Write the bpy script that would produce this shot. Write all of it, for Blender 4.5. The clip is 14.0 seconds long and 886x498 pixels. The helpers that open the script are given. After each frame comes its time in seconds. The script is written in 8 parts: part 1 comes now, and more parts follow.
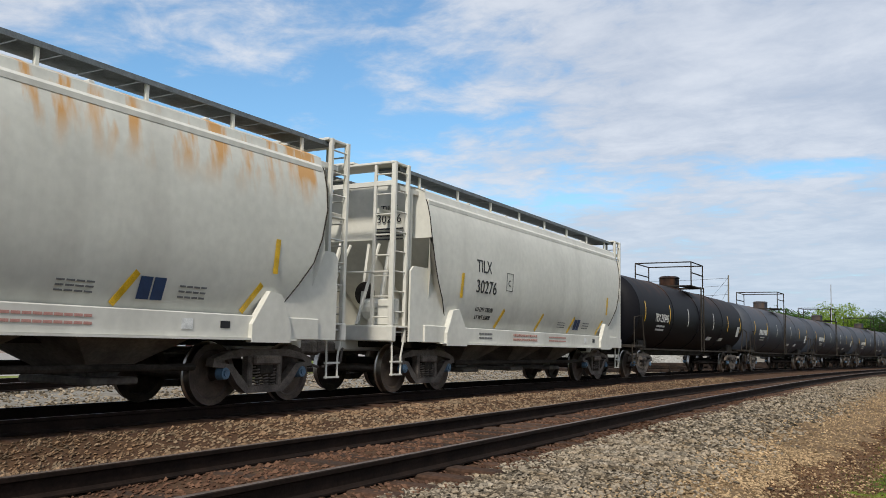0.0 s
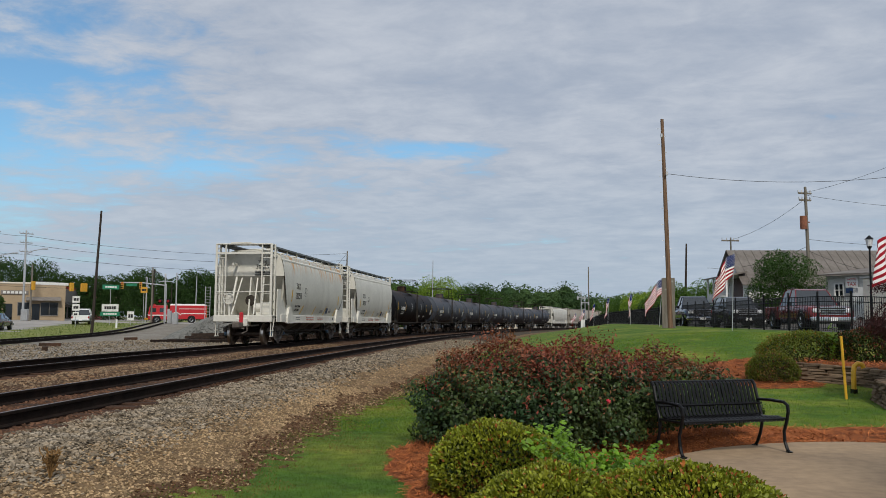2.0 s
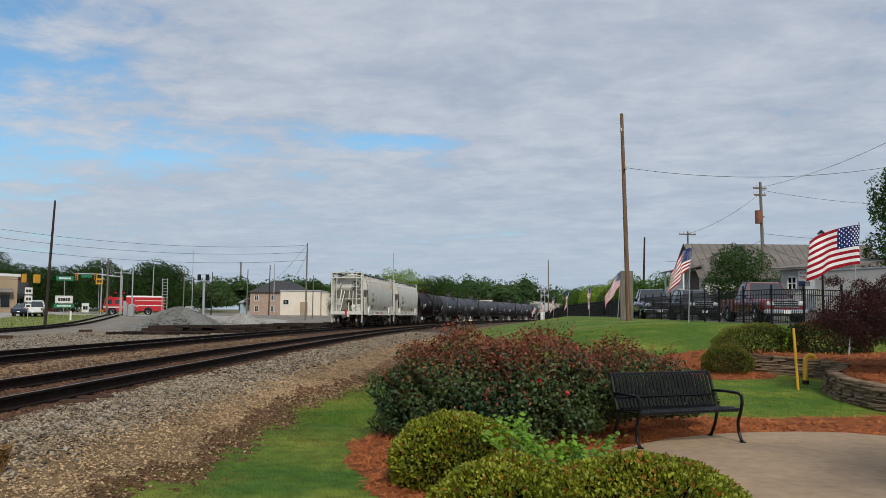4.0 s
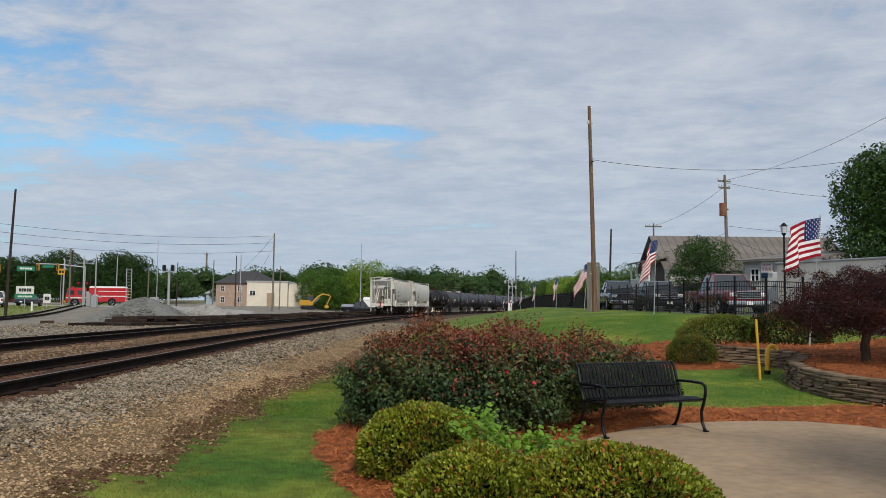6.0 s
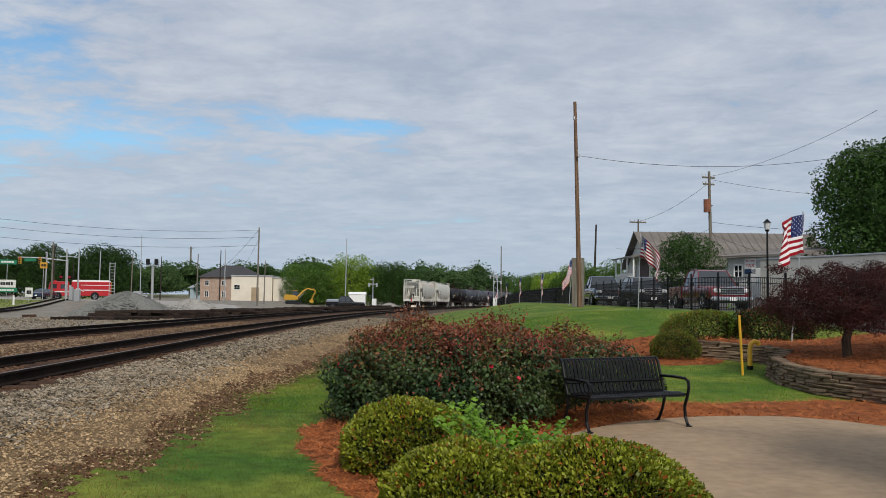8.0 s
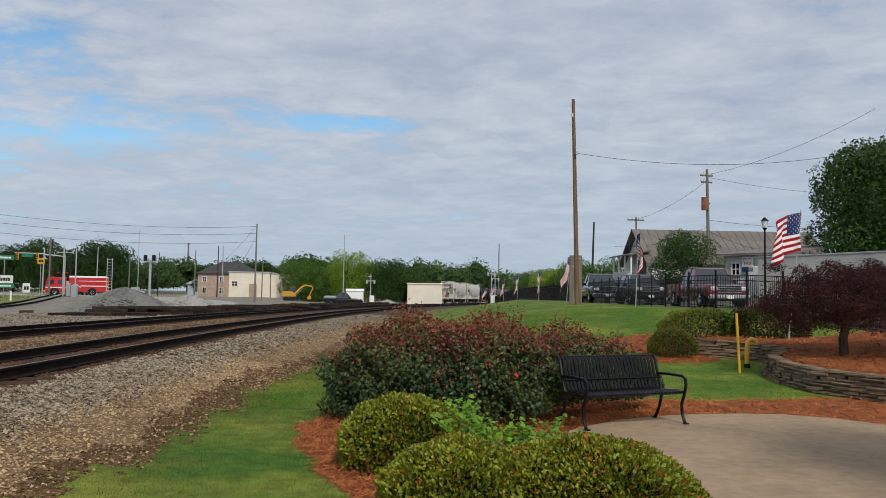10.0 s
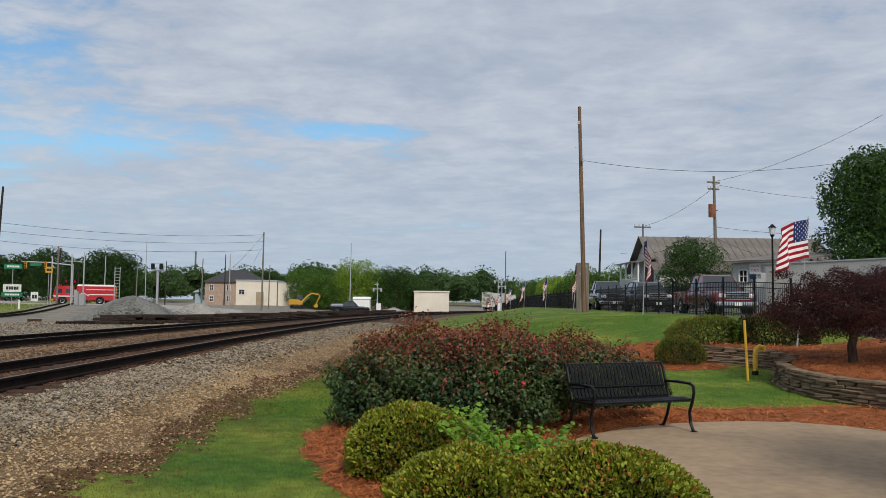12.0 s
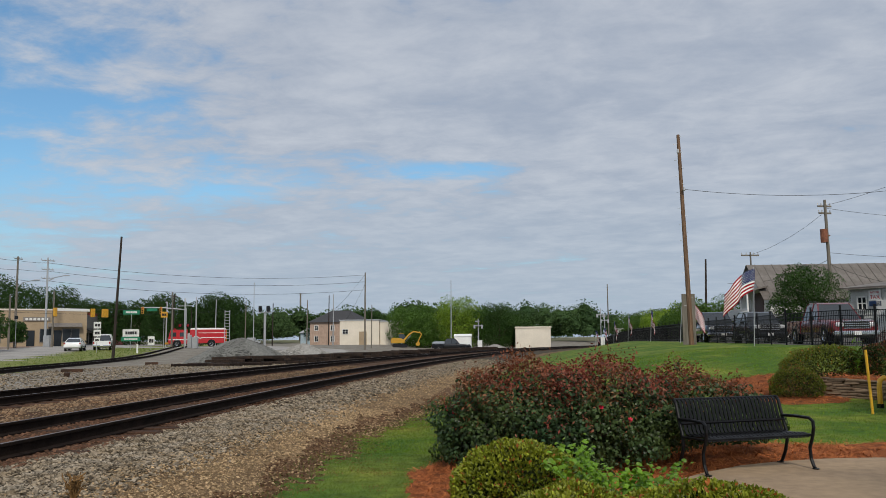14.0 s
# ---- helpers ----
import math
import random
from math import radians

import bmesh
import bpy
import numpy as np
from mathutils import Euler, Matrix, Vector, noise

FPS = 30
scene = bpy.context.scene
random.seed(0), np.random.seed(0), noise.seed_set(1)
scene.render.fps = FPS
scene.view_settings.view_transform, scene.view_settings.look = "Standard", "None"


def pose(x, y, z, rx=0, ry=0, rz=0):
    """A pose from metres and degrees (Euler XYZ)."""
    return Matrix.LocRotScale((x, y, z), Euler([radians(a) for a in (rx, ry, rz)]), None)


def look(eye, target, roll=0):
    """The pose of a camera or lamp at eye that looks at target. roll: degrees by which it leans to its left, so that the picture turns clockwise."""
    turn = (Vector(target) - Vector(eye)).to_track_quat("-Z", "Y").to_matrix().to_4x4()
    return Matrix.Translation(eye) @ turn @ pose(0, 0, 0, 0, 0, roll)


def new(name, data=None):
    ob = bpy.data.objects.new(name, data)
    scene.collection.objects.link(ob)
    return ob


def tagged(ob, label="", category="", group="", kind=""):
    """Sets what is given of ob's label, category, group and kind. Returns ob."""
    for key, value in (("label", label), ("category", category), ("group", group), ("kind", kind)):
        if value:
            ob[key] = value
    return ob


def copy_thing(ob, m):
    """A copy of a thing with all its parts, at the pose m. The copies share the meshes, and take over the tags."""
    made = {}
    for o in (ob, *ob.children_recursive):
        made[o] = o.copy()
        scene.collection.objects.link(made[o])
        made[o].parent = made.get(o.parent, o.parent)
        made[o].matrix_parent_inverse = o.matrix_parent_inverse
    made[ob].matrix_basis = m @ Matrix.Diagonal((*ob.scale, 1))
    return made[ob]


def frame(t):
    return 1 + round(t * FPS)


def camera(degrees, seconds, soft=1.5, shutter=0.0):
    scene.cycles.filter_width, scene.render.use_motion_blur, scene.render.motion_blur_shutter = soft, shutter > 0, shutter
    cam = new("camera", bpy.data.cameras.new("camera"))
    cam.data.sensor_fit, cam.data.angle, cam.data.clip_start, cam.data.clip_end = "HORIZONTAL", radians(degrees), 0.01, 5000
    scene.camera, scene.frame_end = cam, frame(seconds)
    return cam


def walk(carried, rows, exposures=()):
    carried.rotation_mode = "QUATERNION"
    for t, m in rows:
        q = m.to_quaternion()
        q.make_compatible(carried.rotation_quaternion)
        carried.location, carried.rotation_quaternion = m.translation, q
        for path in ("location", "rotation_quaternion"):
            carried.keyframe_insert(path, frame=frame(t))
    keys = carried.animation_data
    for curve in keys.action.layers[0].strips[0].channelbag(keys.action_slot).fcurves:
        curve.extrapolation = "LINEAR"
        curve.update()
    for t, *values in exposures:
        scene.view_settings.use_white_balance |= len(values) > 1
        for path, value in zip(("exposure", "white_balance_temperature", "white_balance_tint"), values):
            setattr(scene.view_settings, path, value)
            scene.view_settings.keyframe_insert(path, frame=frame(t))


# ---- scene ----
LENS = 55.21
cam = camera(LENS, 14.0, soft=0.55)

# t, x, y, z, pitch, roll, yaw
CAMERA_ROWS = [
    (0.0, -2.09, 5.47, 1.44, 6.36, -1.24, 30.36),
    (0.1, -1.42, 3.72, 1.49, 6.07, -0.75, 26.2),
    (0.2, -1.05, 2.74, 1.52, 5.60, -0.60, 21.8),
    (0.3, -0.69, 1.81, 1.55, 5.50, -0.75, 16.8),
    (0.4, -0.31, 0.82, 1.58, 5.50, -0.85, 12.6),
    (0.5, 0, 0, 1.6, 5.54, -0.88, 9.99),
    (0.7, 0, 0, 1.6, 5.48, -0.6, 7.8),
    (1.0, 0, 0, 1.6, 5.11, -0.26, 7.02),
    (1.5, 0, 0, 1.6, 4.79, -0.34, 6.65),
    (2.0, 0, 0, 1.6, 4.67, -0.33, 5.69),
    (2.5, 0, 0, 1.6, 4.57, -0.23, 4.62),
    (3.0, 0, 0, 1.6, 4.56, -0.17, 3.86),
    (3.5, 0, 0, 1.6, 4.39, -0.28, 3.47),
    (6.0, 0, 0, 1.6, 3.58, -0.44, 0.86),
    (6.5, 0, 0, 1.6, 3.52, -0.42, 0.52),
    (7.0, 0, 0, 1.6, 3.33, -0.51, 0.24),
    (7.5, 0, 0, 1.6, 3.17, -0.50, 0.00),
    (8.0, 0, 0, 1.6, 3.25, -0.61, -0.14),
    (10.5, 0, 0, 1.6, 2.86, -0.80, -0.30),
    (11.0, 0, 0, 1.6, 2.59, -0.80, -0.31),
    (11.5, 0, 0, 1.6, 3.05, -0.77, -0.20),
    (12.0, 0, 0, 1.6, 3.57, -0.66, 0.16),
    (12.3, 0, 0, 1.6, 3.93, -0.9, 0.9),
    (12.5, 0, 0, 1.6, 4.47, -1.29, 8.05),
    (12.6, 0, 0, 1.6, 5.2, -1.55, 11.72),
    (12.8, 0, 0, 1.6, 5.5, -1.7, 16.9),
    (13.0, 0, 0, 1.6, 5.59, -1.73, 18.16),
    (13.2, 0, 0, 1.6, 5.29, -1.6, 18.42),
    (13.4, 0, 0, 1.6, 4.94, -1.4, 18.2),
    (13.5, 0, 0, 1.6, 4.98, 0.0, 12.85),
    (13.7, 0, 0, 1.6, 5.6, 0.6, 6.3),
    (13.9, 0, 0, 1.6, 5.8, 0.8, 4.6),
    (14.0, 0, 0, 1.6, 6.02, 0.56, 6.97),
]
walk(cam, [(t, pose(x, y, z, 90 + p, r, w)) for t, x, y, z, p, r, w in CAMERA_ROWS],
     exposures=[(0, 0.28), (0.5, 0.10), (1.0, 0.12), (1.5, 0.0), (2.0, -0.12), (2.5, -0.14), (3.5, -0.08), (6.0, -0.02), (12.2, -0.04), (12.5, -0.18), (12.8, -0.2), (13.4, -0.2), (14, -0.15)])

# ---- sky and sun ----
SUN_AZ, SUN_EL = 163.0, 42.0     # degrees clockwise from +y, and above the horizon
world = bpy.data.worlds.new("world")
scene.world = world
world.use_nodes = True
wn, wl = world.node_tree.nodes, world.node_tree.links
wn.clear()


def wnode(kind, **values):
    n = wn.new(kind)
    for k, v in values.items():
        n.inputs[k].default_value = v
    return n


w_out = wn.new("ShaderNodeOutputWorld")
w_bg = wn.new("ShaderNodeBackground")
w_bg.inputs["Strength"].default_value = 0.10
w_sky = wn.new("ShaderNodeTexSky")
w_sky.sky_type = "NISHITA"
w_sky.sun_disc = False
w_sky.sun_elevation = radians(SUN_EL)
w_sky.sun_rotation = radians(SUN_AZ)
w_sky.air_density, w_sky.dust_density, w_sky.ozone_density = 1.0, 1.2, 1.5
w_tc = wn.new("ShaderNodeTexCoord")
w_sep = wn.new("ShaderNodeSeparateXYZ")
wl.new(w_tc.outputs["Generated"], w_sep.inputs[0])


def wmath(op, a, b=None, clamp=False):
    n = wn.new("ShaderNodeMath")
    n.operation, n.use_clamp = op, clamp
    for i, v in enumerate((a, b)):
        if v is None:
            continue
        if isinstance(v, (int, float)):
            n.inputs[i].default_value = v
        else:
            wl.new(v, n.inputs[i])
    return n.outputs[0]


up = wmath("MAXIMUM", w_sep.outputs["Z"], 0.0)
lift = wmath("ADD", up, 0.10)
u_flat = wmath("DIVIDE", w_sep.outputs["X"], lift)
v_flat = wmath("DIVIDE", w_sep.outputs["Y"], lift)
w_xyz = wn.new("ShaderNodeCombineXYZ")
wl.new(u_flat, w_xyz.inputs[0])
wl.new(v_flat, w_xyz.inputs[1])


def wnoise(scale, detail, rough, shift, stretch):
    m = wn.new("ShaderNodeMapping")
    m.inputs["Location"].default_value = shift
    m.inputs["Rotation"].default_value = (0, 0, radians(12))
    m.inputs["Scale"].default_value = stretch
    wl.new(w_xyz.outputs[0], m.inputs[0])
    n = wnode("ShaderNodeTexNoise", Scale=scale, Detail=detail, Roughness=rough, Distortion=0.35)
    wl.new(m.outputs[0], n.inputs["Vector"])
    return n.outputs[0]


def wramp(value, lo, hi):
    n = wn.new("ShaderNodeMapRange")
    n.interpolation_type = "SMOOTHSTEP"
    n.inputs["From Min"].default_value, n.inputs["From Max"].default_value = lo, hi
    wl.new(value, n.inputs["Value"])
    return n.outputs[0]


big = wnoise(0.5, 4, 0.5, (3.1, 1.7, 0), (1, 1.15, 1))
fine = wnoise(1.9, 9, 0.62, (0.4, 7.2, 0), (1, 1.2, 1))
wisp = wnoise(5.0, 8, 0.62, (5.4, 2.2, 0), (1, 1.1, 1))
# blue openings low in the north-west, thicker cloud overhead and to the east
azim = wmath("ARCTAN2", w_sep.outputs["X"], w_sep.outputs["Y"])


def opening(az, el, waz, wel, depth):
    a = wmath("DIVIDE", wmath("SUBTRACT", azim, radians(az)), radians(waz))
    b = wmath("DIVIDE", wmath("SUBTRACT", w_sep.outputs["Z"], math.sin(radians(el))), math.sin(radians(wel)))
    d = wmath("ADD", wmath("MULTIPLY", a, a), wmath("MULTIPLY", b, b))
    return wmath("MULTIPLY", wmath("POWER", 2.718, wmath("MULTIPLY", d, -1.0)), depth)


mass = wmath("ADD", wmath("MULTIPLY", big, 0.5), wmath("MULTIPLY", fine, 0.5))
mass = wmath("ADD", mass, wmath("MULTIPLY", wisp, 0.32))
gap = wmath("ADD", opening(-43, 15.0, 19, 7.5, 0.24), opening(-6, 11.3, 6, 1.0, 0.15))
gap = wmath("ADD", gap, opening(-21, 9.8, 8, 1.2, 0.14))
gap = wmath("ADD", gap, opening(-38, 7.0, 18, 3.5, 0.13))
mass = wmath("SUBTRACT", mass, gap)
cover = wramp(mass, 0.40, 0.60)
shade = wramp(wmath("ADD", wmath("MULTIPLY", wisp, 0.5), wmath("MULTIPLY", fine, 0.6)), 0.35, 0.8)
c_cloud = wn.new("ShaderNodeMix")
c_cloud.data_type = "RGBA"
wl.new(shade, c_cloud.inputs[0])
c_cloud.inputs[6].default_value = (4.05, 4.6, 5.6, 1)
c_cloud.inputs[7].default_value = (6.15, 6.5, 7.15, 1)
c_sky = wn.new("ShaderNodeMix")
c_sky.data_type = "RGBA"
wl.new(wmath("MULTIPLY", cover, 0.94), c_sky.inputs[0])
blue = wn.new("ShaderNodeMix")
blue.data_type, blue.blend_type = "RGBA", "MULTIPLY"
blue.inputs[0].default_value = 1.0
wl.new(w_sky.outputs[0], blue.inputs[6])
blue.inputs[7].default_value = (0.95, 1.3, 1.42, 1)
wl.new(blue.outputs[2], c_sky.inputs[6])
wl.new(c_cloud.outputs[2], c_sky.inputs[7])
# milky band low over the horizon
c_low = wn.new("ShaderNodeMix")
c_low.data_type = "RGBA"
wl.new(wmath("SUBTRACT", 0.75, wmath("MULTIPLY", up, 4.0), clamp=True), c_low.inputs[0])
wl.new(c_sky.outputs[2], c_low.inputs[6])
c_low.inputs[7].default_value = (4.3, 5.35, 6.6, 1)
wl.new(c_low.outputs[2], w_bg.inputs["Color"])
wl.new(w_bg.outputs[0], w_out.inputs[0])

sun = new("sun", bpy.data.lights.new("sun", "SUN"))
sun.data.energy, sun.data.angle, sun.data.color = 2.8, radians(6), (1.0, 0.94, 0.84)
_az, _el = radians(SUN_AZ), radians(SUN_EL)
sun.matrix_world = look((0, 0, 60), (-60 * math.sin(_az) * math.cos(_el), -60 * math.cos(_az) * math.cos(_el), 60 - 60 * math.sin(_el)))
# ---- materials ----
def mat(name, col, rough=0.6, metal=0.0, var=0.18, scale=6.0, bump=0.0, bump_scale=60.0, col2=None, mix=(0.35, 0.7),
        island=0.0, piece=0.0, coat=0.0, stretch=(1, 1, 1), glow=0.0, shine=0.5):
    """A surface: two scales of noise between col and col2, with fine relief; island / piece vary it bit by bit."""
    m = bpy.data.materials.new(name)
    m.use_nodes = True
    nt = m.node_tree
    n, l = nt.nodes, nt.links
    b = n["Principled BSDF"]
    b.inputs["Roughness"].default_value, b.inputs["Metallic"].default_value = rough, metal
    b.inputs["Coat Weight"].default_value = coat
    b.inputs["Specular IOR Level"].default_value = min(shine, 0.15) if rough > 0.84 else shine
    tc = n.new("ShaderNodeTexCoord")
    mp = n.new("ShaderNodeMapping")
    mp.inputs["Scale"].default_value = stretch
    l.new(tc.outputs["Object"], mp.inputs[0])
    a = n.new("ShaderNodeTexNoise")
    a.inputs["Scale"].default_value, a.inputs["Detail"].default_value = scale, 6
    f = n.new("ShaderNodeTexNoise")
    f.inputs["Scale"].default_value, f.inputs["Detail"].default_value = scale * 9, 4
    for t in (a, f):
        l.new(mp.outputs[0], t.inputs["Vector"])
    if col2 is None:
        col2 = tuple(c * (1 - 2 * var) for c in col)
    r = n.new("ShaderNodeMapRange")
    r.inputs["From Min"].default_value, r.inputs["From Max"].default_value = mix
    l.new(a.outputs[0], r.inputs["Value"])
    c = n.new("ShaderNodeMix")
    c.data_type = "RGBA"
    c.inputs[6].default_value, c.inputs[7].default_value = (*col, 1), (*col2, 1)
    l.new(r.outputs[0], c.inputs[0])
    hs = n.new("ShaderNodeHueSaturation")
    v = n.new("ShaderNodeMapRange")
    v.inputs["To Min"].default_value, v.inputs["To Max"].default_value = 1 - var, 1 + var
    v.inputs["From Min"].default_value, v.inputs["From Max"].default_value = 0.3, 0.7
    l.new(f.outputs[0], v.inputs["Value"])
    value = v.outputs[0]
    if island or piece:
        if island:
            src = n.new("ShaderNodeNewGeometry").outputs["Random Per Island"]
        else:
            src = n.new("ShaderNodeObjectInfo").outputs["Random"]
        amp = island or piece
        w = n.new("ShaderNodeMapRange")
        w.inputs["To Min"].default_value, w.inputs["To Max"].default_value = 1 - amp, 1 + amp
        l.new(src, w.inputs["Value"])
        x = n.new("ShaderNodeMath")
        x.operation = "MULTIPLY"
        l.new(value, x.inputs[0])
        l.new(w.outputs[0], x.inputs[1])
        value = x.outputs[0]
    l.new(value, hs.inputs["Value"])
    l.new(c.outputs[2], hs.inputs["Color"])
    l.new(hs.outputs[0], b.inputs["Base Color"])
    if bump:
        d = n.new("ShaderNodeBump")
        d.inputs["Strength"].default_value = bump
        d.inputs["Distance"].default_value = 0.02
        g = n.new("ShaderNodeTexNoise")
        g.inputs["Scale"].default_value, g.inputs["Detail"].default_value = bump_scale, 5
        l.new(tc.outputs["Object"], g.inputs["Vector"])
        l.new(g.outputs[0], d.inputs["Height"])
        l.new(d.outputs[0], b.inputs["Normal"])
    if glow:
        b.inputs["Emission Color"].default_value = (*col, 1)
        b.inputs["Emission Strength"].default_value = glow
    return m


def leaf_mat(name, col, col2, amp=0.45, rough=0.5, shine=0.22, scale=1.2):
    m = mat(name, col, rough, col2=col2, scale=scale, mix=(0.35, 0.65), island=amp, shine=shine)
    n, l = m.node_tree.nodes, m.node_tree.links
    b, out = n["Principled BSDF"], n["Material Output"]
    tr = n.new("ShaderNodeBsdfTranslucent")
    tr.inputs[0].default_value = (col[0] * 1.5, col[1] * 1.6, col[2] * 0.8, 1)
    mx = n.new("ShaderNodeMixShader")
    mx.inputs[0].default_value = 0.22
    l.new(b.outputs[0], mx.inputs[1])
    l.new(tr.outputs[0], mx.inputs[2])
    l.new(mx.outputs[0], out.inputs[0])
    return m


def stained(name, col, rust, top, depth, rough=0.5, dirt=(0.30, 0.28, 0.24), shine=0.5):
    """Painted car steel: rust runs hanging from the height top over about depth metres, and road dirt low down by noise."""
    m = mat(name, col, rough, var=0.06, scale=0.8, col2=tuple(c * 0.9 for c in col), bump=0.04, bump_scale=3, shine=shine)
    n, l = m.node_tree.nodes, m.node_tree.links
    b = n["Principled BSDF"]
    src = b.inputs["Base Color"].links[0].from_socket
    tc = n.new("ShaderNodeTexCoord")

    def streak(scale, stretch, lo, hi):
        mp = n.new("ShaderNodeMapping")
        mp.inputs["Scale"].default_value = stretch
        l.new(tc.outputs["Object"], mp.inputs[0])
        t = n.new("ShaderNodeTexNoise")
        t.inputs["Scale"].default_value, t.inputs["Detail"].default_value = scale, 5
        l.new(mp.outputs[0], t.inputs["Vector"])
        r = n.new("ShaderNodeMapRange")
        r.inputs["From Min"].default_value, r.inputs["From Max"].default_value = lo, hi
        l.new(t.outputs[0], r.inputs["Value"])
        return r.outputs[0]

    def mul(a, b2):
        x = n.new("ShaderNodeMath")
        x.operation = "MULTIPLY"
        l.new(a, x.inputs[0])
        l.new(b2, x.inputs[1])
        return x.outputs[0]

    sp = n.new("ShaderNodeSeparateXYZ")
    l.new(tc.outputs["Object"], sp.inputs[0])
    h = n.new("ShaderNodeMapRange")
    h.interpolation_type = "SMOOTHSTEP"
    h.inputs["From Min"].default_value, h.inputs["From Max"].default_value = top - depth, top
    l.new(sp.outputs["Z"], h.inputs["Value"])
    runs = mul(mul(streak(1.9, (2.2, 0.2, 0.55), 0.50, 0.66), streak(0.55, (1, 0.2, 0.3), 0.41, 0.53)), h.outputs[0])
    k = n.new("ShaderNodeMath")
    k.operation = "MULTIPLY"
    k.use_clamp = True
    l.new(runs, k.inputs[0])
    k.inputs[1].default_value = 1.7
    c = n.new("ShaderNodeMix")
    c.data_type = "RGBA"
    l.new(k.outputs[0], c.inputs[0])
    l.new(src, c.inputs[6])
    c.inputs[7].default_value = (*rust, 1)
    g = n.new("ShaderNodeMix")
    g.data_type = "RGBA"
    gm = n.new("ShaderNodeMath")
    gm.operation = "MULTIPLY"
    l.new(streak(1.1, (1.2, 0.3, 0.15), 0.55, 0.8), gm.inputs[0])
    gm.inputs[1].default_value = 0.4
    l.new(gm.outputs[0], g.inputs[0])
    l.new(c.outputs[2], g.inputs[6])
    g.inputs[7].default_value = (*dirt, 1)
    l.new(g.outputs[2], b.inputs["Base Color"])
    return m


HOPPER = stained("hopper_paint_rusty", (0.60, 0.59, 0.525), (0.56, 0.30, 0.10), 3.96, 1.0)
HOPPER2 = stained("hopper_paint_clean", (0.63, 0.615, 0.55), (0.5, 0.36, 0.2), 9.0, 0.2)
HOPPER3 = stained("hopper_paint_tan", (0.40, 0.37, 0.31), (0.3, 0.16, 0.08), 3.9, 0.8)
TANKBLACK = stained("tank_black", (0.0075, 0.0075, 0.010), (0.06, 0.03, 0.018), 3.7, 0.9, 0.55, (0.016, 0.013, 0.012), 0.10)
TANKBLUE = stained("tank_slate", (0.040, 0.047, 0.062), (0.09, 0.06, 0.045), 3.7, 1.0, 0.55, (0.06, 0.05, 0.045), 0.3)
DECKSTEEL = mat("grating_steel", (0.17, 0.19, 0.20), 0.6, 0.3)
UNDER = mat("underframe_grime", (0.045, 0.038, 0.031), 0.85, 0, 0.3, 3, bump=0.2, shine=0.2)
HOPPERLOW = mat("hopper_bay_steel", (0.17, 0.155, 0.135), 0.8, 0, 0.25, 2.0, bump=0.15, col2=(0.08, 0.07, 0.06))
GREYTXT = mat("lettering_grey", (0.16, 0.16, 0.16), 0.7)
TRUCKST = mat("truck_cast_steel", (0.15, 0.125, 0.105), 0.75, 0.2, 0.3, 5, bump=0.25)
WHEELST = mat("wheel_steel", (0.10, 0.075, 0.058), 0.6, 0.4, 0.3, 6)
TREAD = mat("wheel_tread", (0.45, 0.43, 0.4), 0.28, 1.0, 0.1)
BEARING = mat("bearing_blue", (0.10, 0.18, 0.27), 0.5)
YELLOWREF = mat("reflector_yellow", (0.75, 0.46, 0.02), 0.4)
REDPAINT = mat("marker_red", (0.55, 0.02, 0.03), 0.45)
BLACKTXT = mat("lettering_black", (0.01, 0.01, 0.012), 0.6)
WHITETXT = mat("lettering_white", (0.75, 0.75, 0.72), 0.6)
REDTXT = mat("lettering_red", (0.48, 0.24, 0.20), 0.6)
NAVY = mat("panel_navy", (0.02, 0.05, 0.13), 0.5)
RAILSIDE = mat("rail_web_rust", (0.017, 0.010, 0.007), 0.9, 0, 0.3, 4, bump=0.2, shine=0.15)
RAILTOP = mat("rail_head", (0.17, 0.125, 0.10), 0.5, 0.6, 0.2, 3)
TIE = mat("creosote_tie", (0.045, 0.030, 0.022), 0.95, 0, 0.3, 3, bump=0.5, bump_scale=40, piece=0.35, col2=(0.085, 0.045, 0.028))
OLDTIE = mat("old_black_tie", (0.020, 0.015, 0.013), 0.95, 0, 0.3, 3, bump=0.5, bump_scale=40, piece=0.4, col2=(0.045, 0.03, 0.022))
BALLAST = mat("ballast_ground", (0.075, 0.060, 0.040), 0.95, 0, 0.3, 2.5, bump=1.0, bump_scale=28, col2=(0.045, 0.036, 0.025))
BALLASTBROWN = mat("ballast_brown", (0.085, 0.048, 0.026), 0.95, 0, 0.35, 2.0, bump=1.0, bump_scale=26, col2=(0.065, 0.034, 0.020))
STONE = mat("ballast_stone", (0.225, 0.192, 0.148), 0.9, 0, 0.15, 3, island=0.7, col2=(0.18, 0.135, 0.085))
STONERUST = mat("rusty_stone", (0.115, 0.062, 0.038), 0.95, 0, 0.15, 3, island=0.5, col2=(0.08, 0.04, 0.025))
STONETAN = mat("tan_stone", (0.35, 0.250, 0.142), 0.95, 0, 0.15, 3, island=0.55, col2=(0.27, 0.185, 0.105))
STONEBROWN = mat("ballast_stone_brown", (0.180, 0.132, 0.086), 0.9, 0, 0.15, 3, island=0.5, col2=(0.17, 0.10, 0.055))
PILE = mat("crushed_stone", (0.19, 0.19, 0.175), 0.95, 0, 0.25, 5, bump=0.9, bump_scale=14, col2=(0.12, 0.12, 0.112))
PALESTONE = mat("pale_crushed_stone", (0.36, 0.345, 0.315), 0.95, 0, 0.25, 5, bump=0.9, bump_scale=14, col2=(0.24, 0.23, 0.21))
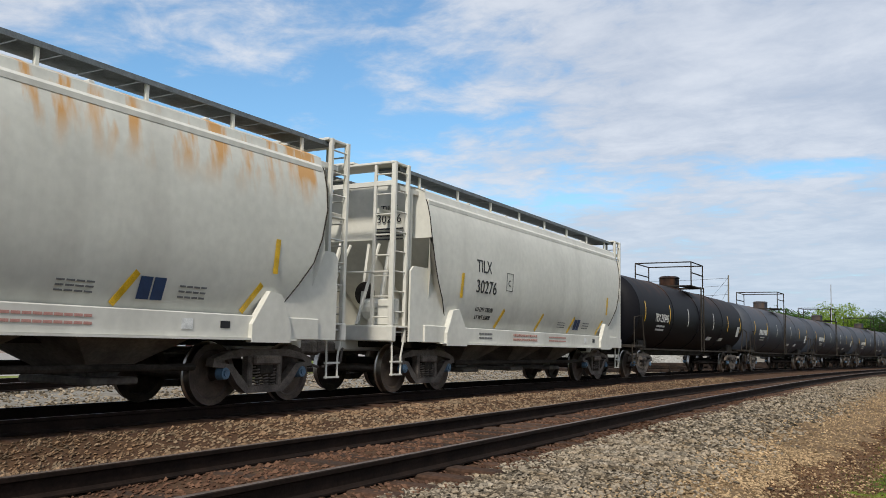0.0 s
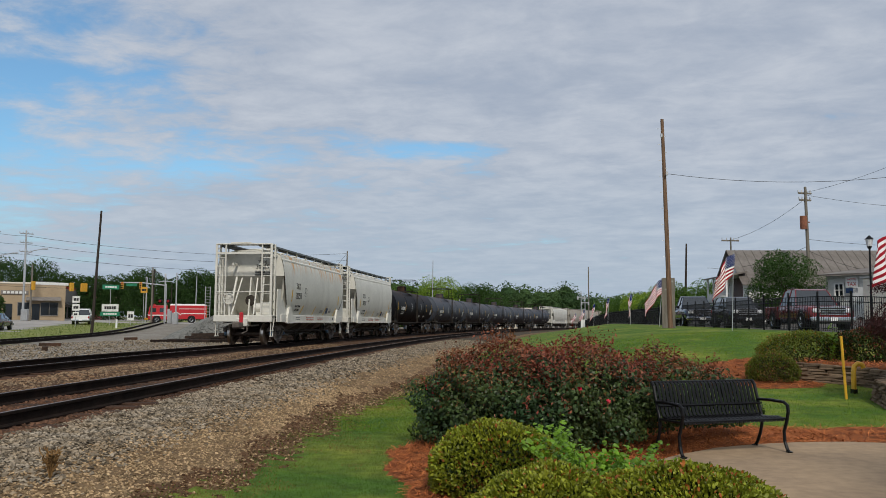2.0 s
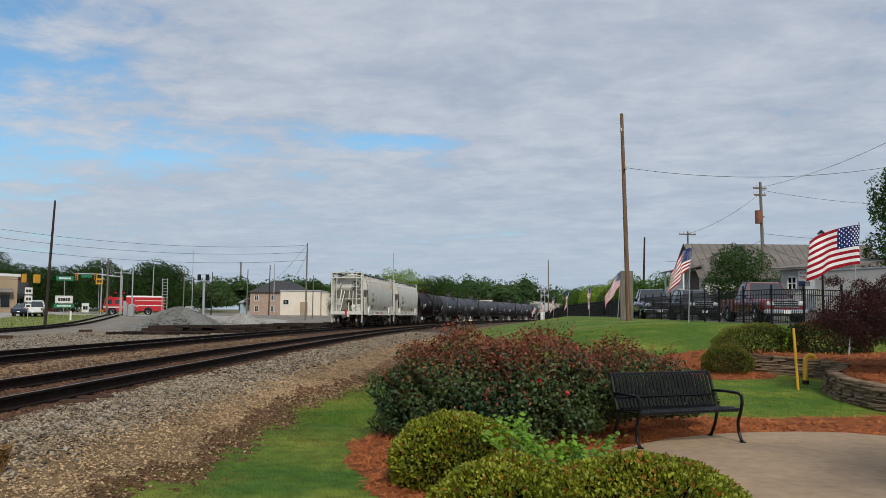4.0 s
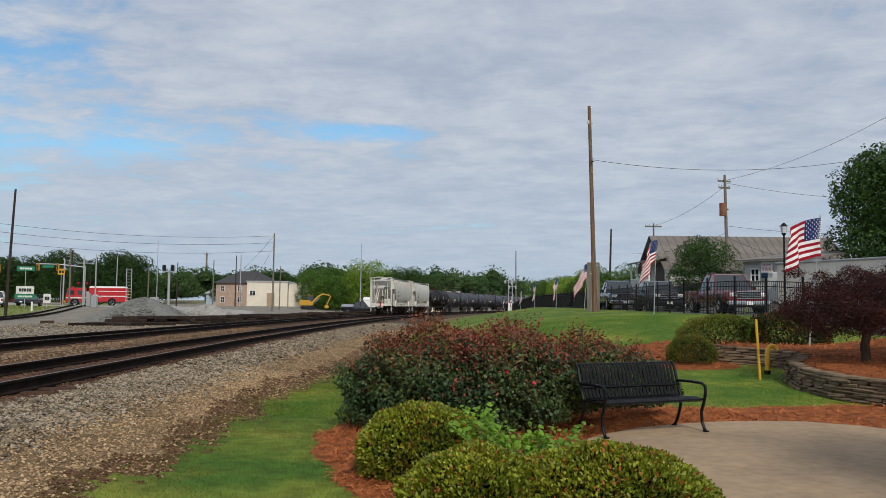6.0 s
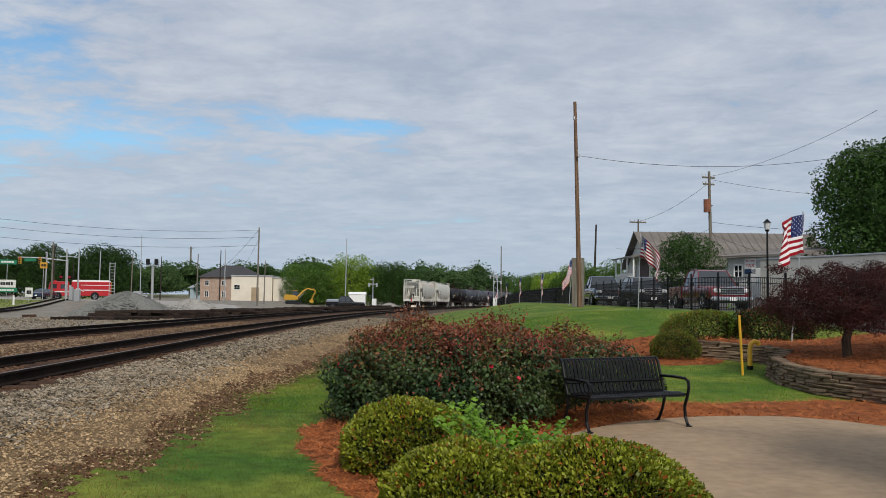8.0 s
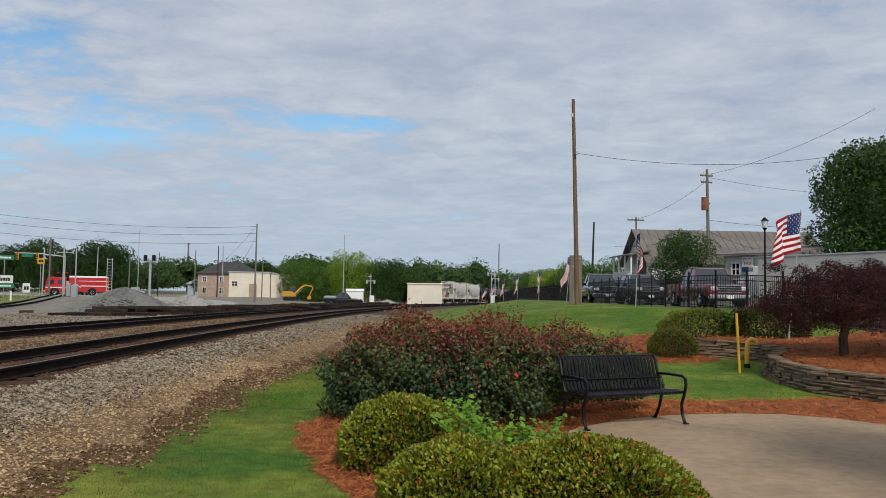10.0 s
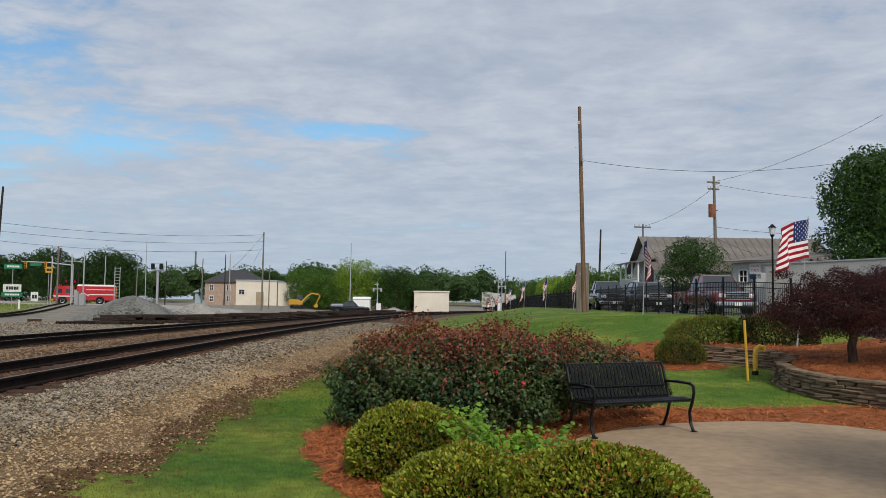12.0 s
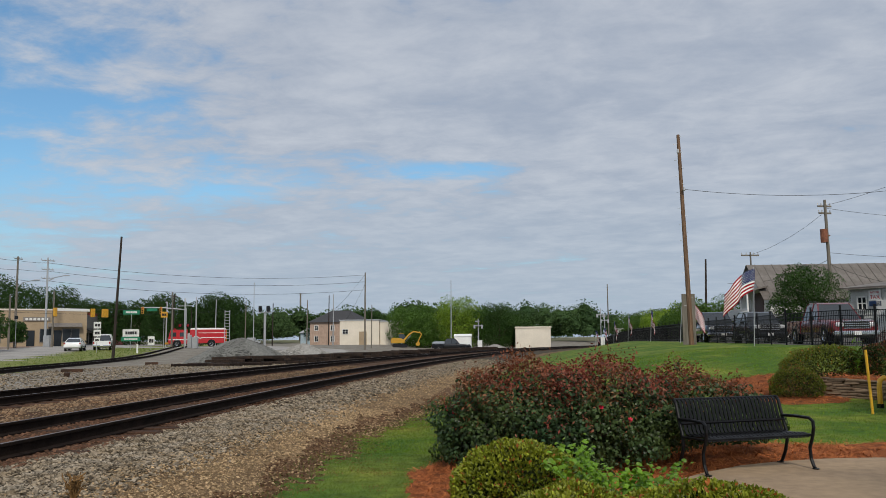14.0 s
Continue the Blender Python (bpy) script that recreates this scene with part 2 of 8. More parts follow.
PALEGRAVEL = mat("pale_gravel", (0.24, 0.225, 0.20), 0.95, 0, 0.2, 0.6, bump=0.8, bump_scale=14, col2=(0.155, 0.13, 0.095))
# sandy dirt, its colour darkened to give the shade between the tan stones
DIRT = mat("sandy_dirt_gap_shade", (0.195, 0.130, 0.070), 0.97, 0, 0.3, 1.6, bump=1.0, bump_scale=24, col2=(0.115, 0.073, 0.040))
BROWNEDGE = mat("dead_grass_dirt", (0.078, 0.043, 0.022), 0.97, 0, 0.35, 2.2, bump=1.0, bump_scale=30, col2=(0.15, 0.082, 0.040))
CLOD = mat("soil_clod", (0.070, 0.040, 0.022), 0.97, 0, 0.2, 3, island=0.6, col2=(0.13, 0.070, 0.036))
LAWN = mat("lawn", (0.058, 0.120, 0.015), 0.9, 0, 0.30, 0.55, bump=0.7, bump_scale=40, col2=(0.20, 0.22, 0.035), mix=(0.42, 0.70))
VERGE = mat("verge_grass", (0.14, 0.18, 0.04), 0.9, 0, 0.3, 0.5, bump=0.6, col2=(0.22, 0.22, 0.08))
MULCH = mat("pine_straw_ground", (0.34, 0.105, 0.032), 0.97, 0, 0.3, 5, bump=0.9, bump_scale=70, col2=(0.11, 0.045, 0.022))
NEEDLE = mat("pine_needle", (0.50, 0.17, 0.055), 0.9, island=0.55, col2=(0.30, 0.085, 0.028))
CONCRETE = mat("concrete_slab", (0.345, 0.250, 0.160), 0.9, 0, 0.12, 0.9, bump=0.18, bump_scale=80, col2=(0.25, 0.182, 0.122), mix=(0.40, 0.72))
ASPHALT = mat("asphalt", (0.37, 0.35, 0.325), 0.92, 0, 0.12, 0.4, bump=0.2, col2=(0.26, 0.25, 0.24))
LOT = mat("lot_asphalt", (0.12, 0.115, 0.11), 0.92, 0, 0.15, 0.4, bump=0.2)
SIDEWALK = mat("sidewalk", (0.24, 0.17, 0.135), 0.9, 0, 0.1, 1)
FARLAND = mat("far_ground", (0.14, 0.15, 0.08), 0.95, 0, 0.3, 0.02, col2=(0.20, 0.18, 0.12))
BENCH = mat("bench_black_coating", (0.006, 0.006, 0.007), 0.36, 0, 0.1, 6, bump=0.05, shine=0.22)
FENCE = mat("fence_black", (0.006, 0.0065, 0.008), 0.5, 0, shine=0.2)
POLEWOOD = mat("weathered_pole", (0.22, 0.135, 0.085), 0.9, 0, 0.3, 3, bump=0.6, stretch=(5, 5, 0.25), col2=(0.10, 0.065, 0.045))
POLEGREY = mat("grey_pole", (0.20, 0.18, 0.15), 0.9, 0, 0.2, 3, stretch=(4, 4, 0.3))
POLEDARK = mat("dark_pole", (0.05, 0.04, 0.035), 0.9, 0, 0.2, 3, stretch=(4, 4, 0.3))
METALGREY = mat("galvanised", (0.48, 0.49, 0.50), 0.5, 0.6, 0.08)
CABLE = mat("cable_black", (0.02, 0.02, 0.022), 0.7)
PIPEYELLOW = mat("pipe_yellow", (0.72, 0.40, 0.03), 0.45, 0, 0.08, 5)
SLATE = mat("wall_stone", (0.20, 0.145, 0.095), 0.92, 0, 0.2, 5, bump=0.5, piece=0.35, col2=(0.11, 0.075, 0.05))
WHITESIDING = mat("white_siding", (0.66, 0.66, 0.63), 0.7, 0, 0.06, 1)
TINROOF = mat("weathered_tin", (0.20, 0.18, 0.16), 0.65, 0.2, 0.18, 0.5, col2=(0.125, 0.105, 0.09))
LONGWALL = mat("warm_white_block", (0.80, 0.74, 0.64), 0.8, 0, 0.06, 0.6, bump=0.1)
CREAM = mat("cream_render", (0.72, 0.655, 0.55), 0.85, 0, 0.06, 0.5)
TANWALL = mat("tan_render", (0.37, 0.285, 0.19), 0.85, 0, 0.08, 0.5)
BRICK = mat("red_brick", (0.12, 0.042, 0.03), 0.9, 0, 0.2, 3, bump=0.3)
BRICKPALE = mat("pale_brick", (0.45, 0.33, 0.26), 0.9, 0, 0.15, 2)
REDWALL = mat("red_shop_wall", (0.28, 0.04, 0.03), 0.8)
GREYWALL = mat("grey_shop_wall", (0.22, 0.20, 0.18), 0.8)
DARKROOF = mat("dark_shingle", (0.07, 0.07, 0.075), 0.9)
WHITEPAINT = mat("white_paint", (0.78, 0.78, 0.76), 0.55, 0, 0.05)
GLASSDARK = mat("window_glass", (0.015, 0.018, 0.022), 0.08, 0, 0.05)
CARGLASS = mat("car_glass", (0.03, 0.035, 0.04), 0.04, 0, 0.02, coat=0.4, shine=0.8)
TYRE = mat("tyre_rubber", (0.015, 0.015, 0.015), 0.85)
CHROME = mat("chrome", (0.75, 0.76, 0.78), 0.18, 1.0, 0.03)
LAMPGLASS = mat("headlamp", (0.75, 0.76, 0.78), 0.12)
TAILRED = mat("tail_lamp", (0.35, 0.01, 0.01), 0.3)
CARRED = mat("car_maroon", (0.19, 0.016, 0.018), 0.25, 0.2, 0.05, coat=0.6)
CARNAVY = mat("car_navy", (0.015, 0.025, 0.05), 0.22, 0.3, 0.05, coat=0.6)
CARBLACK = mat("car_black", (0.010, 0.011, 0.013), 0.22, 0.2, 0.05, coat=0.6)
CARWHITE = mat("car_white", (0.75, 0.76, 0.76), 0.3, 0, 0.03, coat=0.5)
CARSILVER = mat("car_silver", (0.45, 0.47, 0.50), 0.28, 0.7, 0.03, coat=0.5)
FIRERED = mat("fire_red", (0.45, 0.015, 0.02), 0.3, 0, 0.05, coat=0.5)
MACHINE = mat("machine_yellow", (0.50, 0.27, 0.02), 0.45, 0, 0.08)
SIGNGREEN = mat("sign_green", (0.01, 0.20, 0.10), 0.5)
SIGNALYEL = mat("signal_yellow", (0.62, 0.32, 0.02), 0.5)
FLAGRED = mat("flag_red", (0.33, 0.010, 0.022), 0.85)
FLAGWHITE = mat("flag_white", (0.78, 0.78, 0.78), 0.85, 0, 0.04)
FLAGBLUE = mat("flag_blue", (0.015, 0.03, 0.13), 0.85)
BARK = mat("bark", (0.085, 0.06, 0.045), 0.95, 0, 0.3, 4, bump=0.6, stretch=(3, 3, 0.5))
LEAF = leaf_mat("leaf_green", (0.075, 0.145, 0.018), (0.042, 0.092, 0.014))
LEAFDARK = leaf_mat("leaf_dark", (0.040, 0.088, 0.014), (0.022, 0.052, 0.010))
LEAFWOOD = leaf_mat("leaf_wood", (0.034, 0.075, 0.014), (0.018, 0.044, 0.010), 0.30, 0.7)
LEAFBRIGHT = leaf_mat("leaf_yellow_green", (0.19, 0.28, 0.025), (0.12, 0.20, 0.02))
# paler, bluer green: distance haze is mixed into this leaf colour
LEAFFAR = leaf_mat("leaf_far_hazed", (0.066, 0.112, 0.040), (0.036, 0.072, 0.028), 0.25, 0.8, 0.1, 0.06)
LEAFROSE = leaf_mat("rose_leaf", (0.021, 0.050, 0.019), (0.052, 0.078, 0.022), 0.65, 0.42, shine=0.24)
LEAFRED = leaf_mat("rose_tip_red", (0.20, 0.046, 0.033), (0.17, 0.095, 0.040), 0.65, 0.45)
LEAFBOX = leaf_mat("shrub_leaf", (0.22, 0.235, 0.022), (0.115, 0.15, 0.016), 0.65, 0.42)
LEAFHEDGE = leaf_mat("hedge_leaf", (0.13, 0.15, 0.020), (0.07, 0.090, 0.014), 0.55, 0.5)
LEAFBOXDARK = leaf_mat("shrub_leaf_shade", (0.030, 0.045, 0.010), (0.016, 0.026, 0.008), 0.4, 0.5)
LEAFORANGE = leaf_mat("shrub_leaf_orange", (0.36, 0.12, 0.03), (0.25, 0.07, 0.02), 0.4)
LEAFWEED = leaf_mat("weed_leaf", (0.15, 0.27, 0.020), (0.09, 0.19, 0.016), 0.3, 0.45)
LEAFMAPLE = leaf_mat("maple_leaf_purple", (0.062, 0.018, 0.017), (0.022, 0.008, 0.009), 0.7, 0.7)
PETAL = mat("petal_red", (0.62, 0.02, 0.05), 0.5, island=0.25)
BLADE = leaf_mat("grass_blade", (0.046, 0.105, 0.014), (0.17, 0.185, 0.028), 0.35, 0.8, scale=0.55)
BLADEHILL = leaf_mat("hill_grass_blade", (0.105, 0.195, 0.016), (0.18, 0.23, 0.03), 0.45, 0.8)
DRYBLADE = mat("dry_weed", (0.22, 0.125, 0.05), 0.9, island=0.5)
# ---- mesh kit ----
class Kit:
    """Collects vertices and faces, with a material slot for each face, and makes one mesh object of them."""

    def __init__(self):
        self.v, self.f, self.m = [], [], []

    def add(self, verts, faces, slot=0, at=None):
        k = len(self.v)
        self.v += [tuple(at @ Vector(p)) for p in verts] if at is not None else [tuple(p) for p in verts]
        self.f += [tuple(i + k for i in q) for q in faces]
        self.m += [slot] * len(faces)
        return self

    def box(self, c, s, slot=0, ch=0.0, at=None):
        """A box of size s at centre c, with chamfered edges."""
        hx, hy, hz = s[0] / 2, s[1] / 2, s[2] / 2
        ch = min(ch, 0.45 * min(s))
        if ch <= 0:
            v = [(c[0] + i * hx, c[1] + j * hy, c[2] + k * hz) for i in (-1, 1) for j in (-1, 1) for k in (-1, 1)]
            return self.add(v, [(0, 1, 3, 2), (4, 6, 7, 5), (0, 4, 5, 1), (2, 3, 7, 6), (0, 2, 6, 4), (1, 5, 7, 3)], slot, at)
        rings = []
        for dz, e in ((-hz, ch), (-hz + ch, 0), (hz - ch, 0), (hz, ch)):
            x, y, g = hx - e, hy - e, ch if e == 0 else ch * 0.5
            rings.append([(c[0] + a, c[1] + b, c[2] + dz) for a, b in
                          ((-x + g, -y), (x - g, -y), (x, -y + g), (x, y - g), (x - g, y), (-x + g, y), (-x, y - g), (-x, -y + g))])
        return self.loft(rings, slot, at=at)

    def loft(self, rings, slot=0, cap=True, closed=True, at=None):
        n = len(rings[0])
        v = [p for r in rings for p in r]
        f = []
        for i in range(len(rings) - 1):
            for j in range(n if closed else n - 1):
                k = (j + 1) % n
                f.append((i * n + j, i * n + k, (i + 1) * n + k, (i + 1) * n + j))
        if cap:
            f += [tuple(reversed(range(n))), tuple(range((len(rings) - 1) * n, len(rings) * n))]
        return self.add(v, f, slot, at)

    def tube(self, pts, r, n=8, slot=0, at=None, taper=None):
        pts = [Vector(p) for p in pts]
        rings, side = [], None
        for i, p in enumerate(pts):
            d = (pts[min(i + 1, len(pts) - 1)] - pts[max(i - 1, 0)]).normalized()
            if side is None or abs(side.dot(d)) > 0.9:
                side = d.orthogonal().normalized()
            side = (side - d * side.dot(d)).normalized()
            w = d.cross(side)
            q = r if taper is None else r + (taper - r) * i / (len(pts) - 1)
            rings.append([tuple(p + (side * math.cos(a) + w * math.sin(a)) * q) for a in (2 * math.pi * j / n for j in range(n))])
        return self.loft(rings, slot, at=at)

    def cyl(self, p, q, r, r2=None, n=12, slot=0, at=None):
        return self.tube([p, q], r, n, slot, at, r if r2 is None else r2)

    def prism(self, poly, y0, y1, slot=0, at=None, inset=0.0):
        """A profile in x, z drawn out along y; inset shrinks both ends to round them."""
        cx = sum(p[0] for p in poly) / len(poly)
        cz = sum(p[1] for p in poly) / len(poly)

        def ring(y, k):
            return [(cx + (x - cx) * k, y, cz + (z - cz) * k) for x, z in poly]
        if inset:
            g = 1 - inset
            e = abs(y1 - y0) * 0.04
            return self.loft([ring(y0, g), ring(y0 + e, 1), ring(y1 - e, 1), ring(y1, g)], slot, at=at)
        return self.loft([ring(y0, 1), ring(y1, 1)], slot, at=at)

    def mesh(self, name, mats, smooth=False):
        d = bpy.data.meshes.new(name)
        d.from_pydata(self.v, [], self.f)
        for m in (mats if isinstance(mats, (list, tuple)) else [mats]):
            d.materials.append(m)
        d.polygons.foreach_set("material_index", np.array(self.m, dtype=np.int32))
        if smooth:
            d.polygons.foreach_set("use_smooth", np.ones(len(self.f), dtype=bool))
        d.update()
        b = bmesh.new()
        b.from_mesh(d)
        bmesh.ops.recalc_face_normals(b, faces=b.faces)
        b.to_mesh(d)
        b.free()
        if smooth:
            d.set_sharp_from_angle(angle=radians(38))
        return d

    def thing(self, name, mats, parent=None, label="", smooth=False, at=None):
        ob = new(name, self.mesh(name, mats, smooth))
        if parent is not None:
            ob.parent = parent
        if at is not None:
            ob.matrix_basis = at
        return tagged(ob, label) if label else ob


def fast_mesh(name, verts, faces, mats, slots=None, smooth=False):
    """One mesh from arrays: verts (n, 3), faces (m, 3 or 4)."""
    d = bpy.data.meshes.new(name)
    verts, faces = np.asarray(verts, dtype=np.float32), np.asarray(faces, dtype=np.int32)
    k = faces.shape[1]
    d.vertices.add(len(verts))
    d.vertices.foreach_set("co", verts.ravel())
    d.loops.add(faces.size)
    d.loops.foreach_set("vertex_index", faces.ravel())
    d.polygons.add(len(faces))
    d.polygons.foreach_set("loop_start", np.arange(0, faces.size, k, dtype=np.int32))
    for m in (mats if isinstance(mats, (list, tuple)) else [mats]):
        d.materials.append(m)
    if slots is not None:
        d.polygons.foreach_set("material_index", np.asarray(slots, dtype=np.int32))
    d.polygons.foreach_set("use_smooth", np.full(len(faces), smooth))
    d.update(calc_edges=True)
    return d


def empty(name, label="", category="", group="", at=None):
    ob = new(name)
    if at is not None:
        ob.matrix_basis = at
    return tagged(ob, label, category, group)


def share(name, data, parent, m):
    ob = new(name, data)
    ob.parent = parent
    ob.matrix_basis = m
    return ob


def lettering(name, text, size, material, parent, m, squeeze=1.0, label=""):
    """Flat letters in the built-in font, as a mesh that faces the pose's +z."""
    c = bpy.data.curves.new(name, "FONT")
    c.body, c.size, c.extrude, c.align_x, c.align_y = text, size, 0.003, "CENTER", "CENTER"
    tmp = bpy.data.objects.new(name, c)
    d = bpy.data.meshes.new_from_object(tmp)
    bpy.data.objects.remove(tmp)
    d.transform(Matrix.Diagonal((squeeze, 1, 1, 1)))
    d.materials.clear()
    d.materials.append(material)
    ob = new(name, d)
    ob.parent = parent
    ob.matrix_basis = m
    return tagged(ob, label) if label else ob


# ---- the lie of the land ----
# the far track: x of its centre line at y, its slope, and the height of its rail heads
def track_x(y):
    d = max(y - 30.05, 0)
    return -12.225 - 0.0089 * (y - 20) + d * d / 1258.0


def track_slope(y):
    return -0.0089 + max(y - 30.05, 0) / 629.0


def rail_z(y):
    return 0.457 - max(y - 23.5, 0) * 0.0049


TY = np.arange(-80, 460, 0.5)
TS = np.concatenate([[0], np.cumsum([0.5 * math.hypot(1, track_slope(y)) for y in TY[:-1]])])
TS -= np.interp(0, TY, TS)


def track_point(s, off=0.0, z=0.0):
    y = float(np.interp(s, TS, TY))
    t = track_slope(y)
    n = math.hypot(t, 1)
    return Vector((track_x(y) + off / n, y - off * t / n, rail_z(y) + z))


GAUGE_HALF, SPACING = 0.755, 5.17


def smooth01(a, b, x):
    t = np.clip((x - a) / (b - a), 0, 1)
    return t * t * (3 - 2 * t)


def lateral(x, y):
    """Distance to the right of the far track's centre line."""
    d = np.maximum(y - 30.05, 0)
    cx = -12.225 - 0.0089 * (y - 20) + d * d / 1258.0
    sl = -0.0089 + d / 629.0
    return (x - cx) / np.sqrt(1 + sl * sl)


def wob(x, y, k):
    return np.sin(x * 1.7 * k + y * 0.6 * k + 1.3) + 0.6 * np.sin(x * 0.9 * k - y * 2.3 * k + 4.1) + 0.45 * np.sin(x * 4.1 * k + y * 3.3 * k)


def wall_x(y):
    """The line of the stacked-stone wall in front of the maple."""
    return np.interp(y, [10.5, 12, 13.3, 14.7, 16, 17.3, 18.0, 18.6, 19.3, 20.6], [8.8, 7.9, 7.05, 6.55, 6.5, 6.75, 7.2, 7.5, 7.3, 6.0])


def ground_z(x, y):
    x, y = np.asarray(x, dtype=float), np.asarray(y, dtype=float)
    u = lateral(x, y)
    rz = 0.457 - np.clip(y - 23.5, 0, 260) * 0.0049
    bed = rz - 0.20
    # right of the tracks: shoulder, then down to the lawn
    lawn = 0.0 + 1.15 * smooth01(9, 19.5, u) * smooth01(14, 36, y) + 0.25 * smooth01(8.5, 11, x) * smooth01(10, 18, y) * (1 - smooth01(14, 36, y))
    lawn = lawn + 0.9 * smooth01(12, 24, x) * smooth01(30, 60, y) - 0.25 * smooth01(60, 140, y) * (1 - smooth01(8, 14, x))
    lawn = lawn - 0.004 * np.clip(-y, 0, 60)
    lawn = lawn + 0.42 * smooth01(0.08, 0.3, x - wall_x(y)) * (1 - smooth01(20.4, 21.6, y)) * smooth01(10.5, 12.5, y) * (1 - smooth01(10.5, 12, x))
    right = bed + (lawn - bed) * smooth01(7.3, 9.4, u)
    # left: level ground that rises a little towards the street crossing
    su = (-27.4 - 0.35 * (y - 27) - x) * 0.944
    left = bed - 0.06 - 0.02 * smooth01(-2, -4, u) + 1.0 * smooth01(50, 125, y) * smooth01(-16, -40, u) + 0.42 * smooth01(-3, 13, su) * smooth01(-12, -20, u)
    z = np.where(u > 2.5, right, np.where(u > -1.9, bed, left))
    # dip between the two tracks
    z = z - 0.10 * np.exp(-((u - 2.6) / 0.55) ** 2)
    far = smooth01(220, 500, np.hypot(x, y))
    return z * (1 - far) + far * (1.0 + 0.0 * x)


def gz(x, y):
    return float(ground_z(x, y))
# ---- ground, one sheet in zones that meet edge to edge ----
def spread(edges):
    """Grid lines: (from, to, step) stretches, then ever wider to the horizon."""
    out = []
    for a, b, s in edges:
        out += list(np.arange(a, b - 1e-6, s))
    out.append(edges[-1][1])
    lo, hi, step = [], [], 12.0
    p, q = out[0], out[-1]
    while p > -4000:
        p -= step
        q += step
        lo.append(p)
        hi.append(q)
        step *= 1.35
    return np.array(lo[::-1] + out + hi)


GX = spread([(-110, -40, 2.5), (-40, -16, 0.8), (-16, -8, 0.25), (-8, 9, 0.085), (9, 16, 0.3), (16, 60, 1.5)])
GY = spread([(-60, -6, 3.0), (-6, 4, 0.4), (4, 18, 0.085), (18, 40, 0.22), (40, 80, 0.6), (80, 240, 2.0)])
X, Y = np.meshgrid(GX, GY)
Z = ground_z(X, Y)
near_grid = (np.abs(X) < 14) & (Y > 0) & (Y < 45)
Z = Z + near_grid * 0.012 * wob(X, Y, 1.1)

ZONES = [("ballast", BALLAST, "grey crushed-stone ballast beside the rails"),
         ("ballast_brown", BALLASTBROWN, "brown rusty ballast between and under the rails"),
         ("gravel_yard", PALEGRAVEL, "pale gravel yard beside the tracks"),
         ("dirt_strip", DIRT, "sandy bare dirt beside the ballast"),
         ("lawn_border", BROWNEDGE, "brown dead grass and dirt border"),
         ("lawn", LAWN, "mown green lawn rising to the fence"),
         ("verge", VERGE, "weedy green verge beside the street"),
         ("mulch_bed", MULCH, "rust-brown pine straw planting bed"),
         ("road", ASPHALT, "grey asphalt street"),
         ("pavement", SIDEWALK, "concrete and brick sidewalk by the shops"),
         ("parking_lot", LOT, "dark asphalt parking lot behind the fence"),
         ("ground", FARLAND, "distant green and brown land")]


def street_u(x, y):
    """Distance to the left of the street's near edge."""
    return (-27.4 - 0.35 * (y - 27) - x) * 0.944


def fence_x(y):
    return np.interp(y, [12, 30, 40, 60, 76, 105, 170], [12.2, 12.2, 10.7, 10.5, 10.3, 10.2, 9.9])


def in_bed(x, y):
    """The pine straw beds: round the roses and shrubs, along the slab, and round the maple."""
    w = 0.05 * wob(x, y, 2.0)
    left = np.interp(y, [4.0, 5.5, 7.4, 9.1, 10.3, 11.5, 13.2], [0.1, -0.35, -0.95, -1.55, -1.72, -1.35, -0.5])
    right = np.interp(y, [4.0, 6.5, 9.0, 10.0, 12.0, 13.2], [2.0, 2.1, 1.9, 2.4, 3.9, 4.0])
    bed = (y > 4.0) & (y < 13.2) & (x > left + w) & (x < right + w)
    strip = (y > 10.2) & (y < 13.55 + w + 0.25 * np.sin(x * 1.1)) & (x > 1.5) & (x < 12)
    maple = (x > wall_x(y) - 0.05) & (y < 21.0) & (y > 10.5) & (x < 12.0)
    shrubs = ((x - 7.0) / 2.6) ** 2 + ((y - 22.3) / 2.5) ** 2 < 1 + w
    low = ((x - 5.6) / 1.0) ** 2 + ((y - 20.0) / 1.0) ** 2 < 1 + w
    return bed | strip | maple | shrubs | low


# bands beside the ballast, by distance from the far track: where grey stone, tan gravel and bare soil end
def ballast_edge(y):
    return np.interp(y, [8.4, 9.6, 11.2, 14.8, 20.2, 35.1] + [75], [7.86, 7.88, 7.93, 7.91, 7.94, 8.25] + [9.6])


def soil_edge(y):
    return np.interp(y, [6.5, 7.5, 9.1, 11.4, 14.8, 17.3] + [75], [8.82, 8.79, 8.73, 8.66, 8.61, 8.83] + [10.9])


def lawn_edge(y):
    return np.interp(y, [6.5, 7.2, 8.0, 9.5, 11.3, 14.5, 16.7] + [40, 75], [9.11, 9.16, 9.29, 9.29, 9.32, 9.38, 9.6] + [10.3, 11.2])


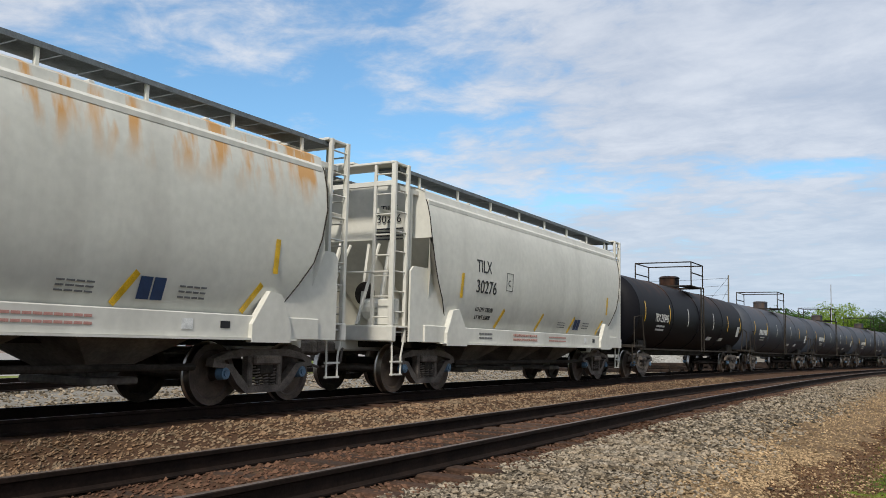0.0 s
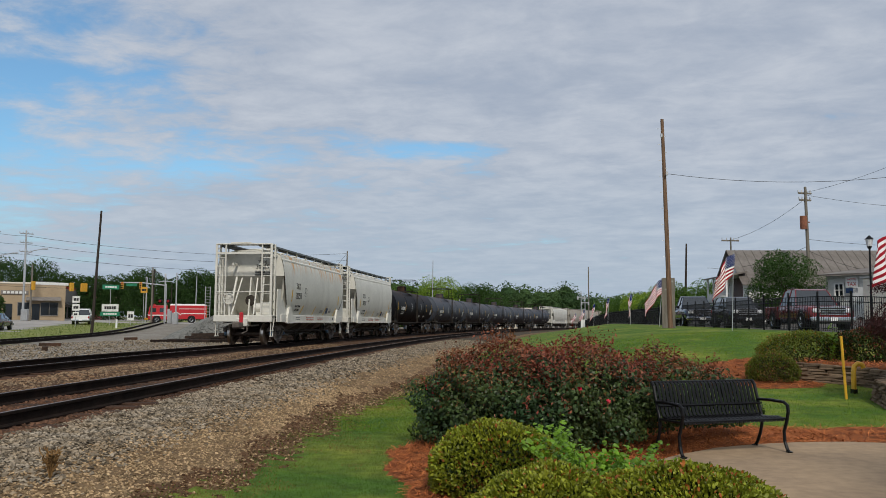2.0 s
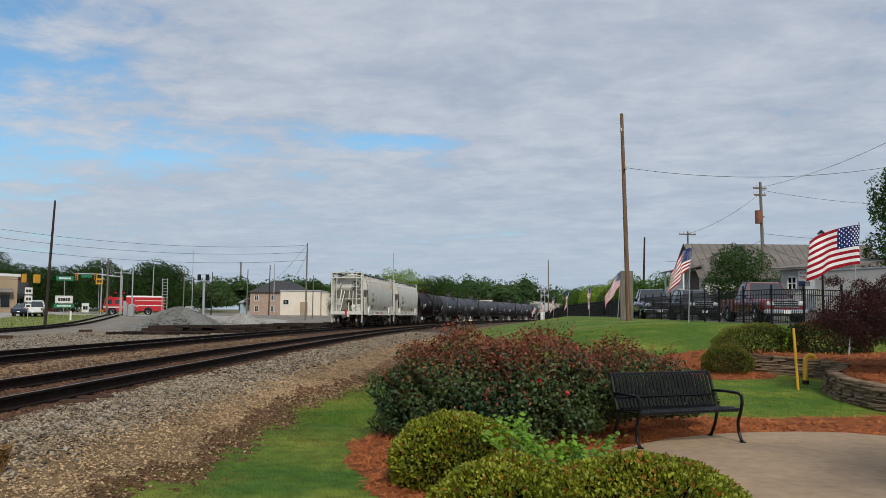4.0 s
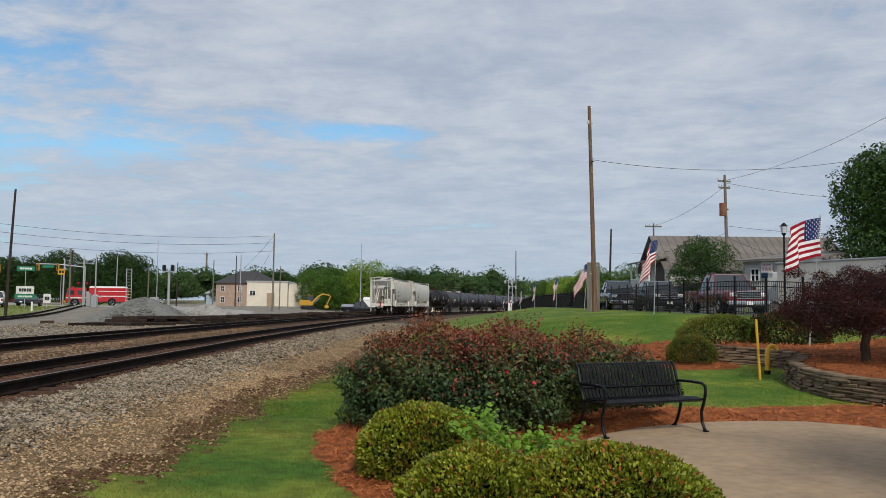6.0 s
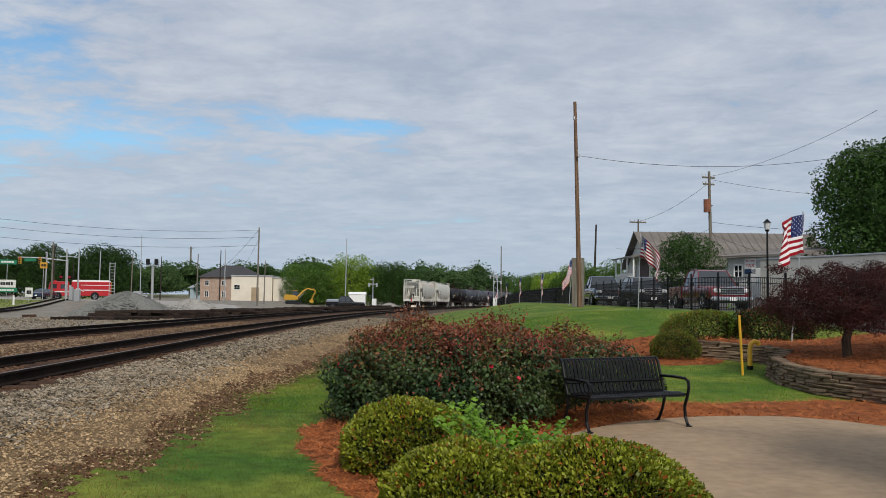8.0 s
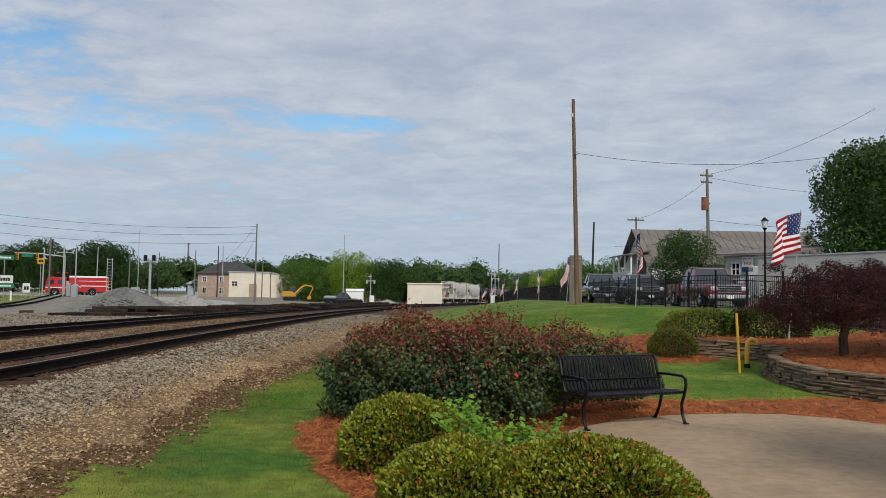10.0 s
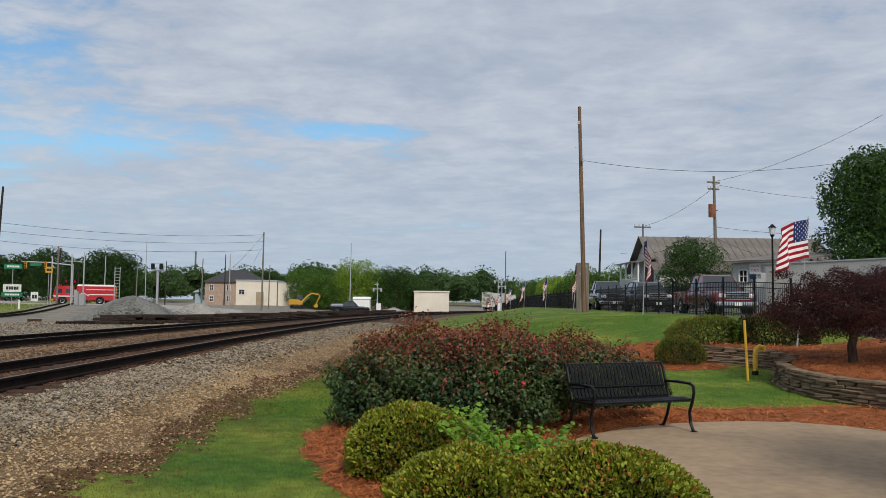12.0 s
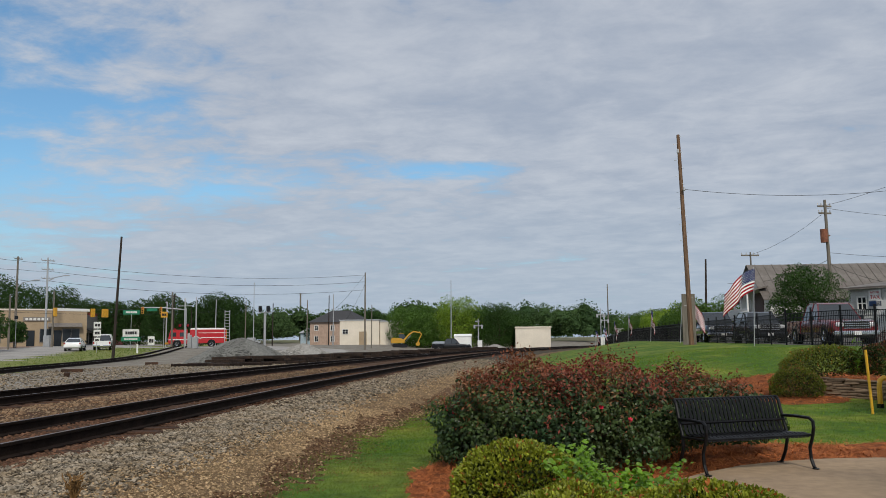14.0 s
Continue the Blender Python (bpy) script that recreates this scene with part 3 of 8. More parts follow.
def zone(x, y):
    u = lateral(x, y)
    w = wob(x, y, 0.9) * 0.14 + wob(x, y, 3.1) * 0.05
    s = street_u(x, y)
    kerb = np.interp(y, [20, 29, 43, 56, 90], [1.0, 1.35, 2.2, 2.7, 2.7])
    z = np.full(x.shape, 11)
    near = np.hypot(x, y) < 330
    z = np.where(near & (u < -1.9), 2, z)
    z = np.where(near & (np.abs(u) < 2.0 + w), 1, z)
    z = np.where(near & (u >= 2.0 + w) & (u < 4.0 + w), 1, z)
    z = np.where(near & (u >= 4.0 + w) & (u < 6.6 + w), 1, z)
    g = lawn_edge(y) + 0.6 * w + 0.12 * wob(x, y, 5.3) + 0.08 * wob(y, x, 11.0)
    soil = np.minimum(soil_edge(y) + 0.8 * w + 0.08 * wob(x, y, 6.1), g)
    grey = np.minimum(ballast_edge(y) + 0.9 * w, soil)
    z = np.where(near & (u >= 6.6 + w) & (u < grey), 0, z)
    z = np.where(near & (u >= grey) & (u < soil), 3, z)
    z = np.where(near & (u >= soil) & (u < g), 4, z)
    z = np.where(near & (u >= g) & (y < 230), 5, z)
    z = np.where(near & (x > fence_x(y) + 0.4) & (y > 10) & (u > 10), 10, z)
    z = np.where(in_bed(x, y), 7, z)
    # left of the tracks: siding, verge, street, sidewalk
    z = np.where(near & (u < -9.5) & (s > -5.2 + w) & (s <= kerb), 6, z)
    z = np.where(near & (s > kerb) & (s <= 12) & (y < 190), 8, z)
    z = np.where(near & (u < -20) & (y > 112) & (y < 131) & (s > -30), 8, z)
    z = np.where(near & (s > 12) & (s <= 15.5) & (y < 190), 9, z)
    z = np.where(near & (s > 15.5) & (u < -20), 8, z)
    return z


cx_ = 0.5 * (GX[:-1] + GX[1:])
cy_ = 0.5 * (GY[:-1] + GY[1:])
CX, CY = np.meshgrid(cx_, cy_)
WHICH = zone(CX, CY)
nx = len(GX)
idx = np.arange(len(GX) * len(GY)).reshape(len(GY), nx)
quads = np.stack([idx[:-1, :-1], idx[:-1, 1:], idx[1:, 1:], idx[1:, :-1]], -1)
P = np.stack([X, Y, Z], -1).reshape(-1, 3)
for k, (zname, zmat, zlabel) in enumerate(ZONES):
    q = quads[WHICH == k]
    if len(q) == 0:
        continue
    used, inv = np.unique(q, return_inverse=True)
    ob = new(zname, fast_mesh(zname, P[used], inv.reshape(-1, 4), zmat, smooth=True))
    tagged(ob, zlabel, zname.replace("_", " ").split()[-1], kind="structure")


def plaza():
    """The round concrete slab under the bench."""
    edge = [(1.40, 9.75), (1.75, 10.25), (2.3, 10.85), (2.9, 11.25), (3.5, 11.5), (4.15, 11.62), (4.75, 11.56), (5.25, 11.25), (5.7, 10.7), (6.6, 9.6), (8.2, 8.6),
            (10.0, 7.4), (10.6, 5.0), (9.6, 1.5), (7.0, -0.6), (3.5, -0.4), (2.0, 2.0), (2.2, 4.5), (2.15, 6.5), (2.0, 8.6)]
    pts = [p for a, b in zip(edge, edge[1:] + edge[:1]) for p in (a, ((a[0] + b[0]) / 2, (a[1] + b[1]) / 2))]
    k = Kit()
    k.loft([[(x, y, z) for x, y in pts] for z in (-0.10, 0.02, 0.035)])
    return tagged(k.thing("concrete_slab", CONCRETE, label="pale worn concrete slab under the bench"), category="pavement", kind="structure")


plaza()

# ---- rails and ties ----
RAIL_PROFILE = [(-0.070, -0.18), (0.070, -0.18), (0.070, -0.165), (0.012, -0.145), (0.012, -0.05), (0.037, -0.035), (0.037, -0.006),
                (0.028, 0), (-0.028, 0), (-0.037, -0.006), (-0.037, -0.035), (-0.012, -0.05), (-0.012, -0.145), (-0.070, -0.165)]


def rail(parent, path, name="rail"):
    """One rail along a list of (point, heading); its running surface is bright."""
    k = Kit()
    n = len(RAIL_PROFILE)
    for p, t in path:
        side = Vector((t.y, -t.x, 0)).normalized()
        k.v += [tuple(p + side * a + Vector((0, 0, b))) for a, b in RAIL_PROFILE]
    for i in range(len(path) - 1):
        for j in range(n):
            e = (j + 1) % n
            k.f.append((i * n + j, i * n + e, (i + 1) * n + e, (i + 1) * n + j))
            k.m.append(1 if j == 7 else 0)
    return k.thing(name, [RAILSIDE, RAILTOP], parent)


def main_track(off, label):
    t = tagged(empty("railway_track", label), category="railway track", kind="structure")
    ss = list(np.arange(-60, 330, 2.0))
    for side in (-GAUGE_HALF, GAUGE_HALF):
        path = []
        for s in ss:
            p = track_point(s, off + side)
            q = track_point(s + 0.5, off + side)
            path.append((p, (q - p).normalized()))
        rail(t, path)
    return t


TRACKS = [main_track(0.0, "railway track with rust-brown rails and bright running tops"),
          main_track(SPACING, "railway track with dark rusty rails on brown ballast")]


def siding_point(d):
    y = 4.0 + d
    return Vector((-16.3 - 0.295 * (y - 4) - 0.00035 * max(y - 40, 0) ** 2, y, gz(-16.3 - 0.295 * (y - 4), y) + 0.23))


siding = tagged(empty("siding_track", "old siding track with dark rusty rails beside the verge"), category="railway track", kind="structure")
for off in (-GAUGE_HALF, GAUGE_HALF):
    path = []
    for d in np.arange(-50, 112, 2.0):
        p, q = siding_point(d), siding_point(d + 0.5)
        t = (q - p).normalized()
        path.append((p + Vector((t.y, -t.x, 0)) * off, t))
    rail(siding, path)

tie_kit = Kit()
tie_kit.box((0, 0, 0), (2.6, 0.23, 0.18), 0, 0.02)
TIE_MESH = tie_kit.mesh("tie", TIE)


def ties(track, off, s0, s1, step=0.53):
    rnd = random.Random(int(off * 10) + 5)
    s = s0
    while s < s1:
        p, q = track_point(s, off), track_point(s + 0.3, off)
        ang = math.degrees(math.atan2(q.y - p.y, q.x - p.x)) - 90
        share("tie", TIE_MESH, track, pose(p.x + rnd.uniform(-.05, .05), p.y, p.z - 0.275 + rnd.uniform(-0.012, 0.012), 0, 0, ang + rnd.uniform(-1.2, 1.2)))
        s += step


def loose_ties(track, off, s0, s1, step=0.53):
    k = Kit()
    s = s0
    while s < s1:
        p, q = track_point(s, off), track_point(s + 0.3, off)
        ang = math.degrees(math.atan2(q.y - p.y, q.x - p.x)) - 90
        k.box((0, 0, 0), (2.6, 0.23, 0.18), 0, 0, pose(p.x, p.y, p.z - 0.255, 0, 0, ang))
        s += step
    tagged(k.thing("far_ties", TIE, track), kind="stuff")


# ---- ballast stones ----
def rocks(name, pts, sizes, material, label, seed):
    """Angular stones, each a crushed octahedron-like lump, as one loose mass."""
    rng = np.random.default_rng(seed)
    base = np.array([(1, 0.2, 0.1), (-0.9, 0.1, -0.2), (0.1, 1, 0.25), (-0.2, -1, 0.1), (0.25, -0.15, 0.9), (0, 0.1, -0.8)], dtype=float)
    faces = [(4, 0, 2), (4, 2, 1), (4, 1, 3), (4, 3, 0), (5, 2, 0), (5, 1, 2), (5, 3, 1), (5, 0, 3)]
    n = len(pts)
    a = rng.uniform(0, 2 * np.pi, n)
    b = rng.uniform(-0.6, 0.6, n)
    v = base[None] * rng.uniform(0.65, 1.25, (n, 6, 1)) * sizes[:, None, None] * np.stack([rng.uniform(.8, 1.35, n), rng.uniform(.7, 1.1, n), rng.uniform(.5, .85, n)], 1)[:, None, :]
    ca, sa, cb, sb = np.cos(a)[:, None], np.sin(a)[:, None], np.cos(b)[:, None], np.sin(b)[:, None]
    x, y, z = v[..., 0], v[..., 1], v[..., 2]
    y, z = y * cb - z * sb, y * sb + z * cb
    x, y = x * ca - y * sa, x * sa + y * ca
    v = np.stack([x, y, z], -1) + pts[:, None, :]
    f = (np.array(faces)[None] + (np.arange(n) * 6)[:, None, None]).reshape(-1, 3)
    ob = new(name, fast_mesh(name, v.reshape(-1, 3), f, material))
    return tagged(ob, label, "gravel" if label else "", kind="stuff")


def strew(n, u0, u1, s0, s1, seed, power=1.0):
    rng = np.random.default_rng(seed)
    s = s0 + (s1 - s0) * rng.random(n) ** power
    u = rng.uniform(u0, u1, n)
    y = np.interp(s, TS, TY)
    sl = -0.0089 + np.maximum(y - 30.05, 0) / 629.0
    d = np.maximum(y - 30.05, 0)
    x = -12.225 - 0.0089 * (y - 20) + d * d / 1258.0 + u / np.sqrt(1 + sl * sl)
    y = y - u * sl
    return x, y, rng


# (name, stones, from and to across the track, from and to along it, sizes, material, label, seed, crowding to the near end)
STONES = [("ballast_stones", 34000, 6.3, 8.9, 4, 16, 0.015, 0.036, STONE, "loose grey and tan ballast stones", 11, 1.3),
          ("far_ballast_stones", 22000, 6.3, 9.6, 14, 60, 0.024, 0.050, STONE, "grey and tan ballast stones along the rails", 21, 1.6),
          ("brown_ballast_stones", 20000, 1.3, 4.3, 6, 46, 0.020, 0.045, STONEBROWN, "loose rust-stained ballast stones between the tracks", 12, 1.5),
          ("track_ballast_stones", 15000, 4.1, 6.5, 5, 36, 0.018, 0.038, STONERUST, "dark rust-stained stones between the ties", 14, 1.5),
          ("yard_stones", 22000, -14, -1.3, 8, 72, 0.028, 0.066, STONE, "loose tan stones in the gravel yard", 13, 1.4),
          ("tan_stones", 42000, 6.9, 9.6, 4, 18, 0.007, 0.024, STONETAN, "small tan stones strewn over the sandy dirt", 15, 1.2),
          ("soil_clods", 20000, 8.2, 9.9, 4, 24, 0.006, 0.022, CLOD, "dark brown clods of soil at the lawn's edge", 35, 1.3),
          ("far_tan_stones", 20000, 7.4, 10.6, 14, 50, 0.012, 0.030, STONETAN, "tan stones along the lawn's edge", 25, 1.5)]
for name_, n_, u0_, u1_, s0_, s1_, a_, b_, m_, label_, seed_, power_ in STONES:
    x_, y_, rng_ = strew(n_, u0_, u1_, s0_, s1_, seed_, power_)
    size_ = a_ + (b_ - a_) * rng_.random(len(x_)) ** 1.6
    edge_ = ballast_edge(y_) + rng_.normal(0, 0.22, len(x_)) - lateral(x_, y_)
    side_ = edge_ > 0 if m_ is STONE else (edge_ < 0.25 if m_ is STONETAN else edge_ > -99)
    k_ = (zone(x_, y_) < 4) | ((zone(x_, y_) == 4) & (rng_.random(len(x_)) < 0.22))
    k_ = zone(x_, y_) == 4 if m_ is CLOD else k_ & side_
    rocks(name_, np.stack([x_, y_, ground_z(x_, y_) + 0.012 * wob(x_, y_, 1.1) * (y_ < 45) + 0.25 * size_], 1)[k_], size_[k_], m_, label_, seed_)
# ---- train ----
def gable(poly_half):
    return poly_half + [(-y, z) for y, z in reversed(poly_half)]


WHEEL_R = 0.46


def wheelset_kit():
    k = Kit()
    k.cyl((0, -0.95, 0), (0, 0.95, 0), 0.085, n=10)
    for sgn in (-1, 1):
        y = sgn * 0.755
        prof = [(0.10, -0.07), (0.12, -0.05), (0.34, -0.03), (0.37, -0.065), (0.455, -0.065), (0.462, 0.045), (0.49, 0.06), (0.485, 0.085), (0.37, 0.085), (0.34, 0.02), (0.12, 0.06), (0.10, 0.07)]
        n = 28
        rings = [[(r * math.cos(2 * math.pi * j / n), y - sgn * w, r * math.sin(2 * math.pi * j / n)) for j in range(n)] for r, w in prof]
        k.loft(rings[:5], 0, cap=False)
        k.loft(rings[4:7], 1, cap=False)
        k.loft(rings[6:], 0, cap=False)
    return k


WHEELSET = wheelset_kit().mesh("wheelset", [WHEELST, TREAD], True)


def sideframe_kit():
    k = Kit()
    # cast frame: an arched top, a sprung window, legs down to the bearings
    outer = [(-1.12, 0.10), (-1.10, 0.22), (-0.85, 0.30), (-0.55, 0.36), (0.55, 0.36), (0.85, 0.30), (1.10, 0.22), (1.12, 0.10), (0.80, 0.06), (0.62, -0.16), (0.42, -0.30), (-0.42, -0.30), (-0.62, -0.16), (-0.80, 0.06)]
    inner = [(-0.95, 0.155), (-0.92, 0.19), (-0.78, 0.21), (-0.44, 0.25), (0.44, 0.25), (0.78, 0.21), (0.92, 0.19), (0.95, 0.155), (0.72, 0.13), (0.52, -0.06), (0.36, -0.19), (-0.36, -0.19), (-0.52, -0.06), (-0.72, 0.13)]
    n = len(outer)
    for y0, y1 in ((-0.075, 0.075),):
        rings = [[(x, y0, z) for x, z in outer], [(x, y1, z) for x, z in outer], [(x, y1 * 0.9, z) for x, z in inner], [(x, y0 * 0.9, z) for x, z in inner]]
        rings.append(rings[0])
        k.loft(rings, 0, cap=False)
    for x in (-0.33, 0.33):
        k.box((x, 0, 0.03), (0.11, 0.15, 0.5), 0, 0.02)
    k.box((0, 0, 0.19), (0.62, 0.28, 0.14), 0, 0.03)
    return k


SIDEFRAME = sideframe_kit().mesh("side_frame", TRUCKST)
_k = Kit()
_k.tube([(0.07 * math.cos(a), 0.02 + 0.07 * math.sin(a), -0.19 + a * 0.0072) for a in [j * math.pi / 4 for j in range(50)]], 0.013, 5)
SPRING = _k.mesh("spring", TRUCKST)
_k = Kit()
_k.cyl((0, -0.03, 0), (0, 0.09, 0), 0.105, 0.085, 12)
_k.cyl((0, 0.09, 0), (0, 0.115, 0), 0.05, n=8)
BEARINGCAP = _k.mesh("bearing_cap", BEARING, True)
_k = Kit()
_k.box((0, 0, 0.55), (0.36, 2.2, 0.24), 0, 0.04)
BOLSTER = _k.mesh("bolster", UNDER)


def truck(parent, x):
    t = new("truck", BOLSTER)
    t.parent = parent
    t.matrix_basis = pose(x, 0, 0)
    for dx in (-0.87, 0.87):
        share("wheelset", WHEELSET, t, pose(dx, 0, WHEEL_R))
    for sgn in (-1, 1):
        m = pose(0, sgn * 1.0, WHEEL_R + 0.02, 0, 0, 0 if sgn > 0 else 180)
        share("side_frame", SIDEFRAME, t, m)
        for dx in (-0.17, 0.0, 0.17):
            share("spring", SPRING, t, m @ pose(dx, 0, 0))
        for dx in (-0.87, 0.87):
            share("bearing_cap", BEARINGCAP, t, pose(dx, sgn * 1.0, WHEEL_R + 0.02, 0, 0, 0 if sgn > 0 else 180))
    return t


def ladder_kit(x, y, z0, z1, axis, n, gap=0.42, w=0.055):
    """A ladder of two stiles and n rungs; axis 'x' spreads along x, 'y' along y."""
    k = Kit()
    d = (gap / 2, 0) if axis == "x" else (0, gap / 2)
    for s in (-1, 1):
        k.box((x + s * d[0], y + s * d[1], (z0 + z1) / 2), (w, w, z1 - z0), 0, 0.008)
    for i in range(n):
        z = z0 + (i + 0.5) * (z1 - z0) / n
        k.cyl((x - d[0], y - d[1], z), (x + d[0], y + d[1], z), 0.014, n=6)
    return k


SIDE_PROFILE = [(1.30, 1.28), (1.40, 1.55), (1.49, 1.85), (1.545, 2.2), (1.56, 2.6), (1.55, 3.1), (1.51, 3.45), (1.44, 3.74), (1.40, 3.82)]
ROOF_PROFILE = [(1.40, 3.82), (1.37, 3.98), (1.20, 4.06), (0.75, 4.19), (0.0, 4.25)]


def side_y(z):
    return float(np.interp(z, [p[1] for p in SIDE_PROFILE], [p[0] for p in SIDE_PROFILE]))


def on_side(x, z, sgn, lift=0.006):
    """A pose on the curved side, x to read along the car as seen from outside, z outwards."""
    d = (side_y(z + 0.1) - side_y(z - 0.1)) / 0.2
    tilt = math.degrees(math.atan(d))
    return pose(x, sgn * (side_y(z) + lift), z, 90 + tilt, 0, 0 if sgn < 0 else 180)


def strip_mesh(name, w, h, material):
    k = Kit()
    k.box((0, 0, 0.002), (w, h, 0.004), 0)
    return k.mesh(name, material)


MARK_UP = strip_mesh("reflector", 0.10, 0.52, YELLOWREF)
BARS = {}


def bar(parent, w, h, material, m, name="lettering_bar"):
    key = (round(w, 2), round(h, 3), material.name)
    if key not in BARS:
        BARS[key] = strip_mesh(name, w, h, material)
    return share(name, BARS[key], parent, m)


def hopper(number, paint, label, rear_marker=False, half=7.45, detail=True):
    car = empty("hopper_car", label, "freight car", "cars of the train")
    H = half - 1.65          # where the side sheets end
    S = half - 0.73          # end sill
    # body: side sheets, roof
    k = Kit()
    prof = SIDE_PROFILE + ROOF_PROFILE[1:]
    ring = [(y, z) for y, z in prof] + [(-y, z) for y, z in reversed(prof[:-1])]

    def reach(z):
        """The side sheets are cut back along the slope sheets at both ends."""
        return H - float(np.interp(z, [1.28, 1.6, 2.2, 2.8, 3.2, 3.5], [1.0, 0.8, 0.32, 0.06, 0.0, 0.0]))
    k.loft([[(q * reach(z), y, z) for y, z in ring] for q in (-1, -0.5, 0, 0.5, 1)], 0, cap=False, closed=True)
    k.thing("body", paint, car, smooth=True)
    side_paint, paint = paint, (HOPPER2 if paint is HOPPER else paint)
    # end walls: upright at the top, slope sheet below
    for sgn in (-1, 1):
        k = Kit()
        mid = 3.05
        yw = side_y(mid)
        v = [(sgn * (H - 0.02), y, z) for y, z in [(yw, mid)] + [p for p in ring if p[1] > mid] + [(-yw, mid)]]
        k.add(v, [tuple(range(len(v)))])
        k.add([(sgn * (H - 0.02), -1.5, mid), (sgn * (H - 0.02), 1.5, mid), (sgn * (H - 2.4), 1.25, 1.1), (sgn * (H - 2.4), -1.25, 1.1)], [(0, 1, 2, 3)])
        for s in (-1, 1):
            k.add([(sgn * (H - 0.02), s * 1.5, mid), (sgn * (H - 2.4), s * 1.25, 1.1), (sgn * (H - 0.3), s * 1.30, 1.28), (sgn * (H - 0.02), s * 1.54, 2.4)], [(0, 1, 2, 3)])
        # centre web and gussets
        k.add([(sgn * (H - 0.1), s * 0.03, mid) for s in (-1, 1)] + [(sgn * (H - 2.2), s * 0.03, 1.2) for s in (-1, 1)] + [(sgn * (H + 0.2), s * 0.03, 1.2) for s in (-1, 1)],
              [(0, 2, 4), (1, 5, 3), (0, 4, 5, 1)])
        for y in (-0.62, 0.62):
            k.tube([(sgn * (H + 0.02), y, 3.0), (sgn * (S - 0.35), y * 1.15, 1.3)], 0.05, 6)
        k.thing("end_wall", paint, car)
        # solid dark disc, its colour standing for the shade in a web hole
        k = Kit()
        k.cyl((sgn * (H + 0.04), -0.05, 1.95), (sgn * (H + 0.07), -0.05, 1.95), 0.24, n=20)
        k.thing("web_hole_dark_disc", UNDER, car)
        for s in (-1, 1):
            k = Kit()
            k.prism([(sgn * (H + a), z) for a, z in ((-1.35, 1.0), (0.5, 1.0), (0.5, 2.35), (0.4, 2.45), (-0.8, 2.45), (-0.92, 2.3), (-0.98, 2.0), (-1.08, 1.6))], s * 1.38, s * 1.42)
            k.thing("end_web", paint, car)
            k = Kit()
            k.tube([(sgn * (reach(z) + 0.01), s * (y + 0.012), z) for y, z in SIDE_PROFILE], 0.010, 5)
            k.thing("sheet_edge", UNDER, car)
        # end sill with draft gear
        k = Kit()
        k.box((sgn * (S - 0.05), 0, 1.14), (0.16, 2.62, 0.30), 0, 0.02)
        k.box((sgn * (S - 0.75), 0, 1.27), (1.4, 2.6, 0.04), 0, 0.01)
        k.box((sgn * (S - 0.7), 0, 0.98), (1.7, 0.5, 0.36), 0, 0.03)
        k.thing("end_sill", paint, car)
        k = Kit()
        k.box((sgn * (S + 0.3), 0, 0.86), (0.7, 0.22, 0.22), 0, 0.04)
        k.box((sgn * (half - 0.06), 0.03, 0.86), (0.22, 0.34, 0.30), 0, 0.06)
        k.tube([(sgn * (S + 0.1), -0.25, 0.85), (sgn * (S + 0.22), -0.3, 0.6), (sgn * (half - 0.05), -0.22, 0.5)], 0.025, 6)
        k.thing("coupler", TRUCKST, car)
        # jacking posts at the bolster
        for s in (-1, 1):
            k = Kit()
            poly = [(0, 0.94), (0.85, 0.94), (0.85, 1.2), (0.62, 1.66), (0.36, 1.70), (0.0, 1.2)]
            k.prism([(sgn * (H - 1.62 + x), z) for x, z in poly], s * 1.42, s * 1.53)
            k.thing("bolster_post", paint, car)
    # eave rails where the side sheets meet the roof
    for s in (-1, 1):
        ye, ze = SIDE_PROFILE[-1]
        k = Kit()
        k.prism([(s * (ye - 0.03), ze - 0.10), (s * (ye + 0.05), ze - 0.09), (s * (ye + 0.05), ze - 0.02), (s * (ye - 0.10), ze + 0.12), (s * (ye - 0.14), ze + 0.10)], -H + 0.05, H - 0.05, 0, pose(0, 0, 0, 0, 0, 90) @ Matrix.Diagonal((1, -1, 1, 1)))
        k.thing("eave_rail", paint, car)
    # side sills
    for s in (-1, 1):
        k = Kit()
        k.box((0, s * 1.41, 1.16), (2 * H, 0.10, 0.34), 0, 0.015)
        k.box((0, s * 1.45, 0.985), (2 * H - 1.2, 0.14, 0.03), 0)
        k.thing("side_sill", paint, car)
    # bottoms and gates
    for cx in (-2.5, 0, 2.5):
        k = Kit()
        k.loft([[(cx - a, -b, z), (cx + a, -b, z), (cx + a, b, z), (cx - a, b, z)] for a, b, z in ((0.22, 0.45, 0.42), (0.28, 0.55, 0.55), (1.12, 1.3, 1.12))])
        k.box((cx, 0, 0.40), (0.75, 1.5, 0.10), 0, 0.02)
        k.thing("hopper_bottom", HOPPERLOW, car)
    k = Kit()
    k.box((0, 0, 1.0), (2 * S - 0.8, 0.55, 0.25), 0)
    k.box((0, 0, 1.22), (2 * H - 3.0, 2.7, 0.06), 0)
    for s in (-1, 1):
        k.cyl((-H + 2, s * 1.0, 0.58), (H - 2.2, s * 1.0, 0.58), 0.05, n=8)
    k.cyl((-H + 1.4, 0.35, 0.75), (-H + 2.6, 0.35, 0.75), 0.2, n=12)
    k.thing("underframe", UNDER, car)
    for x in (-(half - 2.43), half - 2.43):
        truck(car, x)
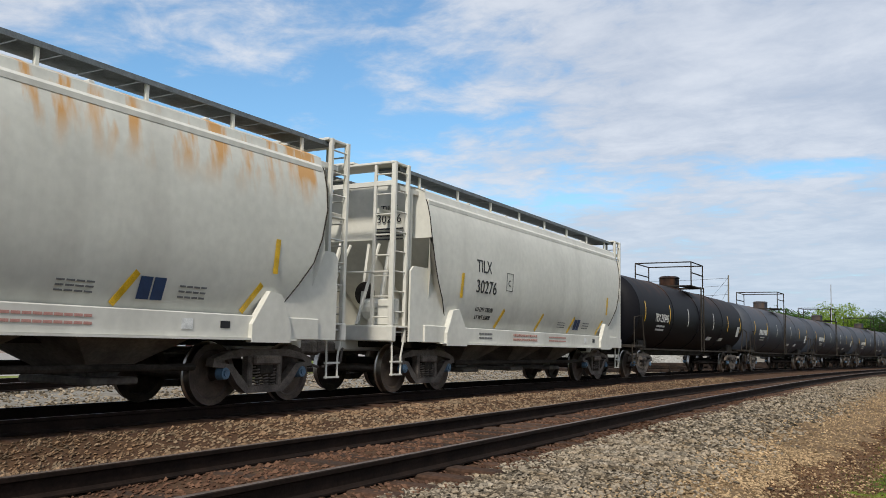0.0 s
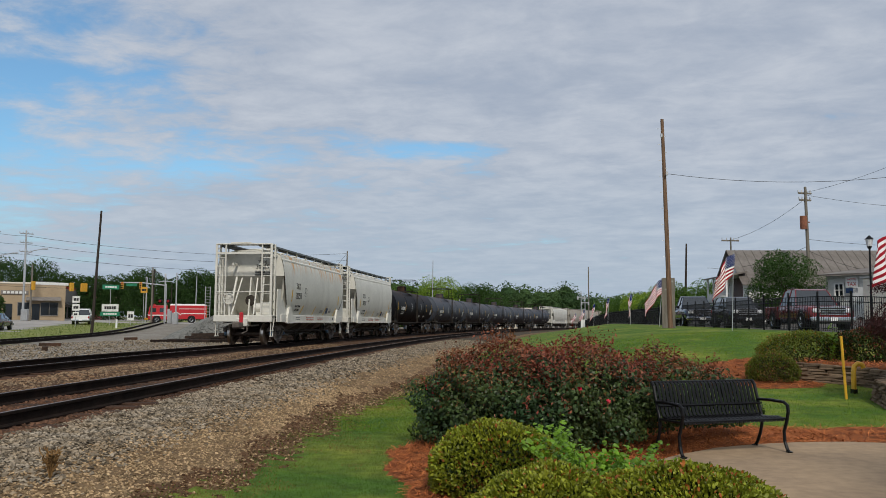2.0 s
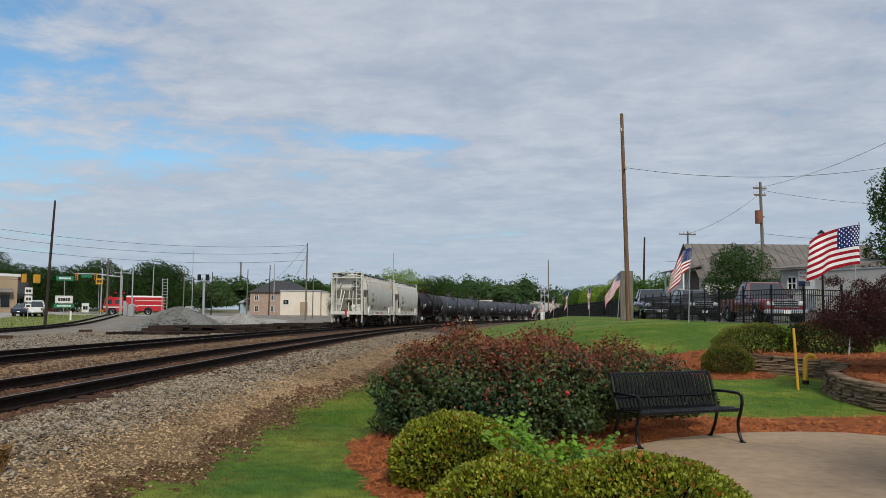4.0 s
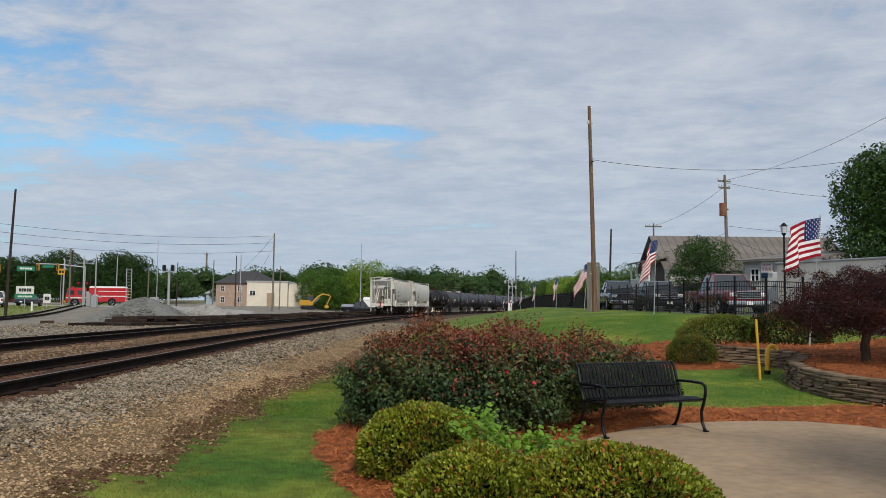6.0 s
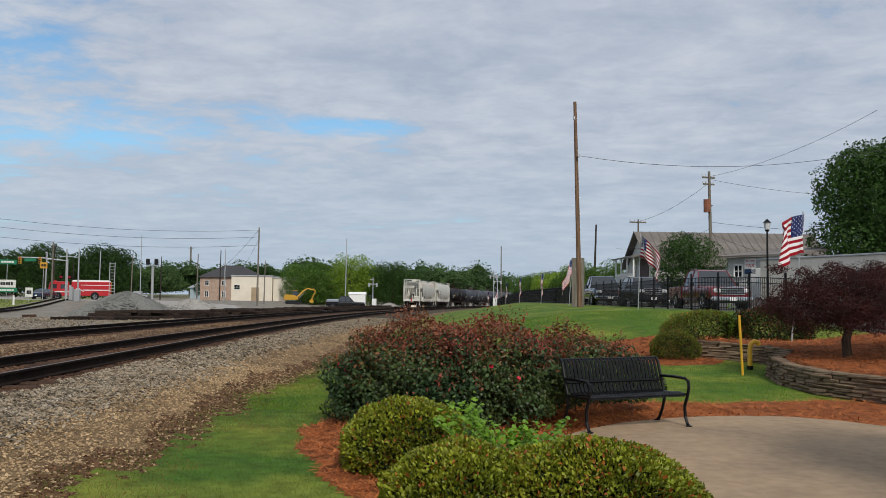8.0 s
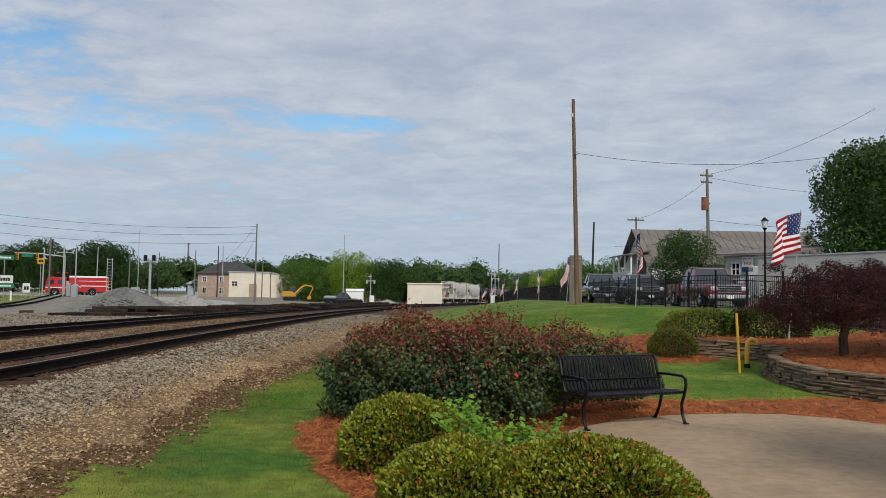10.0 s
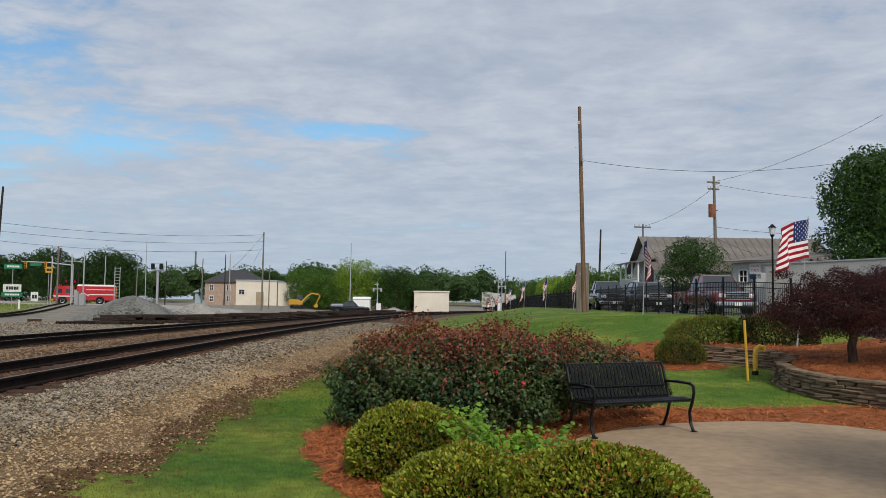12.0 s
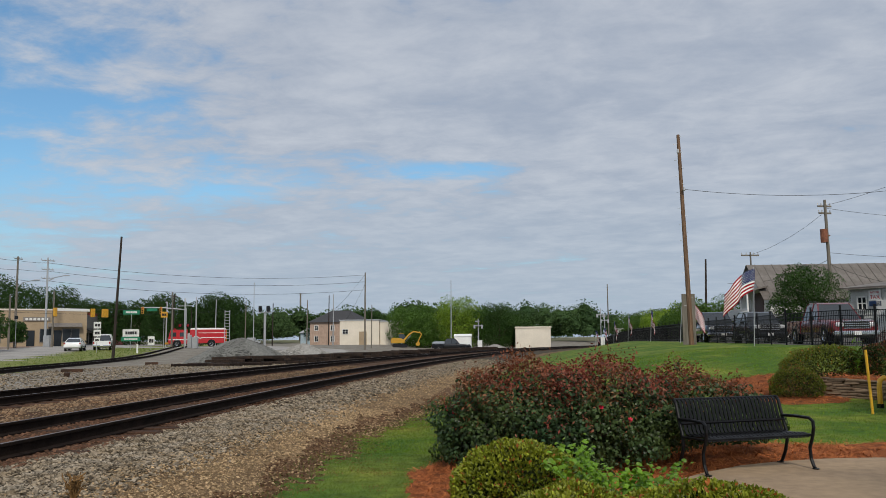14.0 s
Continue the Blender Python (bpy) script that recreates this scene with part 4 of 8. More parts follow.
    # running board with its posts, along both roof edges
    for s in (-1, 1):
        k = Kit()
        n = 22
        for i in range(n):
            x = -S + 0.3 + (2 * S - 0.6) * (i + 0.5) / n
            k.box((x, s * 0.86, 4.34), ((2 * S - 0.6) / n - 0.03, 0.62, 0.03), 0)
        k.box((0, s * 1.16, 4.33), (2 * S - 0.6, 0.03, 0.07), 0)
        k.thing("running_board", DECKSTEEL, car)
        k = Kit()
        k.box((0, 0, 0), (0.06, 0.05, 0.42), 0, 0.008)
        post = k.mesh("board_bracket", paint)
        for i in range(8):
            share("board_bracket", post, car, pose(-H + 0.2 + (2 * H - 0.4) * i / 7, s * 1.12, 4.11))
    k = Kit()
    k.box((0, 0, 4.28), (2 * H - 1.2, 0.62, 0.10), 0, 0.03)
    for i in range(5):
        k.box((-H + 1.6 + i * (2 * H - 3.2) / 4, 0, 4.35), (0.10, 0.8, 0.06), 0, 0.01)
    k.thing("roof_hatch", paint, car)
    # end frames: corner ladders, crossover platform, braces, hand brake
    for sgn in (-1, 1):
        for s in (-1, 1):
            ladder_kit(sgn * (S - 0.26), s * 1.25, 0.98, 4.42, "x", 9, 0.46, 0.075).thing("side_ladder", paint, car)
            ladder_kit(sgn * (S - 0.02), s * 1.02, 1.25, 4.38, "y", 8, 0.40, 0.06).thing("end_ladder", paint, car)
            k = Kit()
            for dx in (-0.2, 0.2):
                k.tube([(sgn * (S - 0.26) + dx, s * 1.26, 1.0), (sgn * (S - 0.26) + dx * 0.75, s * 1.24, 0.72), (sgn * (S - 0.26) + dx * 0.75, s * 1.24, 0.36)], 0.02, 6)
            for z in (0.38, 0.62):
                k.box((sgn * (S - 0.26), s * 1.24, z), (0.36, 0.06, 0.03), 0)
            k.thing("stirrup_step", paint, car)
            k = Kit()
            k.box((sgn * (S - 0.95), s * 1.20, 3.94), (1.4, 0.06, 0.10), 0, 0.01)
            k.box((sgn * (H + 0.25), s * 1.20, 2.62), (0.10, 0.07, 2.6), 0, 0.01)
            k.thing("end_frame", paint, car)
        k = Kit()
        k.box((sgn * (S - 0.28), 0, 4.40), (0.6, 2.5, 0.05), 0, 0.01)
        k.box((sgn * (S - 0.28), 0.15, 4.45), (0.62, 0.9, 0.05), 0, 0.01)
        k.box((sgn * (S - 0.02), 0, 4.0), (0.05, 2.5, 0.10), 0, 0.01)
        k.thing("crossover_platform", paint, car)
        k = Kit()
        k.cyl((sgn * (S + 0.03), -1.2, 2.3), (sgn * (S + 0.03), 1.2, 2.3), 0.018, n=6)
        k.thing("grab_rail", paint, car)
        k = Kit()
        for y in (-0.62, 0.62):
            k.box((sgn * (H + 0.3), y, 3.55), (0.5, 0.08, 0.12), 0, 0.01)
        for y in (-0.55, 0.55):
            k.cyl((sgn * (S + 0.02), y * 0.9, 1.3), (sgn * (H + 0.05), y * 0.65, 2.95), 0.035, n=6)
        k.thing("end_brace", paint, car)
    # hand brake wheel and air reservoir on the rear platform
    k = Kit()
    r = 0.23
    c = (-(S + 0.06), 0.62, 2.0)
    k.tube([(c[0], c[1] + r * math.cos(a), c[2] + r * math.sin(a)) for a in [2 * math.pi * i / 20 for i in range(21)]], 0.022, 6)
    for i in range(5):
        a = 2 * math.pi * i / 5
        k.cyl(c, (c[0], c[1] + r * math.cos(a), c[2] + r * math.sin(a)), 0.015, n=5)
    k.box((c[0] + 0.10, c[1], c[2] - 0.02), (0.16, 0.3, 0.42), 0, 0.04)
    k.box((c[0] + 0.14, c[1], 1.5), (0.10, 0.08, 0.8), 0, 0.01)
    k.thing("hand_brake", paint, car)
    k = Kit()
    k.cyl((-(S - 0.55), -1.05, 1.62), (-(S - 0.55), -0.35, 1.62), 0.21, n=14)
    k.box((-(S - 0.55), -0.7, 1.36), (0.3, 0.5, 0.16), 0, 0.02)
    k.box((-(S - 0.3), -1.0, 1.55), (0.16, 0.4, 0.5), 0, 0.02)
    k.thing("air_reservoir", paint, car)
    if not detail:
        return car
    # lettering and marks, both sides
    for sgn in (-1, 1):
        e = -1 if sgn < 0 else 1
        lettering("lettering", "TILX", 0.39, BLACKTXT, car, on_side(e * 3.50, 2.66, sgn), 0.9)
        lettering("lettering", number, 0.40, BLACKTXT, car, on_side(e * 3.36, 2.22, sgn), 1.0)
        lettering("lettering", "C", 0.2, BLACKTXT, car, on_side(e * 2.2, 2.40, sgn))
        for dx, dz, w, h in ((-0.16, 0, 0.015, 0.42), (0.16, 0, 0.015, 0.42), (0, -0.2, 0.32, 0.015), (0, 0.2, 0.32, 0.015)):
            bar(car, w, h, BLACKTXT, on_side(e * 2.2 + dx * -e * -1, 2.43 + dz, sgn, 0.008))
        lettering("lettering", "LD LMT 230200", 0.14, BLACKTXT, car, on_side(e * 3.3, 1.74, sgn), 0.9)
        lettering("lettering", "LT WT 55800", 0.14, BLACKTXT, car, on_side(e * 3.3, 1.57, sgn), 0.9)
        share("reflector", MARK_UP, car, on_side(e * 4.48, 2.2, sgn))
        share("reflector", MARK_UP, car, on_side(-e * 4.62, 2.22, sgn))
        for x in (2.45, 0.18, -2.0, -4.25):
            m = on_side(e * x, 1.58, sgn, 0.01) @ pose(0, 0, 0, 0, 0, -32)
            share("reflector", MARK_UP, car, m)
        for i, x in enumerate((-2.52, -2.30)):
            bar(car, 0.19, 0.3, NAVY, on_side(e * x, 1.6, sgn, 0.01))
        for j in range(3):
            for i in range(4):
                bar(car, 0.10, 0.026, GREYTXT, on_side(-e * 3.1 + (i - 1.5) * 0.125, 1.66 - 0.07 * j, sgn, 0.01))
                bar(car, 0.11, 0.022, GREYTXT, on_side(-e * 1.3 + (i - 1.5) * 0.135, 1.62 - 0.06 * j, sgn, 0.01))
        for x, n, ink in ((-3.2, 5, GREYTXT), (0.95, 9, REDTXT)):
            for j in range(2):
                for i in range(n):
                    bar(car, 0.11, 0.034, ink, pose(-e * (x + (i - (n - 1) / 2) * 0.13), sgn * 1.465, 1.22 - 0.09 * j, 90, 0, 0 if sgn < 0 else 180))
        for j, words in enumerate(("CAR EQUIPPED WITH SAFETY RELIEF VALVES", "MAXIMUM OPERATION PRESSURE")):
            lettering("lettering", words, 0.085, REDTXT, car, pose(-e * -1.07, sgn * 1.466, 1.22 - 0.10 * j, 90, 0, 0 if sgn < 0 else 180), 0.82 if j == 0 else 1.1)
        bar(car, 0.2, 0.15, WHITETXT, pose(-e * 3.0, sgn * 1.465, 1.17, 90, 0, 0 if sgn < 0 else 180))
        bar(car, 0.18, 0.1, BLACKTXT, pose(-e * 3.7, sgn * 1.465, 1.18, 90, 0, 0 if sgn < 0 else 180))
    # number panel on both end walls
    for sgn in (-1, 1):
        m = pose(sgn * (H + 0.012), -0.55, 3.46, 90, 0, 90 if sgn > 0 else -90)
        lettering("lettering", "TILX", 0.2, BLACKTXT, car, m @ pose(0, 0.2, 0))
        lettering("lettering", number, 0.24, BLACKTXT, car, m)
        for j in range(4):
            bar(car, 0.7, 0.03, BLACKTXT, m @ pose(0, -0.2 - 0.07 * j, 0))
    if rear_marker:
        k = Kit()
        k.box((-(S + 0.14), 0.0, 1.18), (0.10, 0.17, 0.46), 0, 0.03)
        k.box((-(S + 0.12), 0.0, 0.9), (0.12, 0.12, 0.18), 0, 0.02)
        k.thing("end_of_train_marker", REDPAINT, car, "red end-of-train marker box")
    return car


def tank_car(number, paint, label):
    car = empty("tank_car", label, "freight car", "cars of the train")
    R, half, L = 1.36, 9.4, 8.2
    zc = 2.32
    k = Kit()
    n = 36
    st = [(-L - 0.42, 0.02), (-L - 0.40, 0.35), (-L - 0.30, 0.72), (-L - 0.12, 0.93), (-L, 1.0), (-4, 1.0), (-0.35, 1.0), (-0.34, 1.012), (0.34, 1.012), (0.35, 1.0), (4, 1.0), (L, 1.0), (L + 0.12, 0.93), (L + 0.30, 0.72), (L + 0.40, 0.35), (L + 0.42, 0.02)]
    k.loft([[(x, R * q * math.cos(2 * math.pi * j / n), zc + R * q * math.sin(2 * math.pi * j / n)) for j in range(n)] for x, q in st], 0)
    k.thing("barrel", paint, car, smooth=True)
    for x in (-0.3, 3.9, -4.1):
        k = Kit()
        k.loft([[(x + dx, (R + e) * math.cos(2 * math.pi * j / n), zc + (R + e) * math.sin(2 * math.pi * j / n)) for j in range(n)] for dx, e in ((-0.05, 0.0), (-0.05, 0.02), (0.05, 0.02), (0.05, 0.0))], 0, cap=False)
        k.thing("seam_band", paint, car, smooth=True)
    k = Kit()
    k.box((0, 0, 0.92), (2 * half - 1.1, 0.4, 0.28), 0, 0.02)
    for s in (-1, 1):
        k.box((0, s * 1.2, 1.0), (2 * half - 3.6, 0.07, 0.06), 0)
        for sgn in (-1, 1):
            k.box((sgn * 6.9, s * 0.75, 1.15), (1.0, 0.5, 0.35), 0, 0.05)
    k.thing("underframe", UNDER, car)
    for sgn in (-1, 1):
        k = Kit()
        k.box((sgn * (half - 0.75), 0, 1.08), (0.85, 2.9, 0.10), 0, 0.02)
        for s in (-1, 1):
            k.tube([(sgn * (half - 0.45), s * 1.4, 1.1), (sgn * (half - 0.45), s * 1.4, 2.05), (sgn * (half - 1.3), s * 1.4, 2.15), (sgn * (half - 1.6), s * 1.38, 1.1)], 0.022, 6)
            k.box((sgn * (half - 0.5), s * 1.38, 0.5), (0.4, 0.05, 0.03), 0)
            k.cyl((sgn * (half - 0.3), s * 1.38, 0.5), (sgn * (half - 0.3), s * 1.38, 1.1), 0.02, n=6)
            k.cyl((sgn * (half - 0.7), s * 1.38, 0.5), (sgn * (half - 0.7), s * 1.38, 1.1), 0.02, n=6)
        k.thing("end_platform", UNDER, car)
        k = Kit()
        k.box((sgn * (half - 0.2), 0, 0.86), (0.6, 0.24, 0.24), 0, 0.05)
        k.thing("coupler", TRUCKST, car)
        truck(car, sgn * (half - 2.3))
    # manway, platform and rails over the middle
    k = Kit()
    k.cyl((0, 0, zc + R - 0.06), (0, 0, zc + R + 0.42), 0.42, n=16)
    k.cyl((0, 0, zc + R + 0.42), (0, 0, zc + R + 0.50), 0.46, 0.36, 16)
    k.thing("manway", paint, car)
    k = Kit()
    for s in (-1, 1):
        k.box((0, s * 0.95, zc + R + 0.02), (1.9, 0.5, 0.05), 0)
    for sgn in (-1, 1):
        k.box((sgn * 0.75, 0, zc + R + 0.02), (0.4, 1.9, 0.05), 0)
    k.thing("platform", UNDER, car)
    zt = zc + R + 1.02
    for s in (-1, 1):
        for z in (zt, zt - 0.45):
            k = Kit()
            k.cyl((-0.95, s * 1.2, z), (0.95, s * 1.2, z), 0.026, n=6)
            k.thing("guard_rail", UNDER, car)
        for x in (-0.95, 0.95):
            k = Kit()
            k.cyl((x, s * 1.2, zc + R), (x, s * 1.2, zt), 0.026, n=6)
            k.thing("guard_post", UNDER, car)
    for x in (-0.95, 0.95):
        k = Kit()
        k.cyl((x, -1.2, zt), (x, 1.2, zt), 0.026, n=6)
        k.thing("guard_rail", UNDER, car)
    for s in (-1, 1):
        lk = ladder_kit(0, s * 1.42, 0.95, zc + R, "x", 9, 0.42, 0.05)
        lk.thing("ladder", UNDER, car)

    def on_barrel(x, a, s, lift=0.008):
        """a: degrees above the level of the axis."""
        q = radians(a)
        return pose(x, s * (R + lift) * math.cos(q), zc + (R + lift) * math.sin(q), 90 - a, 0, 0 if s < 0 else 180)
    for s in (-1, 1):
        for x in (-7.6, -4.6, -2.0, 2.2, 5.0, 7.7):
            for a in (10, 0, -10):
                bar(car, 0.07, 0.24, YELLOWREF if abs(x) > 4 else WHITETXT, on_barrel(x, a, s), "reflector")
        e = -1 if s < 0 else 1
        if number:
            lettering("lettering", "TILX " + number, 0.42, WHITETXT, car, on_barrel(e * 5.6, -8, s), 0.75)
        else:
            for i in range(6):
                bar(car, 0.22, 0.28, WHITETXT, on_barrel(e * 5.6 + (i - 2.5) * 0.32, -8, s))
        for j in range(2):
            bar(car, 1.0, 0.07, WHITETXT, on_barrel(e * 5.6, -20 - 6 * j, s))
        bar(car, 0.5, 0.5, WHITETXT, on_barrel(-e * 7.2, -14, s))
        for x in (-2.6, -5.3):
            bar(car, 0.8, 0.18, WHITETXT, on_barrel(-e * -x * 0.8, -34, s))
    return car


CARS = [(hopper("30255", HOPPER, "pale grey covered hopper car with orange rust streaks", True), 7.45),
        (hopper("30276", HOPPER2, "clean off-white covered hopper car with yellow marks"), 7.45),
        (tank_car("250443", TANKBLACK, "black tank car with rust-browned top and white lettering"), 9.4)]
blue = tank_car("", TANKBLUE, "slate blue-grey tank car with platform rails on top")
CARS.append((blue, 9.4))
for i in range(4):
    CARS.append((copy_thing(blue, pose(0, 0, 0)), 9.4))
white = hopper("", HOPPER2, "white covered hopper car ahead of the tank cars", False, 9.2, False)
CARS.append((white, 9.2))
tan = hopper("", HOPPER3, "tan weathered covered hopper car at the distance", False, 9.2, False)
CARS.append((tan, 9.2))
for i in range(3):
    CARS.append((copy_thing(tan, pose(0, 0, 0)), 9.2))

# where the rear of the train stands along the track, by seconds
TRAIN_T = [0, 1.0, 1.5, 2.0, 3.0, 6.5, 7.5, 11.0, 14.0]
TRAIN_S = [3.0, 19.3, 27.2, 35.2, 51.4, 108.7, 125.0, 186.4, 240.9]


def move_train():
    times = [i * 0.5 for i in range(29)]
    for n, (car, half) in enumerate(CARS):
        ahead = sum(2 * h for _, h in CARS[:n]) + half
        rows = []
        for t in times:
            s = float(np.interp(t, TRAIN_T, TRAIN_S)) + ahead
            s = min(s, 440 - (len(CARS) - n) * 0.01)
            a, b = track_point(s - half + 2.3), track_point(s + half - 2.3)
            d = b - a
            rows.append((t, pose(*((a + b) / 2), 0, -math.degrees(math.atan2(d.z, math.hypot(d.x, d.y))), math.degrees(math.atan2(d.y, d.x)))))
        walk(car, rows)
# ---- plants ----
def leaf_cloud(centres, normals, size, seed, spread=0.6, narrow=0.55, axes=None, oval=False):
    """Leaves that lie about along the given normals, or stand along axes: pointed ones of two folded triangles, or oval ones of four."""
    rng = np.random.default_rng(seed)
    n = len(centres)
    if axes is None:
        nrm = normals + rng.normal(0, spread, (n, 3))
        nrm /= np.linalg.norm(nrm, axis=1, keepdims=True) + 1e-9
        a = np.cross(nrm, rng.normal(0, 1, (n, 3)))
        a /= np.linalg.norm(a, axis=1, keepdims=True) + 1e-9
    else:
        a = axes + rng.normal(0, spread, (n, 3))
        a /= np.linalg.norm(a, axis=1, keepdims=True) + 1e-9
        nrm = np.cross(a, rng.normal(0, 1, (n, 3)))
        nrm /= np.linalg.norm(nrm, axis=1, keepdims=True) + 1e-9
        nrm *= np.where(nrm[:, 2:] < 0, -1, 1)
    b = np.cross(nrm, a)
    s = (size * rng.uniform(0.6, 1.3, n))[:, None]
    w = s * narrow
    k = np.arange(n)[:, None] * (6 if oval else 4)
    if oval:
        up = nrm * w * 0.35
        v = np.stack([centres - a * s, centres - a * s * 0.35 + b * w + up, centres - a * s * 0.35 - b * w + up,
                      centres + a * s * 0.40 + b * w * 0.85 + up, centres + a * s * 0.40 - b * w * 0.85 + up, centres + a * s - nrm * w * 0.3], 1)
        tris = ((0, 2, 1), (1, 2, 4), (1, 4, 3), (3, 4, 5))
    else:
        v = np.stack([centres - a * s, centres + b * w + nrm * w * 0.25, centres + a * s, centres - b * w + nrm * w * 0.25], 1)
        tris = ((0, 1, 2), (0, 2, 3))
    f = np.stack([k + np.array([t]) for t in tris], 1).reshape(-1, 3)
    return v.reshape(-1, 3), f


def shell(n, c, r, seed, low=-0.35, lump=0.12, inner=0.78):
    """Points near the skin of a lumpy mound, with outward normals."""
    rng = np.random.default_rng(seed)
    d = rng.normal(0, 1, (n * 2, 3))
    d /= np.linalg.norm(d, axis=1, keepdims=True)
    d = d[d[:, 2] > low][:n]
    k = 1 + lump * (np.sin(d[:, 0] * 5 + seed) * np.cos(d[:, 1] * 6 + 1.7 * seed) + 0.6 * np.sin(d[:, 2] * 9 + d[:, 0] * 8))
    k *= inner + (1 - inner) * rng.random(len(d)) ** 0.5 + rng.normal(0, 0.015, len(d))
    return np.array(c) + d * np.array(r) * k[:, None], d


def stems(k, base, tips, r, slot=0):
    for t in tips:
        m = (Vector(base) + Vector(t)) / 2 + Vector((0, 0, 0.12 * (t[2] - base[2])))
        k.tube([base, m, t], r, 5, slot, None, r * 0.35)


def plant(name, label, category, base, clouds, trunk=None, group=""):
    """clouds: (part name, verts, faces, material)."""
    e = empty(name, label, category, group, pose(*base))
    off = np.array(base, dtype=float)
    if trunk is not None:
        kit, material, pname = trunk
        tagged(kit.thing(pname, material, e), kind="stuff")
    for pname, v, f, material in clouds:
        ob = new(pname, fast_mesh(pname, v - off, f, material))
        ob.parent = e
        tagged(ob, kind="stuff")
    return e


def rose_bush():
    base = (0.4, 11.5, gz(0.4, 11.5))
    blobs = [((-0.2, 11.2, 0.45), (1.25, 1.05, 0.84), 13000), ((0.75, 11.3, 0.42), (1.15, 1.0, 0.87), 9800), ((1.9, 12.2, 0.40), (1.2, 0.9, 0.72), 8200), ((-0.78, 11.0, 0.25), (0.64, 0.8, 0.62), 2000), ((0.15, 10.6, 0.2), (1.1, 0.7, 0.6), 2600)]
    g, gn, r, rn = [], [], [], []
    for i, (c, rad, n) in enumerate(blobs):
        p, d = shell(int(n * 1.45), c, rad, 31 + i, -0.5, 0.15, 0.66)
        keep = p[:, 2] > 0.06 + 0.12 * np.clip(p[:, 0] - 0.6, 0, 1.2)
        p, d = p[keep], d[keep]
        rng = np.random.default_rng(70 + i)
        tip = (d[:, 2] > 0.25) & (rng.random(len(p)) < 0.11 + 1.5 * np.clip(p[:, 2] - 0.66, 0, 0.7))
        g.append(p[~tip])
        gn.append(d[~tip])
        up = p[tip] + np.array([0, 0, 0.05]) * rng.random((tip.sum(), 1))
        r.append(up)
        rn.append(d[tip])
        # shoots with red tips that break the outline
        top = np.where((d[:, 2] > 0.45) & (rng.random(len(p)) < 0.03))[0]
        for j in top:
            ln = rng.uniform(0.05, 0.17)
            for q in range(7):
                r.append(p[j:j + 1] + d[j:j + 1] * ln * q / 6 * 0.5 + np.array([[rng.normal(0, .02), rng.normal(0, .02), ln * q / 6]]))
                rn.append(rng.normal(0, 1, (1, 3)))
    va, fa = leaf_cloud(np.concatenate(g), np.concatenate(gn) + np.array([0, 0, 0.25]), 0.030, 5, 0.65, 0.52, None, True)
    vb, fb = leaf_cloud(np.concatenate(r), np.concatenate(rn), 0.027, 6, 0.8, 0.45)
    k = Kit()
    rng = random.Random(4)
    for i in range(36):
        a = rng.uniform(0, 6.28)
        c, rad, _ = blobs[i % 5]
        q = rng.uniform(0.3, 0.8)
        t = (c[0] - base[0] + rad[0] * q * math.cos(a), c[1] - base[1] + rad[1] * q * math.sin(a), c[2] + rad[2] * 0.6 - base[2])
        stems(k, (c[0] - base[0] + rng.uniform(-.2, .2), c[1] - base[1] + rng.uniform(-.2, .2), -0.02), [t], 0.012)
    e = plant("rose_bush", "large rose bush, dark leaves with red new tips", "bush", base, [("foliage", va, fa, LEAFROSE), ("new_growth", vb, fb, LEAFRED)], (k, BARK, "stem"))
    pk = Kit()
    for ring, rr, z in ((7, 0.024, 0.0), (5, 0.014, 0.01)):
        for j in range(ring):
            a = 2 * math.pi * j / ring
            c, s = math.cos(a), math.sin(a)
            pk.add([(0, 0, 0), (rr * c - rr * 0.5 * s, rr * s + rr * 0.5 * c, z + 0.01), (rr * 1.25 * c, rr * 1.25 * s, z + 0.02), (rr * c + rr * 0.5 * s, rr * s - rr * 0.5 * c, z + 0.01)], [(0, 1, 2), (0, 2, 3)])
    pm = pk.mesh("rose", PETAL)
    spots = [(0.62, 10.42, 0.76), (-1.28, 10.75, 0.72), (-1.2, 10.66, 0.68), (-1.16, 10.8, 0.78), (0.95, 10.35, 0.62)]
    for i, (x, y, z) in enumerate(spots):
        share("rose", pm, e, pose(x - base[0], y - base[1], z - base[2], 60 + 13 * i % 40, 0, 40 * i))
    return e


rose_bush()


